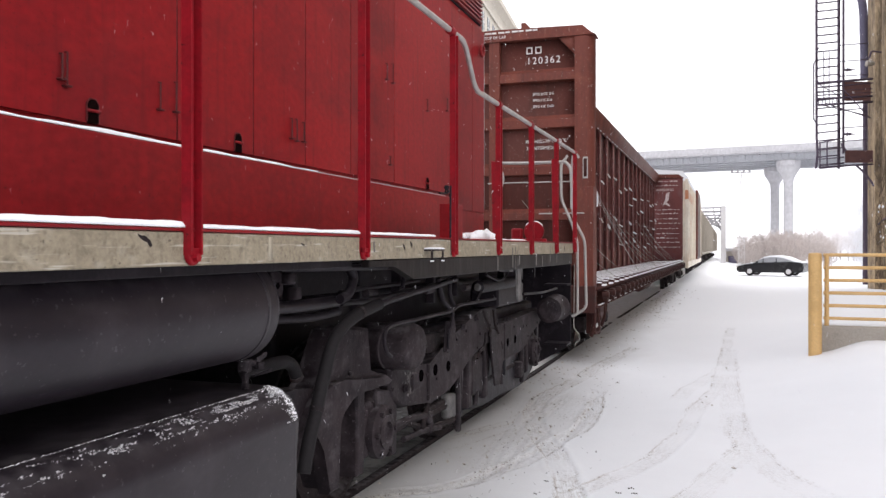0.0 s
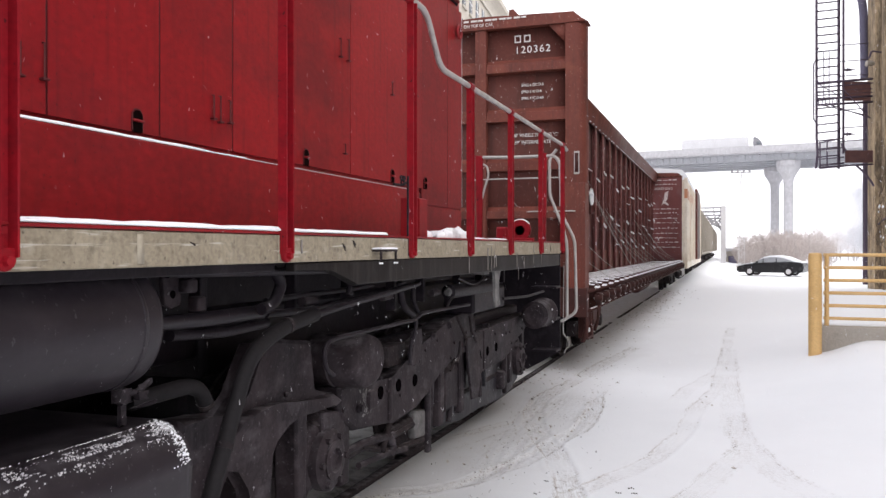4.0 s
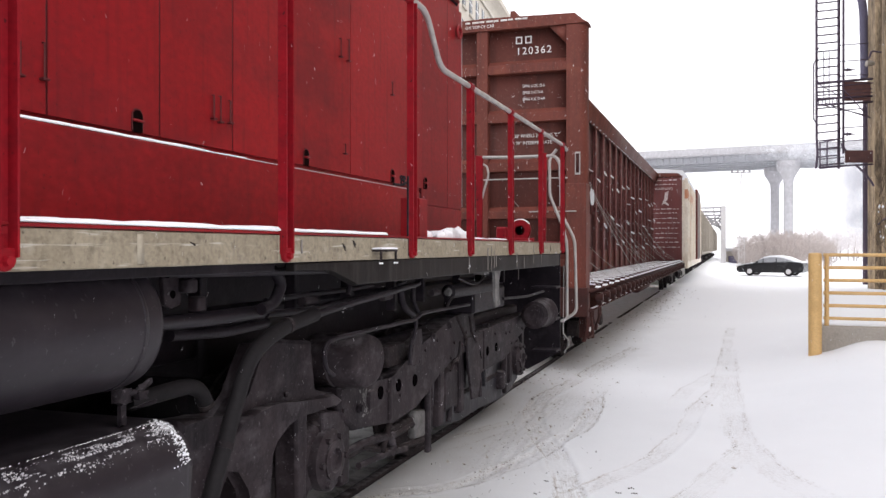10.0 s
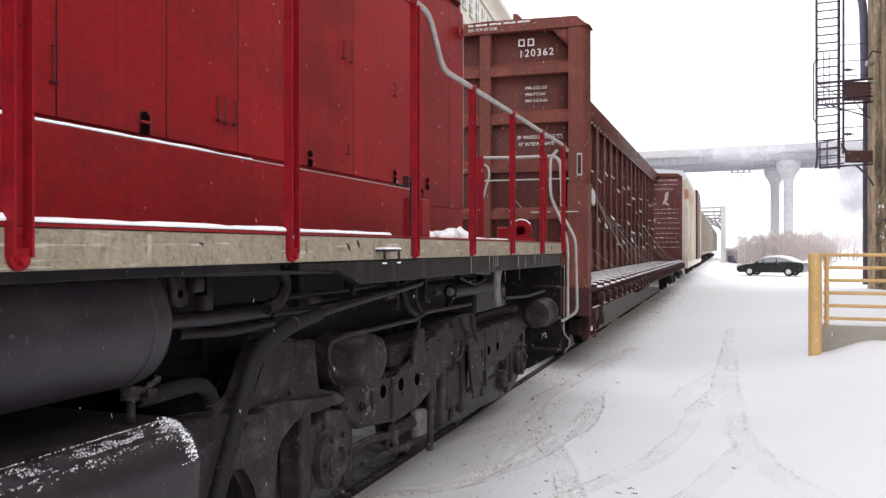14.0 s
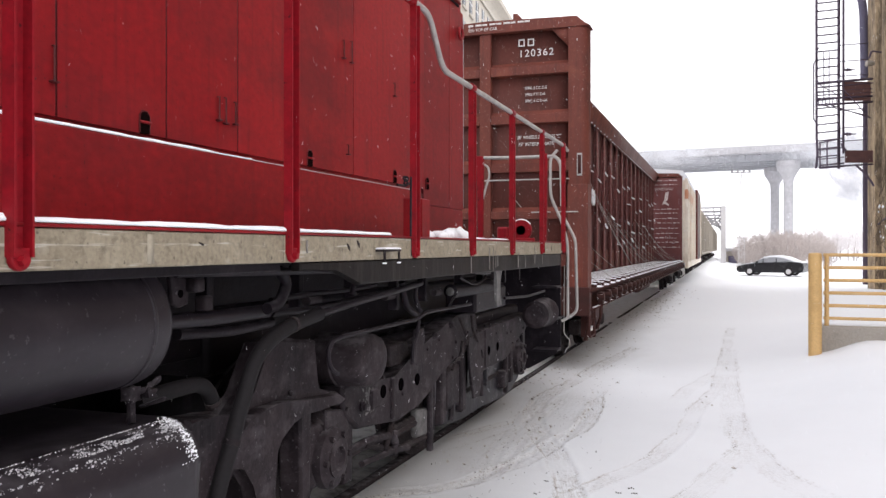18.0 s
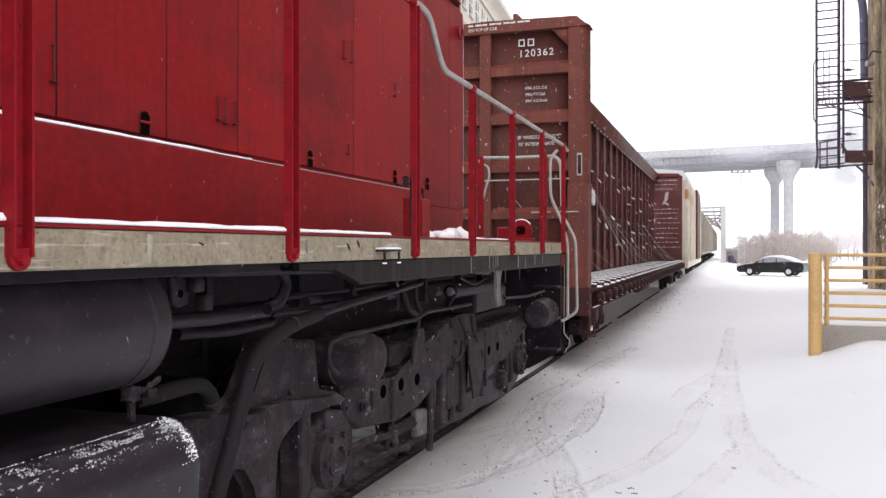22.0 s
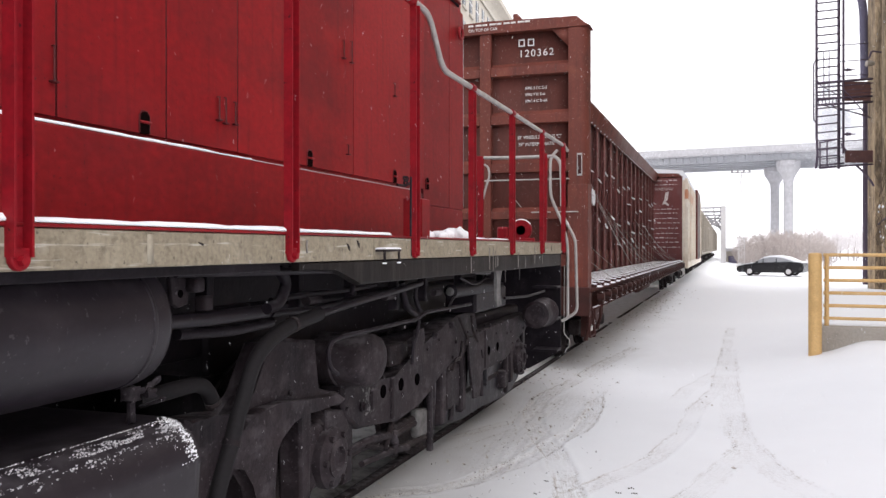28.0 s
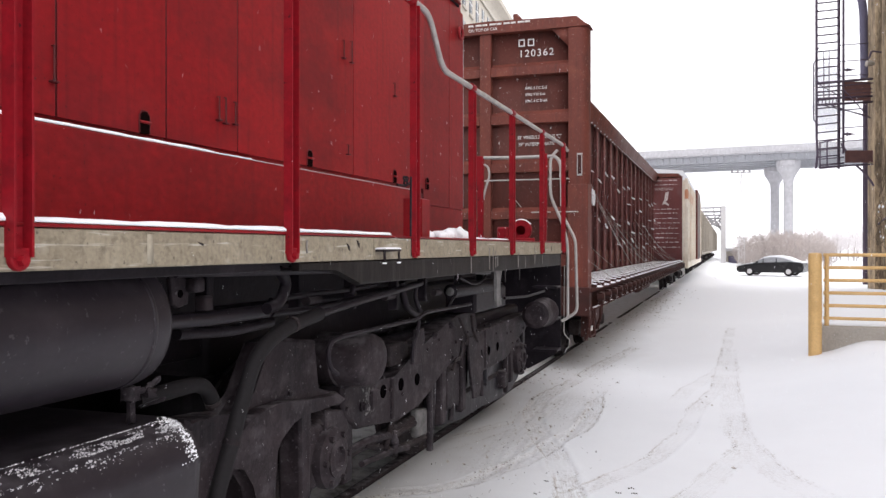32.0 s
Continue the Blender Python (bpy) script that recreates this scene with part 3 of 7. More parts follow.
    tube(bm, [(0.97, -2.85 + 0.05 * math.cos(a), 3.42 + 0.05 * math.sin(a)) for a in [math.pi * 2 * k / 14 for k in range(15)]], 0.014, 6, None, False)
    part("lifting_eye", bm, RED, lo)
    # pilot and step plates
    part("pilot", prism(B(), [(-1.28, 0.40), (-1.28, 1.60), (1.28, 1.60), (1.28, 0.40), (0.9, 0.18), (-0.9, 0.18)], -0.03, 0.0, "y", 0.006), SOOT, lo)
    for k in range(3):
        part("step", box(B(), 1.0, 1.29, -0.30, -0.04, 0.42 + 0.36 * k, 0.445 + 0.36 * k, 0.004), SOOT, lo)
    part("coupler", box(B(), -0.14, 0.14, -0.1, 0.62, 0.70, 0.98, 0.05), RUSTY, lo)
    # main air reservoir
    bm = B()
    lathe(bm, [(-13.6, 0.05), (-13.56, 0.16), (-13.5, 0.205), (-7.415, 0.205), (-7.413, 0.2085), (-7.400, 0.2085), (-7.397, 0.205), (-7.345, 0.206), (-7.330, 0.203), (-7.325, 0.195), (-7.345, 0.188), (-7.35, 0.1), (-7.35, 0.02)], (1.27, 0, 1.365), "y", 48)
    part("air_reservoir", bm, TANK, lo, "long black cylindrical air reservoir")
    bm = B()
    box(bm, 1.31, 1.35, -7.37, -7.32, 1.115, 1.165, 0.008)
    tube(bm, arc([(1.33, -7.36, 1.14), (1.35, -7.29, 1.15), (1.36, -7.25, 1.18)], 0.03), 0.009, 8)
    box(bm, 1.33, 1.37, -7.31, -7.27, 1.125, 1.15, 0.006)
    tube(bm, [(1.33, -7.30, 1.09), (1.40, -7.27, 1.12)], 0.008, 6)
    tube(bm, [(1.33, -7.345, 1.05), (1.33, -7.345, 1.13)], 0.012, 8)
    rng = random.Random(6)
    for v in bm.verts:
        v.co += Vector((rng.gauss(0, 0.002), rng.gauss(0, 0.004), rng.gauss(0, 0.004)))
    part("drain_valve", bm, TRUCK, lo, "small grimy drain valve")
    # fuel tank with rounded shoulders
    sec = []
    r = 0.14
    for k in range(13):
        a = math.pi / 2 * k / 12
        sec.append((1.49 - r + r * math.sin(a), 1.045 - r + r * math.cos(a)))
    sec = sec + [(1.49, 0.52), (1.40, 0.30), (-1.40, 0.30), (-1.49, 0.52), (-1.49, 0.9), (-1.36, 1.045)]
    bm = prism(B(), sec, -13.8, -7.21, "y", 0.03)
    part("fuel_tank", bm, TANK, lo, "black fuel tank with rounded shoulder and frozen spray")
    return lo


def truck_side(lo):
    """Cast side frame of a three-axle truck: end piece, belly and outer arm, with pedestals and journals."""
    ax = (-5.60, -3.50, -1.48)
    belly = [(-5.47, 0.85), (-5.38, 0.86), (-4.74, 0.78), (-4.55, 0.86), (-4.2, 0.95), (-3.52, 1.08), (-3.03, 1.11), (-2.91, 0.82), (-3.17, 0.77), (-3.56, 0.78), (-3.87, 0.69), (-4.11, 0.6), (-4.32, 0.53), (-4.74, 0.52), (-5.27, 0.58), (-5.44, 0.68), (-5.47, 0.75)]
    end_piece = [(-6.253, 1.091), (-6.214, 1.168), (-6.105, 1.182), (-5.76, 1.135), (-5.76, 0.869), (-5.518, 0.835), (-5.435, 0.784), (-5.518, 0.76), (-5.711, 0.789), (-5.889, 0.78), (-6.0, 0.761), (-6.12, 0.72), (-6.135, 0.658), (-6.165, 0.587), (-6.155, 0.35), (-6.309, 0.35), (-6.359, 0.568), (-6.425, 0.654), (-6.502, 0.678), (-6.543, 0.637), (-6.62, 0.45), (-6.80, 0.45), (-6.80, 0.939), (-6.599, 0.917), (-6.434, 0.873), (-6.323, 0.951)]
    arch = [(-6.456, 0.876), (-6.345, 0.898), (-6.177, 0.898), (-5.851, 0.856), (-5.602, 0.843), (-5.508, 0.797), (-5.589, 0.775), (-5.791, 0.806), (-5.965, 0.798), (-6.074, 0.779), (-6.192, 0.739), (-6.207, 0.678), (-6.246, 0.599), (-6.24, 0.34), (-6.358, 0.34), (-6.404, 0.584), (-6.482, 0.682), (-6.573, 0.709), (-6.614, 0.66), (-6.69, 0.50), (-6.76, 0.50), (-6.621, 0.708), (-6.541, 0.804)]
    arm = [(-3.03, 0.91), (-1.36, 0.92), (-1.13, 0.93), (-1.22, 0.77), (-1.64, 0.69), (-1.89, 0.6), (-2.04, 0.56), (-2.79, 0.55), (-2.99, 0.6)]
    fr = part("truck_frame", prism(B(), belly, 1.00, 1.15, "x", 0.02), TRUCK, lo, "grimy cast steel truck side frame")
    part("frame_end", prism(B(), end_piece, 1.00, 1.142, "x", 0.02), TRUCK, fr)
    part("arch_rib", prism(B(), arch, 1.12, 1.19, "x", 0.014), TRUCK, fr, "raised arch cast on the frame end")
    part("face_rib", box(B(), 1.14, 1.165, -4.815, -4.765, 0.545, 0.80, 0.010), TRUCK, fr)
    part("face_rib", box(B(), 1.14, 1.162, -2.76, -2.73, 0.57, 0.90, 0.010), TRUCK, fr)
    part("wear_pad", box(B(), 1.14, 1.165, -5.12, -5.00, 0.66, 0.775, 0.012), TRUCK, fr, "square wear pad rimmed with ice")
    part("frame_web", prism(B(), [(-6.9, 0.90), (-6.25, 0.85), (-6.12, 1.05), (-5.9, 1.10), (-5.47, 1.08), (-5.47, 0.81), (-5.9, 0.71), (-6.14, 0.54), (-6.9, 0.50)], 0.93, 0.985, "x", 0.015), TRUCK, fr)
    part("frame_arm", prism(B(), arm, 1.00, 1.152, "x", 0.015), TRUCK, fr)
    part("pedestal_toe", prism(B(), [(-5.649, 0.758), (-5.425, 0.721), (-5.37, 0.606), (-5.496, 0.533), (-5.548, 0.577), (-5.649, 0.641)], 1.02, 1.14, "x", 0.01), TRUCK, fr)
    # solid dark block, added to shut off the bright view through the truck
    part("bolster", box(B(), -0.66, 0.66, -6.0, -0.8, 0.95, 1.30, 0.03), SOOT, fr)
    part("inner_frame", box(B(), 0.86, 0.99, -6.0, -0.9, 0.62, 1.0, 0.03), SOOT, fr)
    part("transom", box(B(), -0.9, 0.9, -4.7, -4.3, 0.45, 0.95, 0.03), SOOT, fr)
    part("traction_motor", lathe(B(), [(-0.6, 0.1), (-0.58, 0.36), (0.58, 0.36), (0.6, 0.1)], (0, -5.0, 0.55), "x", 20), SOOT, fr)
    part("traction_motor", lathe(B(), [(-0.6, 0.1), (-0.58, 0.36), (0.58, 0.36), (0.6, 0.1)], (0, -2.9, 0.55), "x", 20), SOOT, fr)
    for y, z in [(-4.933, 0.737), (-4.649, 0.736), (-4.363, 0.724), (-2.87, 0.707), (-2.626, 0.711), (-2.343, 0.713)]:
        part("frame_hole", lathe(B(), [(1.145, 0.040), (1.1555, 0.040)], (0, y, z), "x", 16), HOLE, fr)
    rng = random.Random(3)
    for k in range(26):
        y, z = -6.1 + 4.9 * rng.random(), 0.66 + 0.3 * rng.random()
        part("bolt_head", bolt(B(), (1.146, y, z), "x", 0.013, 0.014), TRUCK, fr)
    for a in ax:
        for d in (-0.245, 0.245):
            part("pedestal", prism(B(), [(a + d - 0.06, 0.82), (a + d + 0.06, 0.82), (a + d + 0.045, 0.30), (a + d - 0.045, 0.30)], 1.0, 1.13, "x", 0.015), TRUCK, fr)
        bm = B()
        box(bm, 0.92, 1.12, a - 0.18, a + 0.18, 0.36, 0.70, 0.04)
        if a == ax[1]:
            part("journal_box", bm, TRUCK, fr)
            continue
        lathe(bm, [(1.11, 0.16), (1.16, 0.16), (1.175, 0.14), (1.18, 0.10), (1.19, 0.10), (1.195, 0.065), (1.17, 0.06), (1.165, 0.01)], (0, a, 0.50), "x", 24)
        for k in range(6):
            t = math.pi / 3 * k
            bolt(bm, (1.165, a + 0.13 * math.cos(t), 0.50 + 0.13 * math.sin(t)), "x", 0.018, 0.03)
        part("journal_box", bm, TRUCK, fr, "round bolted journal box")
        part("axle_spring", lathe(B(), [(0.66 + 0.025 * k, 0.075 + 0.016 * (k % 2)) for k in range(8)], (1.05, a - 0.0, 0), "z", 14), RUSTY, fr)
    return fr


def wheelset(lo, y, r=0.508, name="wheelset"):
    bm = B()
    for s in (-1, 1):
        lathe(bm, [(s * 0.68, r + 0.03), (s * 0.70, r + 0.03), (s * 0.71, r), (s * 0.82, r - 0.004), (s * 0.825, r - 0.05), (s * 0.78, r - 0.07), (s * 0.77, 0.14), (s * 0.86, 0.13), (s * 0.86, 0.08)], (0, 0, 0), "x", 36)
    tube(bm, [(-0.9, 0, 0), (0.9, 0, 0)], 0.08, 12)
    for k in range(4):
        a = math.pi / 2 * k
        box(bm, 0.79, 0.805, 0.25 * math.cos(a) - 0.03, 0.25 * math.cos(a) + 0.03, 0.25 * math.sin(a) - 0.03, 0.25 * math.sin(a) + 0.03, 0.01)
    w = part(name, bm, RUSTY, lo, "dark steel wheels on an axle")
    w.location = (0, y, r)
    return w


def loco_gear(lo):
    """Brake cylinders, pipes and hangers on the truck and under the frame."""
    fr = truck_side(lo)
    for yy, zz, r in ((-5.419, 0.987, 0.145),):
        bm = B()
        lathe(bm, [(0.95, 0.10), (0.96, r), (1.10, r), (1.105, r + 0.008), (1.12, r + 0.008), (1.125, r), (1.26, r - 0.002), (1.28, r - 0.012), (1.288, r - 0.03), (1.292, r - 0.07), (1.294, 0.02)], (0, yy, zz), "x", 28)
        for v in bm.verts:
            v.co.y = yy + 0.05 + (v.co.y - yy) * 1.45
        part("brake_cylinder", bm, TRUCK, lo, "drum-shaped brake cylinder")
    bm = B()
    lathe(bm, [(-0.40, 0.10), (-0.38, 0.135), (-0.02, 0.135), (0.0, 0.15), (0.04, 0.15), (0.05, 0.11)], (1.33, -1.205, 0.943), "y", 24)
    part("brake_cylinder", bm, TRUCK, lo, "brake cylinder with a pale flange")
    # sand pipes, brake pipes and conduits
    def pipe(name, pts, r, m):
        part(name, tube(B(), arc(pts, 0.08), r, 10), m, lo)
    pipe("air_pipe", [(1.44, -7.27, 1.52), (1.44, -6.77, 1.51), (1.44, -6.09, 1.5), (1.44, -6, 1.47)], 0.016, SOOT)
    pipe("air_pipe", [(1.3, -7.22, 1.35), (1.3, -6.92, 1.34), (1.3, -6.46, 1.34)], 0.028, TANK)
    pipe("air_pipe", [(1.24, -7.0, 1.29), (1.24, -6.66, 1.27), (1.24, -6.36, 1.28)], 0.022, SOOT)
    pipe("air_pipe", [(1.3, -6.46, 1.38), (1.3, -6.12, 1.39), (1.3, -5.72, 1.39), (1.3, -5.38, 1.4)], 0.013, SOOT)
    hose = [(1.42, -7.047, 0.651), (1.42, -7.020, 0.731), (1.42, -6.987, 0.801), (1.42, -6.934, 0.889), (1.42, -6.891, 0.982), (1.42, -6.847, 1.057), (1.42, -6.809, 1.134), (1.42, -6.747, 1.201), (1.42, -6.649, 1.248), (1.42, -6.504, 1.284), (1.42, -6.259, 1.312)]
    pipe("sand_hose", hose, 0.031, RUBBER)
    for q in (3, 9):
        a, b = Vector(hose[q]), Vector(hose[q + 1])
        part("hose_clamp", tube(B(), [a, a + (b - a).normalized() * 0.022], 0.034, 12), RUSTY, lo)
    pipe("sand_pipe", [(1.42, -6.274, 1.310), (1.42, -5.884, 1.340), (1.42, -5.466, 1.364), (1.42, -5.001, 1.396)], 0.017, SOOT)
    pipe("conduit", [(1.32, -6.49, 1.33), (1.32, -6.16, 1.32), (1.32, -5.7, 1.34), (1.32, -5.11, 1.36)], 0.016, SOOT)
    pipe("brake_pipe", [(1.38, -6, 1.01), (1.38, -6.08, 1.05), (1.38, -6.1, 1.13), (1.38, -6.06, 1.17), (1.38, -5.94, 1.18), (1.38, -4.95, 1.18), (1.38, -4.83, 1.21), (1.38, -3.89, 1.2)], 0.011, SOOT)
    pipe("brake_pipe", [(1.36, -4.87, 1.19), (1.36, -4.9, 1.09), (1.36, -4.98, 1.02), (1.36, -4.98, 0.93)], 0.011, SOOT)
    pipe("bracket_pipe", [(1.3, -5, 1.4), (1.3, -4.95, 1.26), (1.3, -4.74, 1.18)], 0.02, SOOT)
    pipe("bracket_pipe", [(1.32, -4.82, 1.39), (1.32, -4.84, 1.29), (1.32, -4.74, 1.21)], 0.014, SOOT)
    pipe("air_pipe", [(1.35, -2.84, 1.18), (1.35, -2, 1.15), (1.35, -1.27, 1.16)], 0.012, SOOT)
    pipe("vent_pipe", [(1.20, -7.16, 1.08), (1.24, -7.00, 1.095), (1.24, -6.89, 1.095), (1.24, -6.825, 1.07), (1.24, -6.785, 1.01)], 0.030, RUBBER)
    part("pipe_end", tube(B(), [(1.24, -6.789, 1.016), (1.24, -6.780, 1.000)], 0.032, 14), RUSTY, lo)
    pipe("hanger", [(1.4, -5.86, 1.44), (1.4, -5.89, 1.38)], 0.012, SOOT)
    pipe("wire", [(1.4, -3.53, 1.43), (1.4, -3.68, 1.35), (1.4, -3.89, 1.34), (1.4, -4.21, 1.4)], 0.008, SOOT)
    pipe("wire", [(1.35, -4.3, 1.2), (1.35, -4.18, 1.27), (1.35, -3.36, 1.33)], 0.008, SOOT)
    # square sand box with ice, slack adjusters, hangers
    bm = prism(B(), [(-4.212, 0.49), (-3.98, 0.458), (-3.957, 0.269), (-4.191, 0.292)], 1.03, 1.10, "x", 0.02)
    part("brake_shoe", bm, GREY_ICE, lo, "ice-caked brake shoe head")
    bm = box(B(), 1.02, 1.14, -2.05, -1.95, 0.28, 0.45, 0.02)
    part("brake_shoe", bm, TRUCK, lo)
    for y, z0, z1 in [(-4.003, 0.16, 0.62), (-1.89, 0.22, 0.66)]:
        part("brake_hanger", box(B(), 1.09, 1.13, y - 0.03, y + 0.03, z0, z1, 0.012), TRUCK, lo)
    bm = B()
    prism(bm, [(-3.29, 0.895), (-2.977, 0.877), (-2.861, 0.585), (-2.977, 0.368), (-3.137, 0.382), (-3.245, 0.666)], 1.155, 1.175, "x", 0.008)
    part("damper", bm, TRUCK, lo, "slanting shock absorber")
    bm = B()
    tube(bm, [(1.05, -5.4, 0.42), (1.05, -2.0, 0.42)], 0.03, 8)
    part("brake_rod", bm, RUSTY, lo)
    for pts in [[(1.07, -5.319, 0.45), (1.07, -4.5, 0.393), (1.07, -4.033, 0.396)], [(1.08, -5.044, 0.438), (1.08, -4.618, 0.304), (1.08, -3.886, 0.246)], [(1.1, -4.666, 0.513), (1.1, -4.791, 0.347)], [(1.04, -5.527, 0.816), (1.04, -5.602, 0.651), (1.04, -5.651, 0.544)]]:
        part("brake_lever", tube(B(), pts, 0.022, 6), RUSTY, lo)
    part("hanger_bracket", prism(B(), [(-4.563, 1.072), (-4.440, 1.079), (-4.419, 1.002), (-4.492, 0.845), (-4.623, 0.863), (-4.583, 1.002)], 1.20, 1.23, "x", 0.005), TRUCK, lo)
    part("spring_pocket", prism(B(), [(-4.772, 0.994), (-4.448, 0.987), (-4.428, 0.843), (-4.736, 0.855)], 1.02, 1.12, "x", 0.012), RUSTY, lo, "rough icy spring pocket")
    for pts in ([(1.20, -3.613, 1.078), (1.20, -3.501, 0.991), (1.20, -3.385, 0.893), (1.20, -3.415, 0.844)], [(1.20, -3.296, 1.071), (1.20, -3.250, 0.946), (1.20, -3.126, 0.847)], [(1.20, -3.529, 0.891), (1.20, -3.557, 0.817), (1.20, -3.613, 0.747)], [(1.20, -3.773, 0.706), (1.20, -3.694, 0.758), (1.20, -3.571, 0.776)]):
        part("frosted_link", tube(B(), pts, 0.011, 6), RUSTY, lo, "bent link rimmed with frost")
    for pts, r in (([(1.10, -5.337, 0.466), (1.10, -5.049, 0.465), (1.10, -4.614, 0.411)], 0.024), ([(1.10, -5.128, 0.345), (1.10, -4.707, 0.317), (1.10, -4.398, 0.275)], 0.020), ([(1.10, -4.707, 0.431), (1.10, -4.614, 0.350), (1.10, -4.670, 0.287)], 0.030), ([(1.10, -3.982, 0.791), (1.10, -3.923, 0.539), (1.10, -3.935, 0.298)], 0.022), ([(1.10, -3.609, 0.528), (1.10, -3.474, 0.376), (1.10, -3.515, 0.275)], 0.020), ([(1.10, -2.708, 0.551), (1.10, -2.674, 0.326)], 0.020), ([(1.10, -1.894, 0.517), (1.10, -1.894, 0.301)], 0.026)):
        part("brake_lever", tube(B(), arc(pts, 0.05), r, 8), TRUCK, lo)
    for y, z in ((-4.026, 0.982), (-3.664, 1.026), (-5.236, 0.702)):
        part("frame_bolt", lathe(B(), [(1.15, 0.030), (1.162, 0.030), (1.166, 0.022), (1.18, 0.020), (1.182, 0.01)], (0, y, z), "x", 10), TRUCK, lo)
    ice = B()
    rng = random.Random(12)
    for k in range(70):
        y, z = -5.14 + rng.gauss(0, 0.05), 0.72 + rng.gauss(0, 0.055)
        blob(ice, (1.151, y, z), 0.004 + 0.010 * rng.random() ** 2, Euler((rng.random() * 3, 0, 0)), (0.35, 0.8, 1.7))
    tagged(part("ice_specks", ice, GREY_ICE, lo, "pale specks of dirty ice on the truck frame"), kind="stuff")
    guard = part("brake_rigging", prism(B(), [(-3.74, 0.56), (-3.37, 0.71), (-3.08, 0.73), (-2.2, 0.71), (-1.48, 0.66), (-1.17, 0.26), (-1.54, 0.19), (-1.86, 0.17), (-2.57, 0.21), (-3.13, 0.24), (-3.31, 0.21), (-3.67, 0.26)], 0.99, 1.07, "x", 0.03), ICY_GRIME, lo, "blue-black brake rigging caked with frozen grime")
    rng = random.Random(23)
    for k in range(9):
        y, z = -4.0 + 1.5 * rng.random(), 0.40 + 0.28 * rng.random()
        part("frozen_lump", prism(B(), [(y - 0.05, z), (y, z + 0.09), (y + 0.05, z + 0.05), (y + 0.03, z - 0.12), (y - 0.02, z - 0.08)], 1.05, 1.09 + 0.03 * rng.random(), "x", 0.02), ICY_GRIME, guard)
    # fittings bolted along the inner side of the sill
    rng = random.Random(17)
    for k in range(9):
        y = -6.9 + 0.62 * k + 0.2 * rng.random()
        part("pipe_bracket", box(B(), 1.18, 1.24, y - 0.02, y + 0.02, 1.22 + 0.08 * rng.random(), 1.52, 0.006), SOOT, lo)
    hb = part("reservoir_bracket", prism(B(), [(-7.145, 1.502), (-7.037, 1.498), (-7.052, 1.404), (-7.101, 1.393), (-7.133, 1.409)], 1.305, 1.325, "x", 0.004), TRUCK, lo)
    part("bracket_hole", lathe(B(), [(1.32, 0.014), (1.327, 0.014)], (0, -7.094, 1.442), "x", 12), HOLE, hb)
    part("pipe_valve", box(B(), 1.32, 1.37, -7.065, -7.011, 1.445, 1.496, 0.010), TRUCK, lo)
    part("pipe_valve", box(B(), 1.32, 1.37, -7.011, -6.963, 1.378, 1.431, 0.010), TRUCK, lo)
    pipe("pipe_elbow", [(1.38, -6.541, 1.51), (1.38, -6.462, 1.459), (1.38, -6.532, 1.371), (1.38, -6.625, 1.359)], 0.024, SOOT)
    for y, z in ((-6.1, 1.36), (-5.2, 1.33), (-4.4, 1.31)):
        part("pipe_union", lathe(B(), [(y - 0.06, 0.018), (y - 0.058, 0.024), (y + 0.058, 0.024), (y + 0.06, 0.018)], (1.30, 0, z), "y", 8), TRUCK, lo)
    bm = B()
    box(bm, 1.44, 1.52, -3.98, -3.86, 1.415, 1.43, 0.004)
    prism(bm, [(-3.756, 1.471), (-3.538, 1.466), (-3.554, 1.429), (-3.602, 1.347), (-3.602, 1.264), (-3.554, 1.178), (-3.68, 1.165), (-3.711, 1.261), (-3.695, 1.351), (-3.711, 1.433)], 1.50, 1.52, "x", 0.004)
    part("jacking_hook", bm, GREY_ICE, lo, "pale metal hook under the sill")
    bm = lathe(B(), [(-4.175, 0.03), (-4.175 + 0.01, 0.05), (-3.107, 0.05)], (1.32, 0, 1.302), "y", 16)
    part("filter_canister", bm, SOOT, lo)
    # the highlight on the canister's end, modelled as a pale cap
    part("canister_cap", lathe(B(), [(-4.175 - 0.012, 0.015), (-4.175 - 0.008, 0.026), (-4.175 + 0.004, 0.032)], (1.32, 0, 1.302), "y", 14), GREY_ICE, lo, "pale cap standing for the canister's highlight")
    part("equipment_box", box(B(), 1.05, 1.30, -3.5, -2.6, 1.10, 1.28, 0.02), SOOT, lo)
    jb = part("step_plank", box(B(), 1.556, 1.61, -5.965, -5.775, 1.583, 1.594, 0.003), RUSTY, lo)
    for y in (-5.958, -5.782):
        part("leg", box(B(), 1.596, 1.606, y - 0.004, y + 0.004, 1.53, 1.585), RUSTY, jb)
        part("foot", box(B(), 1.592, 1.610, y - 0.008, y + 0.008, 1.525, 1.533, 0.002), SNOW, jb)
    part("box_snow", snow_strip(B(), (1.583, -5.965, 1.594), (1.583, -5.775, 1.594), 0.055, 0.012, 91), SNOW, jb)
    ws = [wheelset(lo, y) for y in (-5.60, -3.50, -1.48)]
    return ws


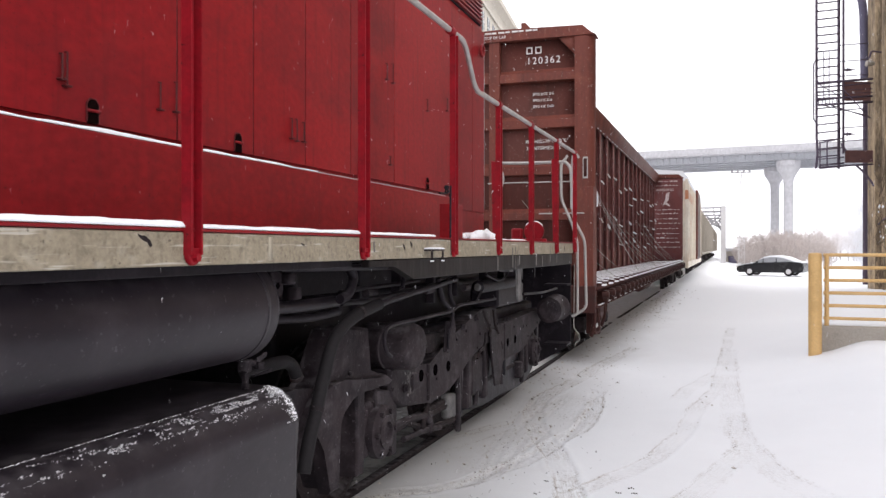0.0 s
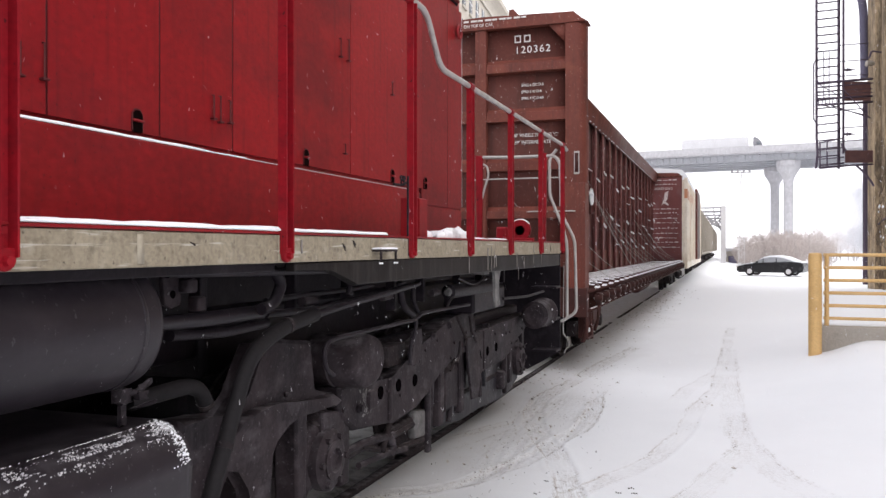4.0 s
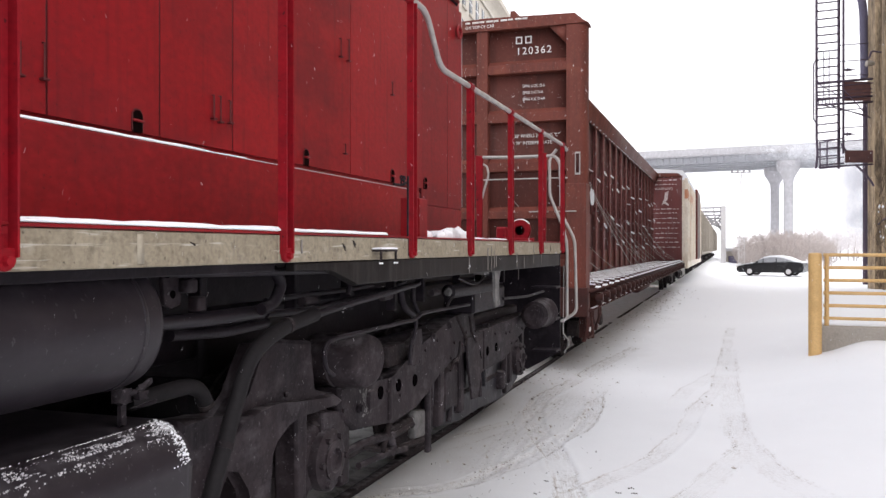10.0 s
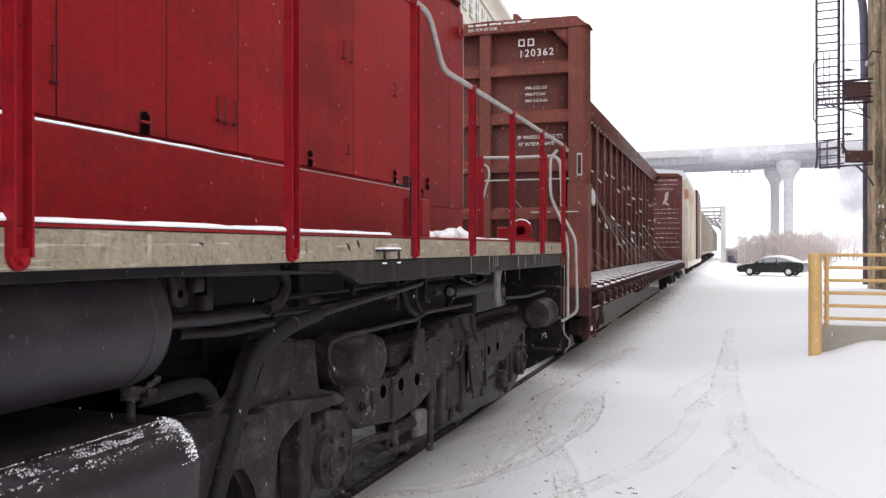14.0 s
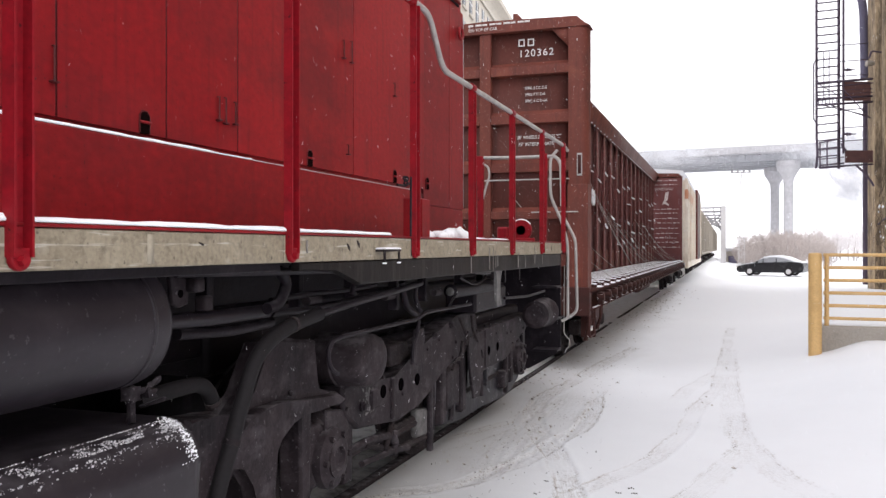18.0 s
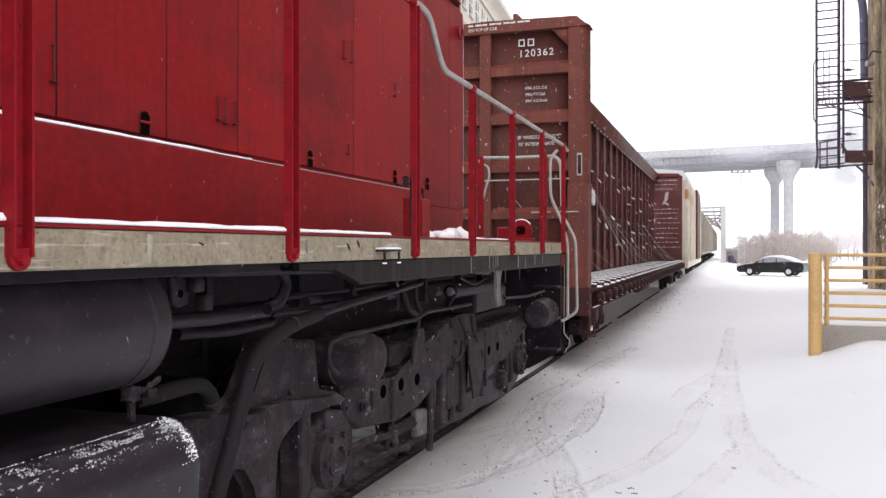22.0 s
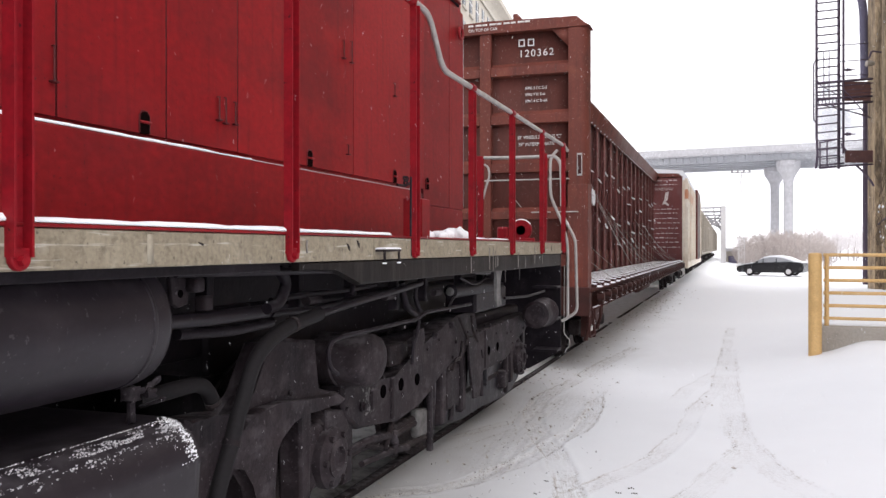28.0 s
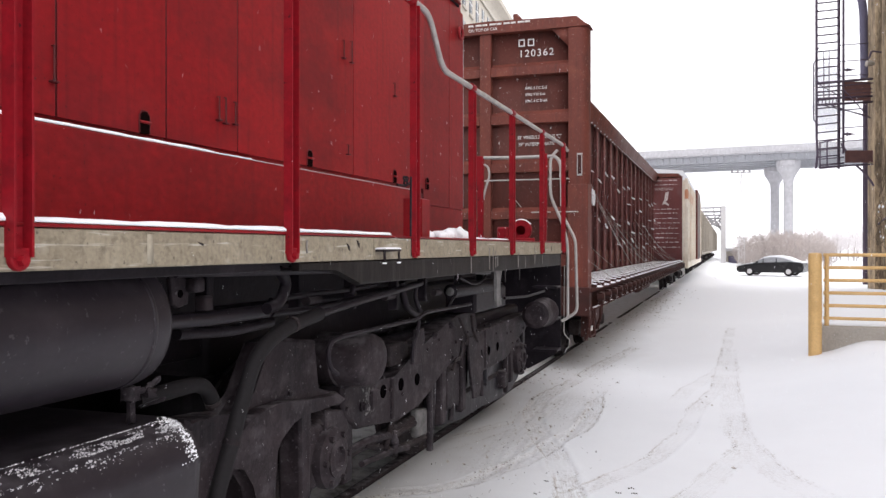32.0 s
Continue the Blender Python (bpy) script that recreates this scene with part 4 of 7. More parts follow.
def loco_snow(lo):
    bm = B()
    ys = [-20.0 + 1.0] + [-10.48 - 1.24 * k for k in range(7)][::-1] + [-9.24, -8.0, -6.75, -5.75]
    for i, (a, b) in enumerate(zip(ys, ys[1:])):
        part("walkway_snow", snow_strip(B(), (1.515, a + 0.03, 1.662), (1.515, b - 0.03, 1.662), 0.085, 0.026 if i < 9 else 0.020, i), SNOW, lo, "thin line of snow along the walkway edge")
    bm = snow_strip(B(), (1.02, -17.5, 2.003), (1.02, -6.2, 2.003), 0.05, 0.018, 50)
    part("duct_snow", bm, SNOW, lo, "thin line of snow on the duct")
    part("duct_snow", snow_strip(B(), (1.02, -6.2, 2.003), (1.02, -4.1, 2.003), 0.05, 0.006, 51), SNOW, lo, "thin line of snow on the duct")
    rng = random.Random(9)
    bm = B()
    for k in range(16):
        t = k / 15
        lump(bm, (1.36 + 0.08 * rng.random(), -4.78 + 0.62 * t, 1.672), 0.03 + 0.035 * t * rng.random() + 0.02 * t, (1, 1.4, 0.9), k)
    tagged(part("snow_lump", bm, SNOW, lo, "broken lumps of snow on the walkway"), kind="stuff")
    bm = snow_strip(B(), (1.30, -3.9, 1.664), (1.30, -2.7, 1.664), 0.10, 0.02, 71)
    part("platform_snow", bm, SNOW, lo)
    # frozen spray on the shoulder of the fuel tank
    bm = B()
    rng = random.Random(4)
    for k in range(6500):
        y = -7.22 - 2.9 * rng.random() ** 1.5
        low = (-7.22 - y) / 2.9
        a = radians(min(88, max(6, 30 + 20 * low + rng.gauss(0, 8.5))))
        clump = noise.noise(Vector((y * 9, a * 7, 1))) + 0.5 * noise.noise(Vector((y * 23, a * 19, 4)))
        if clump < -0.05 + 0.38 * low ** 0.7:
            continue
        c = Vector((1.35 + 0.14 * math.sin(a), y, 0.905 + 0.14 * math.cos(a)))
        s = 0.0008 + 0.0024 * rng.random() ** 3 * (1 + clump)
        blob(bm, c, s, Euler((rng.random(), a, rng.random())), (1, 1.8, 0.5))
    tagged(part("frozen_spray", bm, CRUST, lo, "white frozen spray along the tank shoulder"), kind="stuff")
    crust = B()
    for k in range(260):
        a = radians(85 * rng.random() ** 0.8)
        blob(crust, (1.35 + 0.141 * math.sin(a), -7.225 - abs(rng.gauss(0, 0.028)), 0.905 + 0.141 * math.cos(a)), 0.0014 + 0.0026 * rng.random() ** 2, Euler((rng.random(), a, rng.random())), (1, 1.5, 0.6))
    tagged(part("frozen_rim", crust, SNOW, lo, "white frozen rim on the end of the tank"), kind="stuff")
    bm = B()
    for k in range(420):
        y = -7.23 - 2.2 * rng.random() ** 1.3
        blob(bm, (1.374 + rng.gauss(0, 0.0015), y, 1.0432), 0.0007 + 0.0011 * rng.random() ** 2, Euler((rng.random(), rng.random(), 0)), (0.8, 3.5, 0.6))
    tagged(part("snow_edge", bm, SNOW, lo, "broken white line of snow along the tank edge"), kind="stuff")


loco = locomotive()
loco_wheels = loco_gear(loco)
loco_snow(loco)


# ---------------------------------------------------------------- ground, rails
AHEAD, RIGHT = Vector((-math.sin(TURN), math.cos(TURN), 0)), Vector((math.cos(TURN), math.sin(TURN), 0))


def smooth(a, b, v):
    t = min(1, max(0, (v - a) / (b - a)))
    return t * t * (3 - 2 * t)


def ground_z(x, y):
    far = -0.5 * smooth(28, 62, y) * smooth(-2.2, 1.5, x)
    rise = 0.27 * smooth(0.1, 1.7, x) * smooth(4, 11.5, y) * (1 - smooth(14, 24, y))
    rise += 0.13 * smooth(1.25, 1.9, x) * smooth(10.4, 12.0, y) * (1 - smooth(12.2, 12.9, y))
    bank = 0.10 * smooth(20, 34, y) * math.exp(-((x + 1.2) / 0.7) ** 2)
    bed = -0.09 * (1 - smooth(-2.47, -2.36, x)) * (1 - 0.85 * smooth(9.8, 12.5, y))
    near = smooth(60, 20, math.hypot(x, y))
    wav = 0.03 * noise.noise(Vector((x * 0.5, y * 0.35, 0))) + 0.010 * noise.noise(Vector((x * 2.1, y * 1.6, 5)))
    fill = 0.022 * smooth(10, 13, y) * (1 - smooth(-2.1, -1.4, x))
    return -0.03 + fill + far + rise + bank + bed + wav * near


RUTS = []


def rut(pts, half=0.11, deep=0.016, worn=1.0):
    """A tyre mark across the snow."""
    RUTS.append(([Vector((*p, 0)) for p in pts], half, deep, worn))


rut([(-1.39, 13.89), (-1.56, 12.21), (-1.69, 11.13), (-1.74, 10.06), (-1.81, 9.34), (-1.91, 8.73), (-1.83, 8.03), (-1.68, 7.44), (-1.48, 6.87), (-1.26, 6.33), (-1.11, 5.86), (-0.95, 5.3), (-0.75, 4.6)][::-1], 0.10, 0.014, 0.85)
rut([(-1.4, 9.37), (-1.27, 8.46), (-1.23, 7.75), (-1.26, 7.3), (-1.34, 6.88), (-1.4, 6.3), (-1.49, 5.97), (-1.6, 5.76), (-1.7, 5.44), (-1.9, 5.18), (-2.3, 4.9)], 0.085, 0.016, 0.9)
rut([(-1.05, 5.1), (-0.92, 5.48), (-0.79, 5.79), (-0.66, 6.13), (-0.52, 6.53), (-0.34, 7.66), (-0.28, 8.78), (-0.1, 9.91), (0.0, 13.79), (0.1, 18)], 0.085, 0.010, 0.52)
rut([(-2.31, 6.48), (-2.18, 6.78), (-2.01, 7.26), (-1.86, 7.61)], 0.055, 0.010, 0.6)
rut([(-1.45, 9.58), (-1.54, 8.62), (-1.52, 7.81), (-1.45, 7.14)], 0.19, 0.005, 0.5)
rut([(-1.62, 7.2), (-1.70, 6.39), (-1.74, 5.96), (-1.69, 5.43)], 0.17, 0.004, 0.4)
rut([(-2.0, 6.9), (-1.95, 6.3), (-1.9, 5.7)], 0.13, 0.004, 0.3)
rut([(-0.4, 5.0), (-0.21, 5.58), (0.02, 6.56), (0.15, 7.06), (0.10, 8.5)], 0.10, 0.008, 0.42)
rut([(0.03, 14), (0.03, 9.95), (0.07, 7.8), (0.23, 6.8), (0.39, 6.21), (0.57, 5.86), (0.8, 5.4)], 0.12, 0.009, 0.42)
rut([(-0.51, 9.03), (-0.43, 9.79), (-0.11, 11.25), (0.05, 13)], 0.09, 0.007, 0.32)

rut([(-1.60, 5.25), (-1.80, 6.34), (-1.92, 7.72), (-1.94, 9.13)], 0.022, 0.010, 0.35)
rut([(-1.57, 5.32), (-1.72, 6.37), (-1.80, 7.67), (-1.80, 9.26)], 0.028, 0.010, 0.45)
rut([(-1.53, 5.39), (-1.61, 6.31), (-1.66, 7.67), (-1.62, 8.94)], 0.034, 0.010, 0.55)
rut([(-1.47, 5.52), (-1.53, 6.34), (-1.50, 7.58)], 0.022, 0.010, 0.35)
rut([(-1.32, 7.04), (-1.30, 7.93), (-1.38, 9.41)], 0.028, 0.010, 0.45)
rut([(-1.31, 6.61), (-1.28, 7.66), (-1.32, 8.87)], 0.034, 0.010, 0.55)
rut([(-1.99, 9.19), (-1.88, 10.00), (-1.60, 10.93)], 0.022, 0.010, 0.35)
rut([(-1.79, 8.88), (-1.64, 10.26), (-1.41, 11.85)], 0.028, 0.010, 0.45)
rut([(-2.33, 6.36), (-2.09, 6.88), (-1.80, 7.56), (-1.68, 8.92)], 0.034, 0.010, 0.60)
rut([(-2.19, 6.11), (-1.97, 6.63), (-1.76, 7.31)], 0.022, 0.010, 0.60)
rut([(-2.32, 4.76), (-2.13, 4.96), (-1.88, 5.13), (-1.70, 5.45), (-1.60, 5.82), (-1.48, 6.24), (-1.39, 6.47)], 0.045, 0.022, 1.0)


def rut_field(X, Y):
    """Depth that the wheels pressed or heaped, dirt they left, and place along and across the mark."""
    shape = X.shape
    x, y = X.ravel(), Y.ravel()
    d, k, u, v = (np.zeros(len(x)) for _ in range(4))
    for pts, half, deep, worn in RUTS:
        best, along, side, run = np.full(len(x), 9.0), np.zeros(len(x)), np.zeros(len(x)), 0.0
        for a, b in zip(pts, pts[1:]):
            ex, ey = b.x - a.x, b.y - a.y
            n = math.hypot(ex, ey)
            t = np.clip(((x - a.x) * ex + (y - a.y) * ey) / (n * n), 0, 1)
            qx, qy = x - a.x - ex * t, y - a.y - ey * t
            r = np.hypot(qx, qy)
            m = r < best
            best[m], along[m], side[m] = r[m], run + n * t[m], np.sign(ex * qy - ey * qx)[m]
            run += n
        hit = np.nonzero(best < half * 1.8)[0]
        for i in hit:
            p = Vector((x[i] * 3.1, y[i] * 3.1, 2))
            e = best[i] / half + 0.22 * noise.noise(p)
            rough = 0.6 + 0.9 * noise.noise(Vector((x[i] * 24, y[i] * 24, 3)))
            gaps = max(0, min(1, 0.8 + 1.3 * noise.noise(Vector((x[i] * 1.9, y[i] * 1.9, 12)))))
            ends = min(1, along[i] / 0.3, (run - along[i]) / 0.3)
            if e < 1:
                d[i] -= 0.55 * deep * ends * (0.35 + 0.65 * rough)
            else:
                d[i] += 0.55 * deep * ends * 0.7 * max(0, 1 - abs(e - 1.2) / 0.35) * max(0, rough)
            line = math.exp(-((e - 0.92) / 0.13) ** 2)
            w = worn * ends * gaps * min(1, max(0.0, 0.30 * (e < 1) + 0.75 * line * (0.55 + 0.45 * side[i])))
            if w > k[i]:
                k[i], u[i], v[i] = w, along[i], side[i] * best[i]
    return [q.reshape(shape) for q in (np.clip(d, -0.03, 0.02), k, u, v)]


def ground():
    def spaced(near, far, step, grow, start):
        v, out = start, [start]
        while v < far:
            step2 = step if v < near else step + (v - near) * grow
            v += step2
            out.append(v)
        return out
    xs = [-2.48 - 0.6 * 1.35 ** k + 0.6 for k in range(1, 26)][::-1]
    xs += [-2.48 + 0.015 * k for k in range(160)] + spaced(1.0, 900, 0.035, 0.13, -0.08)
    ys = [2.2 - 0.7 * 1.4 ** k + 0.7 for k in range(1, 21)][::-1]
    ys += [2.2 + 0.12 * k for k in range(22)] + [4.84 + 0.017 * k for k in range(225)] + spaced(9, 1200, 0.03, 0.035, 8.665)
    X, Y = np.meshgrid(xs, ys)
    D, K, U, V = (np.zeros(X.shape) for _ in range(4))
    i0, i1 = [int(np.searchsorted(xs, q)) for q in (-2.42, 1.6)]
    j0, j1 = [int(np.searchsorted(ys, q)) for q in (2.2, 18)]
    D[j0:j1, i0:i1], K[j0:j1, i0:i1], U[j0:j1, i0:i1], V[j0:j1, i0:i1] = rut_field(X[j0:j1, i0:i1], Y[j0:j1, i0:i1])
    verts = [(x, y, ground_z(x, y) + dz) for x, y, dz in zip(X.ravel().tolist(), Y.ravel().tolist(), D.ravel().tolist())]
    w = len(xs)
    faces = [(j * w + i, j * w + i + 1, (j + 1) * w + i + 1, (j + 1) * w + i) for j in range(len(ys) - 1) for i in range(w - 1)]
    me = bpy.data.meshes.new("ground")
    me.from_pydata(verts, [], faces)
    me.polygons.foreach_set("use_smooth", [True] * len(me.polygons))
    packed = me.attributes.new("packed", "FLOAT", "POINT")
    packed.data.foreach_set("value", K.ravel())
    track = me.attributes.new("track", "FLOAT_VECTOR", "POINT")
    track.data.foreach_set("vector", np.stack([U.ravel(), V.ravel(), np.zeros(U.size)], 1).ravel())
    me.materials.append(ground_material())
    return tagged(new("ground", me), "snow-covered yard ground with tyre tracks, grey beside the rails", "ground", kind="structure")


def ground_material():
    """Snow, grimy, brown and shade-painted between the rails, with bits of dirt in the ruts."""
    m = bpy.data.materials.new("yard_snow")
    m.use_nodes = True
    t = m.node_tree
    n, l = t.nodes, t.links
    b = n["Principled BSDF"]
    co = n.new("ShaderNodeTexCoord")
    sep = n.new("ShaderNodeSeparateXYZ")
    l.new(co.outputs["Object"], sep.inputs[0])
    def noise_node(scale, detail=6, rough=0.6):
        x = n.new("ShaderNodeTexNoise")
        x.inputs["Scale"].default_value, x.inputs["Detail"].default_value, x.inputs["Roughness"].default_value = scale, detail, rough
        l.new(co.outputs["Object"], x.inputs["Vector"])
        return x
    def ramp(src, a, b2, lo, hi):
        r = n.new("ShaderNodeMapRange")
        for i, v in enumerate((a, b2, lo, hi)):
            r.inputs[i + 1].default_value = v
        l.new(src, r.inputs[0])
        return r.outputs[0]
    def mixer(fac, a, b2):
        x = n.new("ShaderNodeMixRGB")
        l.new(fac, x.inputs[0])
        for i, v in ((1, a), (2, b2)):
            if isinstance(v, tuple):
                x.inputs[i].default_value = (*v, 1)
            else:
                l.new(v, x.inputs[i])
        return x.outputs[0]
    big, mid, fine = noise_node(0.6), noise_node(5, 8, 0.7), noise_node(55)
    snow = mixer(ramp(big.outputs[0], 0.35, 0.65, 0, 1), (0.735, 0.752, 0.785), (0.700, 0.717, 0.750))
    # snow less trampled farther ahead, its distance brightening also put into the colour
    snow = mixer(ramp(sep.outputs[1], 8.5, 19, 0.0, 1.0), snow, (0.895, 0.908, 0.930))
    # grit from under the train and its painted shade, strongest at the rail
    edge = n.new("ShaderNodeMath")
    edge.operation = "ADD"
    l.new(sep.outputs[0], edge.inputs[0])
    l.new(ramp(big.outputs[0], 0.3, 0.7, -0.3, 0.3), edge.inputs[1])
    fade = n.new("ShaderNodeMath")
    fade.operation = "MULTIPLY"
    l.new(ramp(edge.outputs[0], -2.40, -1.15, 0.9, 0.0), fade.inputs[0])
    l.new(ramp(sep.outputs[1], 6.0, 32.0, 1.0, 0.0), fade.inputs[1])
    grit = fade.outputs[0]
    dirty = mixer(grit, snow, (0.43, 0.42, 0.418))
    # dirty ballast, darkened for shade under the locomotive, brightened for light beyond it
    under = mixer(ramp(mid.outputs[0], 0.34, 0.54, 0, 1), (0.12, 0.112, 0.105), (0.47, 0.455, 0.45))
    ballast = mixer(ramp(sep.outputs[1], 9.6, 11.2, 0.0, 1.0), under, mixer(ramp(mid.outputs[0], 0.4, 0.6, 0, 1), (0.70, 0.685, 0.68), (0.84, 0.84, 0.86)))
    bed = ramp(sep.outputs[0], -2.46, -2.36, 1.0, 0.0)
    at = n.new("ShaderNodeAttribute")
    at.attribute_name = "packed"
    way = n.new("ShaderNodeAttribute")
    way.attribute_name = "track"
    def stretched(sx, sy, scale, detail):
        mp = n.new("ShaderNodeMapping")
        mp.inputs["Scale"].default_value = (sx, sy, 1)
        l.new(way.outputs["Vector"], mp.inputs[0])
        x = n.new("ShaderNodeTexNoise")
        x.inputs["Scale"].default_value, x.inputs["Detail"].default_value = scale, detail
        l.new(mp.outputs[0], x.inputs["Vector"])
        return x
    def times(a, b2):
        x = n.new("ShaderNodeMath")
        x.operation = "MULTIPLY"
        l.new(a, x.inputs[0])
        l.new(b2, x.inputs[1])
        return x.outputs[0]
    # scratches along the tyre mark, crumbs across it
    streaks, crumbs = stretched(0.8, 11, 6, 5), noise_node(38, 5, 0.75)
    worn = ramp(at.outputs["Fac"], 0.02, 0.55, 0.0, 1.0)
    light = mixer(times(worn, ramp(streaks.outputs[0], 0.44, 0.60, 0.0, 0.85)), dirty, (0.44, 0.41, 0.39))
    rutted = mixer(times(worn, ramp(crumbs.outputs[0], 0.52, 0.60, 0.0, 1.0)), light, (0.21, 0.19, 0.175))
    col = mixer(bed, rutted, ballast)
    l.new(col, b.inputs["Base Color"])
    b.inputs["Roughness"].default_value = 0.9
    bp = n.new("ShaderNodeBump")
    bp.inputs["Strength"].default_value, bp.inputs["Distance"].default_value = 0.22, 0.010
    crisp = noise_node(24, 5, 0.75)
    tread = n.new("ShaderNodeMath")
    tread.operation = "MULTIPLY"
    l.new(ramp(at.outputs["Fac"], 0.0, 0.5, 0.25, 5.0), tread.inputs[0])
    both = n.new("ShaderNodeMath")
    both.operation = "ADD"
    l.new(crisp.outputs[0], both.inputs[0])
    l.new(streaks.outputs[0], both.inputs[1])
    l.new(both.outputs[0], tread.inputs[1])
    add2 = n.new("ShaderNodeMath")
    add2.operation = "ADD"
    l.new(mid.outputs[0], add2.inputs[0])
    l.new(fine.outputs[0], add2.inputs[1])
    add = n.new("ShaderNodeMath")
    add.operation = "ADD"
    l.new(add2.outputs[0], add.inputs[0])
    l.new(tread.outputs[0], add.inputs[1])
    l.new(add.outputs[0], bp.inputs["Height"])
    l.new(bp.outputs[0], b.inputs["Normal"])
    return m


ground()


def rails():
    sec = [(-0.07, -0.17), (0.07, -0.17), (0.07, -0.155), (0.012, -0.13), (0.012, -0.045), (0.036, -0.03), (0.036, -0.004), (0.030, 0.0), (-0.030, 0.0), (-0.036, -0.004), (-0.036, -0.03), (-0.012, -0.045), (-0.012, -0.13), (-0.07, -0.155)]
    for s in (-1, 1):
        r = part("rail", prism(B(), [(TRACK_X + s * 0.754 + a, b) for a, b in sec], -60, 260, "y"), RUSTY)
        tagged(r, "dark steel rail in the snow under the train", "rail", "rails of the track", "structure")


rails()


# ---------------------------------------------------------------- the centre-beam flatcar; y = 0 at its near bulkhead
def freight_truck(car, y, r=0.42, wheels=None):
    tr = part("truck_frame", prism(B(), [(y - 1.25, 0.34), (y - 1.2, 0.56), (y - 0.75, 0.58), (y - 0.4, 0.74), (y + 0.4, 0.74), (y + 0.75, 0.58), (y + 1.2, 0.56), (y + 1.25, 0.34), (y + 0.7, 0.36), (y + 0.35, 0.22), (y - 0.35, 0.22), (y - 0.7, 0.36)], 0.93, 1.08, "x", 0.02), RUSTY, car, "dark rusty cast freight truck frame")
    part("truck_frame", prism(B(), [(y - 1.25, 0.34), (y - 1.2, 0.56), (y - 0.4, 0.74), (y + 0.4, 0.74), (y + 1.2, 0.56), (y + 1.25, 0.34), (y + 0.35, 0.22), (y - 0.35, 0.22)], -1.08, -0.93, "x", 0.02), TRUCK, car)
    part("bolster", box(B(), -1.0, 1.0, y - 0.2, y + 0.2, 0.35, 0.72, 0.02), TRUCK, car)
    for s in (-0.15, 0.15):
        part("spring", lathe(B(), [(0.26 + 0.03 * k, 0.06 + 0.012 * (k % 2)) for k in range(12)], (1.0, y + s, 0), "z", 10), RUSTY, tr)
    ws = []
    for s in (-0.88, 0.88):
        w = wheelset(car, y + s, r)
        ws.append(w)
        bm = lathe(B(), [(1.06, 0.11), (1.12, 0.11), (1.14, 0.08)], (0, y + s, r), "x", 16)
        part("bearing_cap", bm, RUSTY, tr)
    return ws


def bulkhead(car, y0, face):
    """A braced end wall of the flatcar; face -1 looks to the near end, 1 to the far end."""
    d = 0.30
    a, b = (y0, y0 + d)
    front = a if face < 0 else b
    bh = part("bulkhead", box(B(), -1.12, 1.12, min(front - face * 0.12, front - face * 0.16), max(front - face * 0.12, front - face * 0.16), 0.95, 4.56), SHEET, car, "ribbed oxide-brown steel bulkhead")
    for s in (-1, 1):
        part("corner_post", prism(B(), [(s * 1.11, a), (s * 1.27, a), (s * 1.36, a + 0.08), (s * 1.36, b), (s * 1.11, b)], 0.74, 4.545, "z", 0.012), BROWN, bh)
        part("gusset", prism(B(), [(s * 1.12, 4.56), (s * 0.86, 4.56), (s * 1.12, 4.28)], front - face * 0.02, front - face * 0.05, "y"), BROWN, bh)
    part("centre_post", box(B(), -0.13, 0.03, a + 0.02, b - 0.02, 0.95, 4.56, 0.01), BROWN, bh)
    part("top_beam", prism(B(), [(-1.40, 4.545), (-1.22, 4.685), (0, 4.715), (1.22, 4.685), (1.30, 4.60), (1.40, 4.545), (1.12, 4.545), (-1.12, 4.545)], a - 0.01, b + 0.01, "y", 0.01), BROWN, bh)
    for z0, z1 in ((3.94, 4.12), (3.28, 3.46), (2.62, 2.80), (1.98, 2.14), (1.34, 1.50)):
        for x0, x1 in ((-1.11, -0.13), (0.03, 1.11)):
            part("rib", prism(B(), [(front - face * 0.125, z0), (front - face * 0.03, z0 + 0.015), (front - face * 0.03, z1 - 0.05), (front - face * 0.125, z1 + 0.02)], x0, x1, "x", 0.006), BROWN, bh)
    part("bulkhead_snow", snow_strip(B(), (-1.2, a + 0.12, 4.69), (1.15, a + 0.12, 4.69), 0.20, 0.010, 77 + y0, 0.08, (0, 1, 0)), SNOW, bh, "thin snow along the bulkhead top")
    return bh


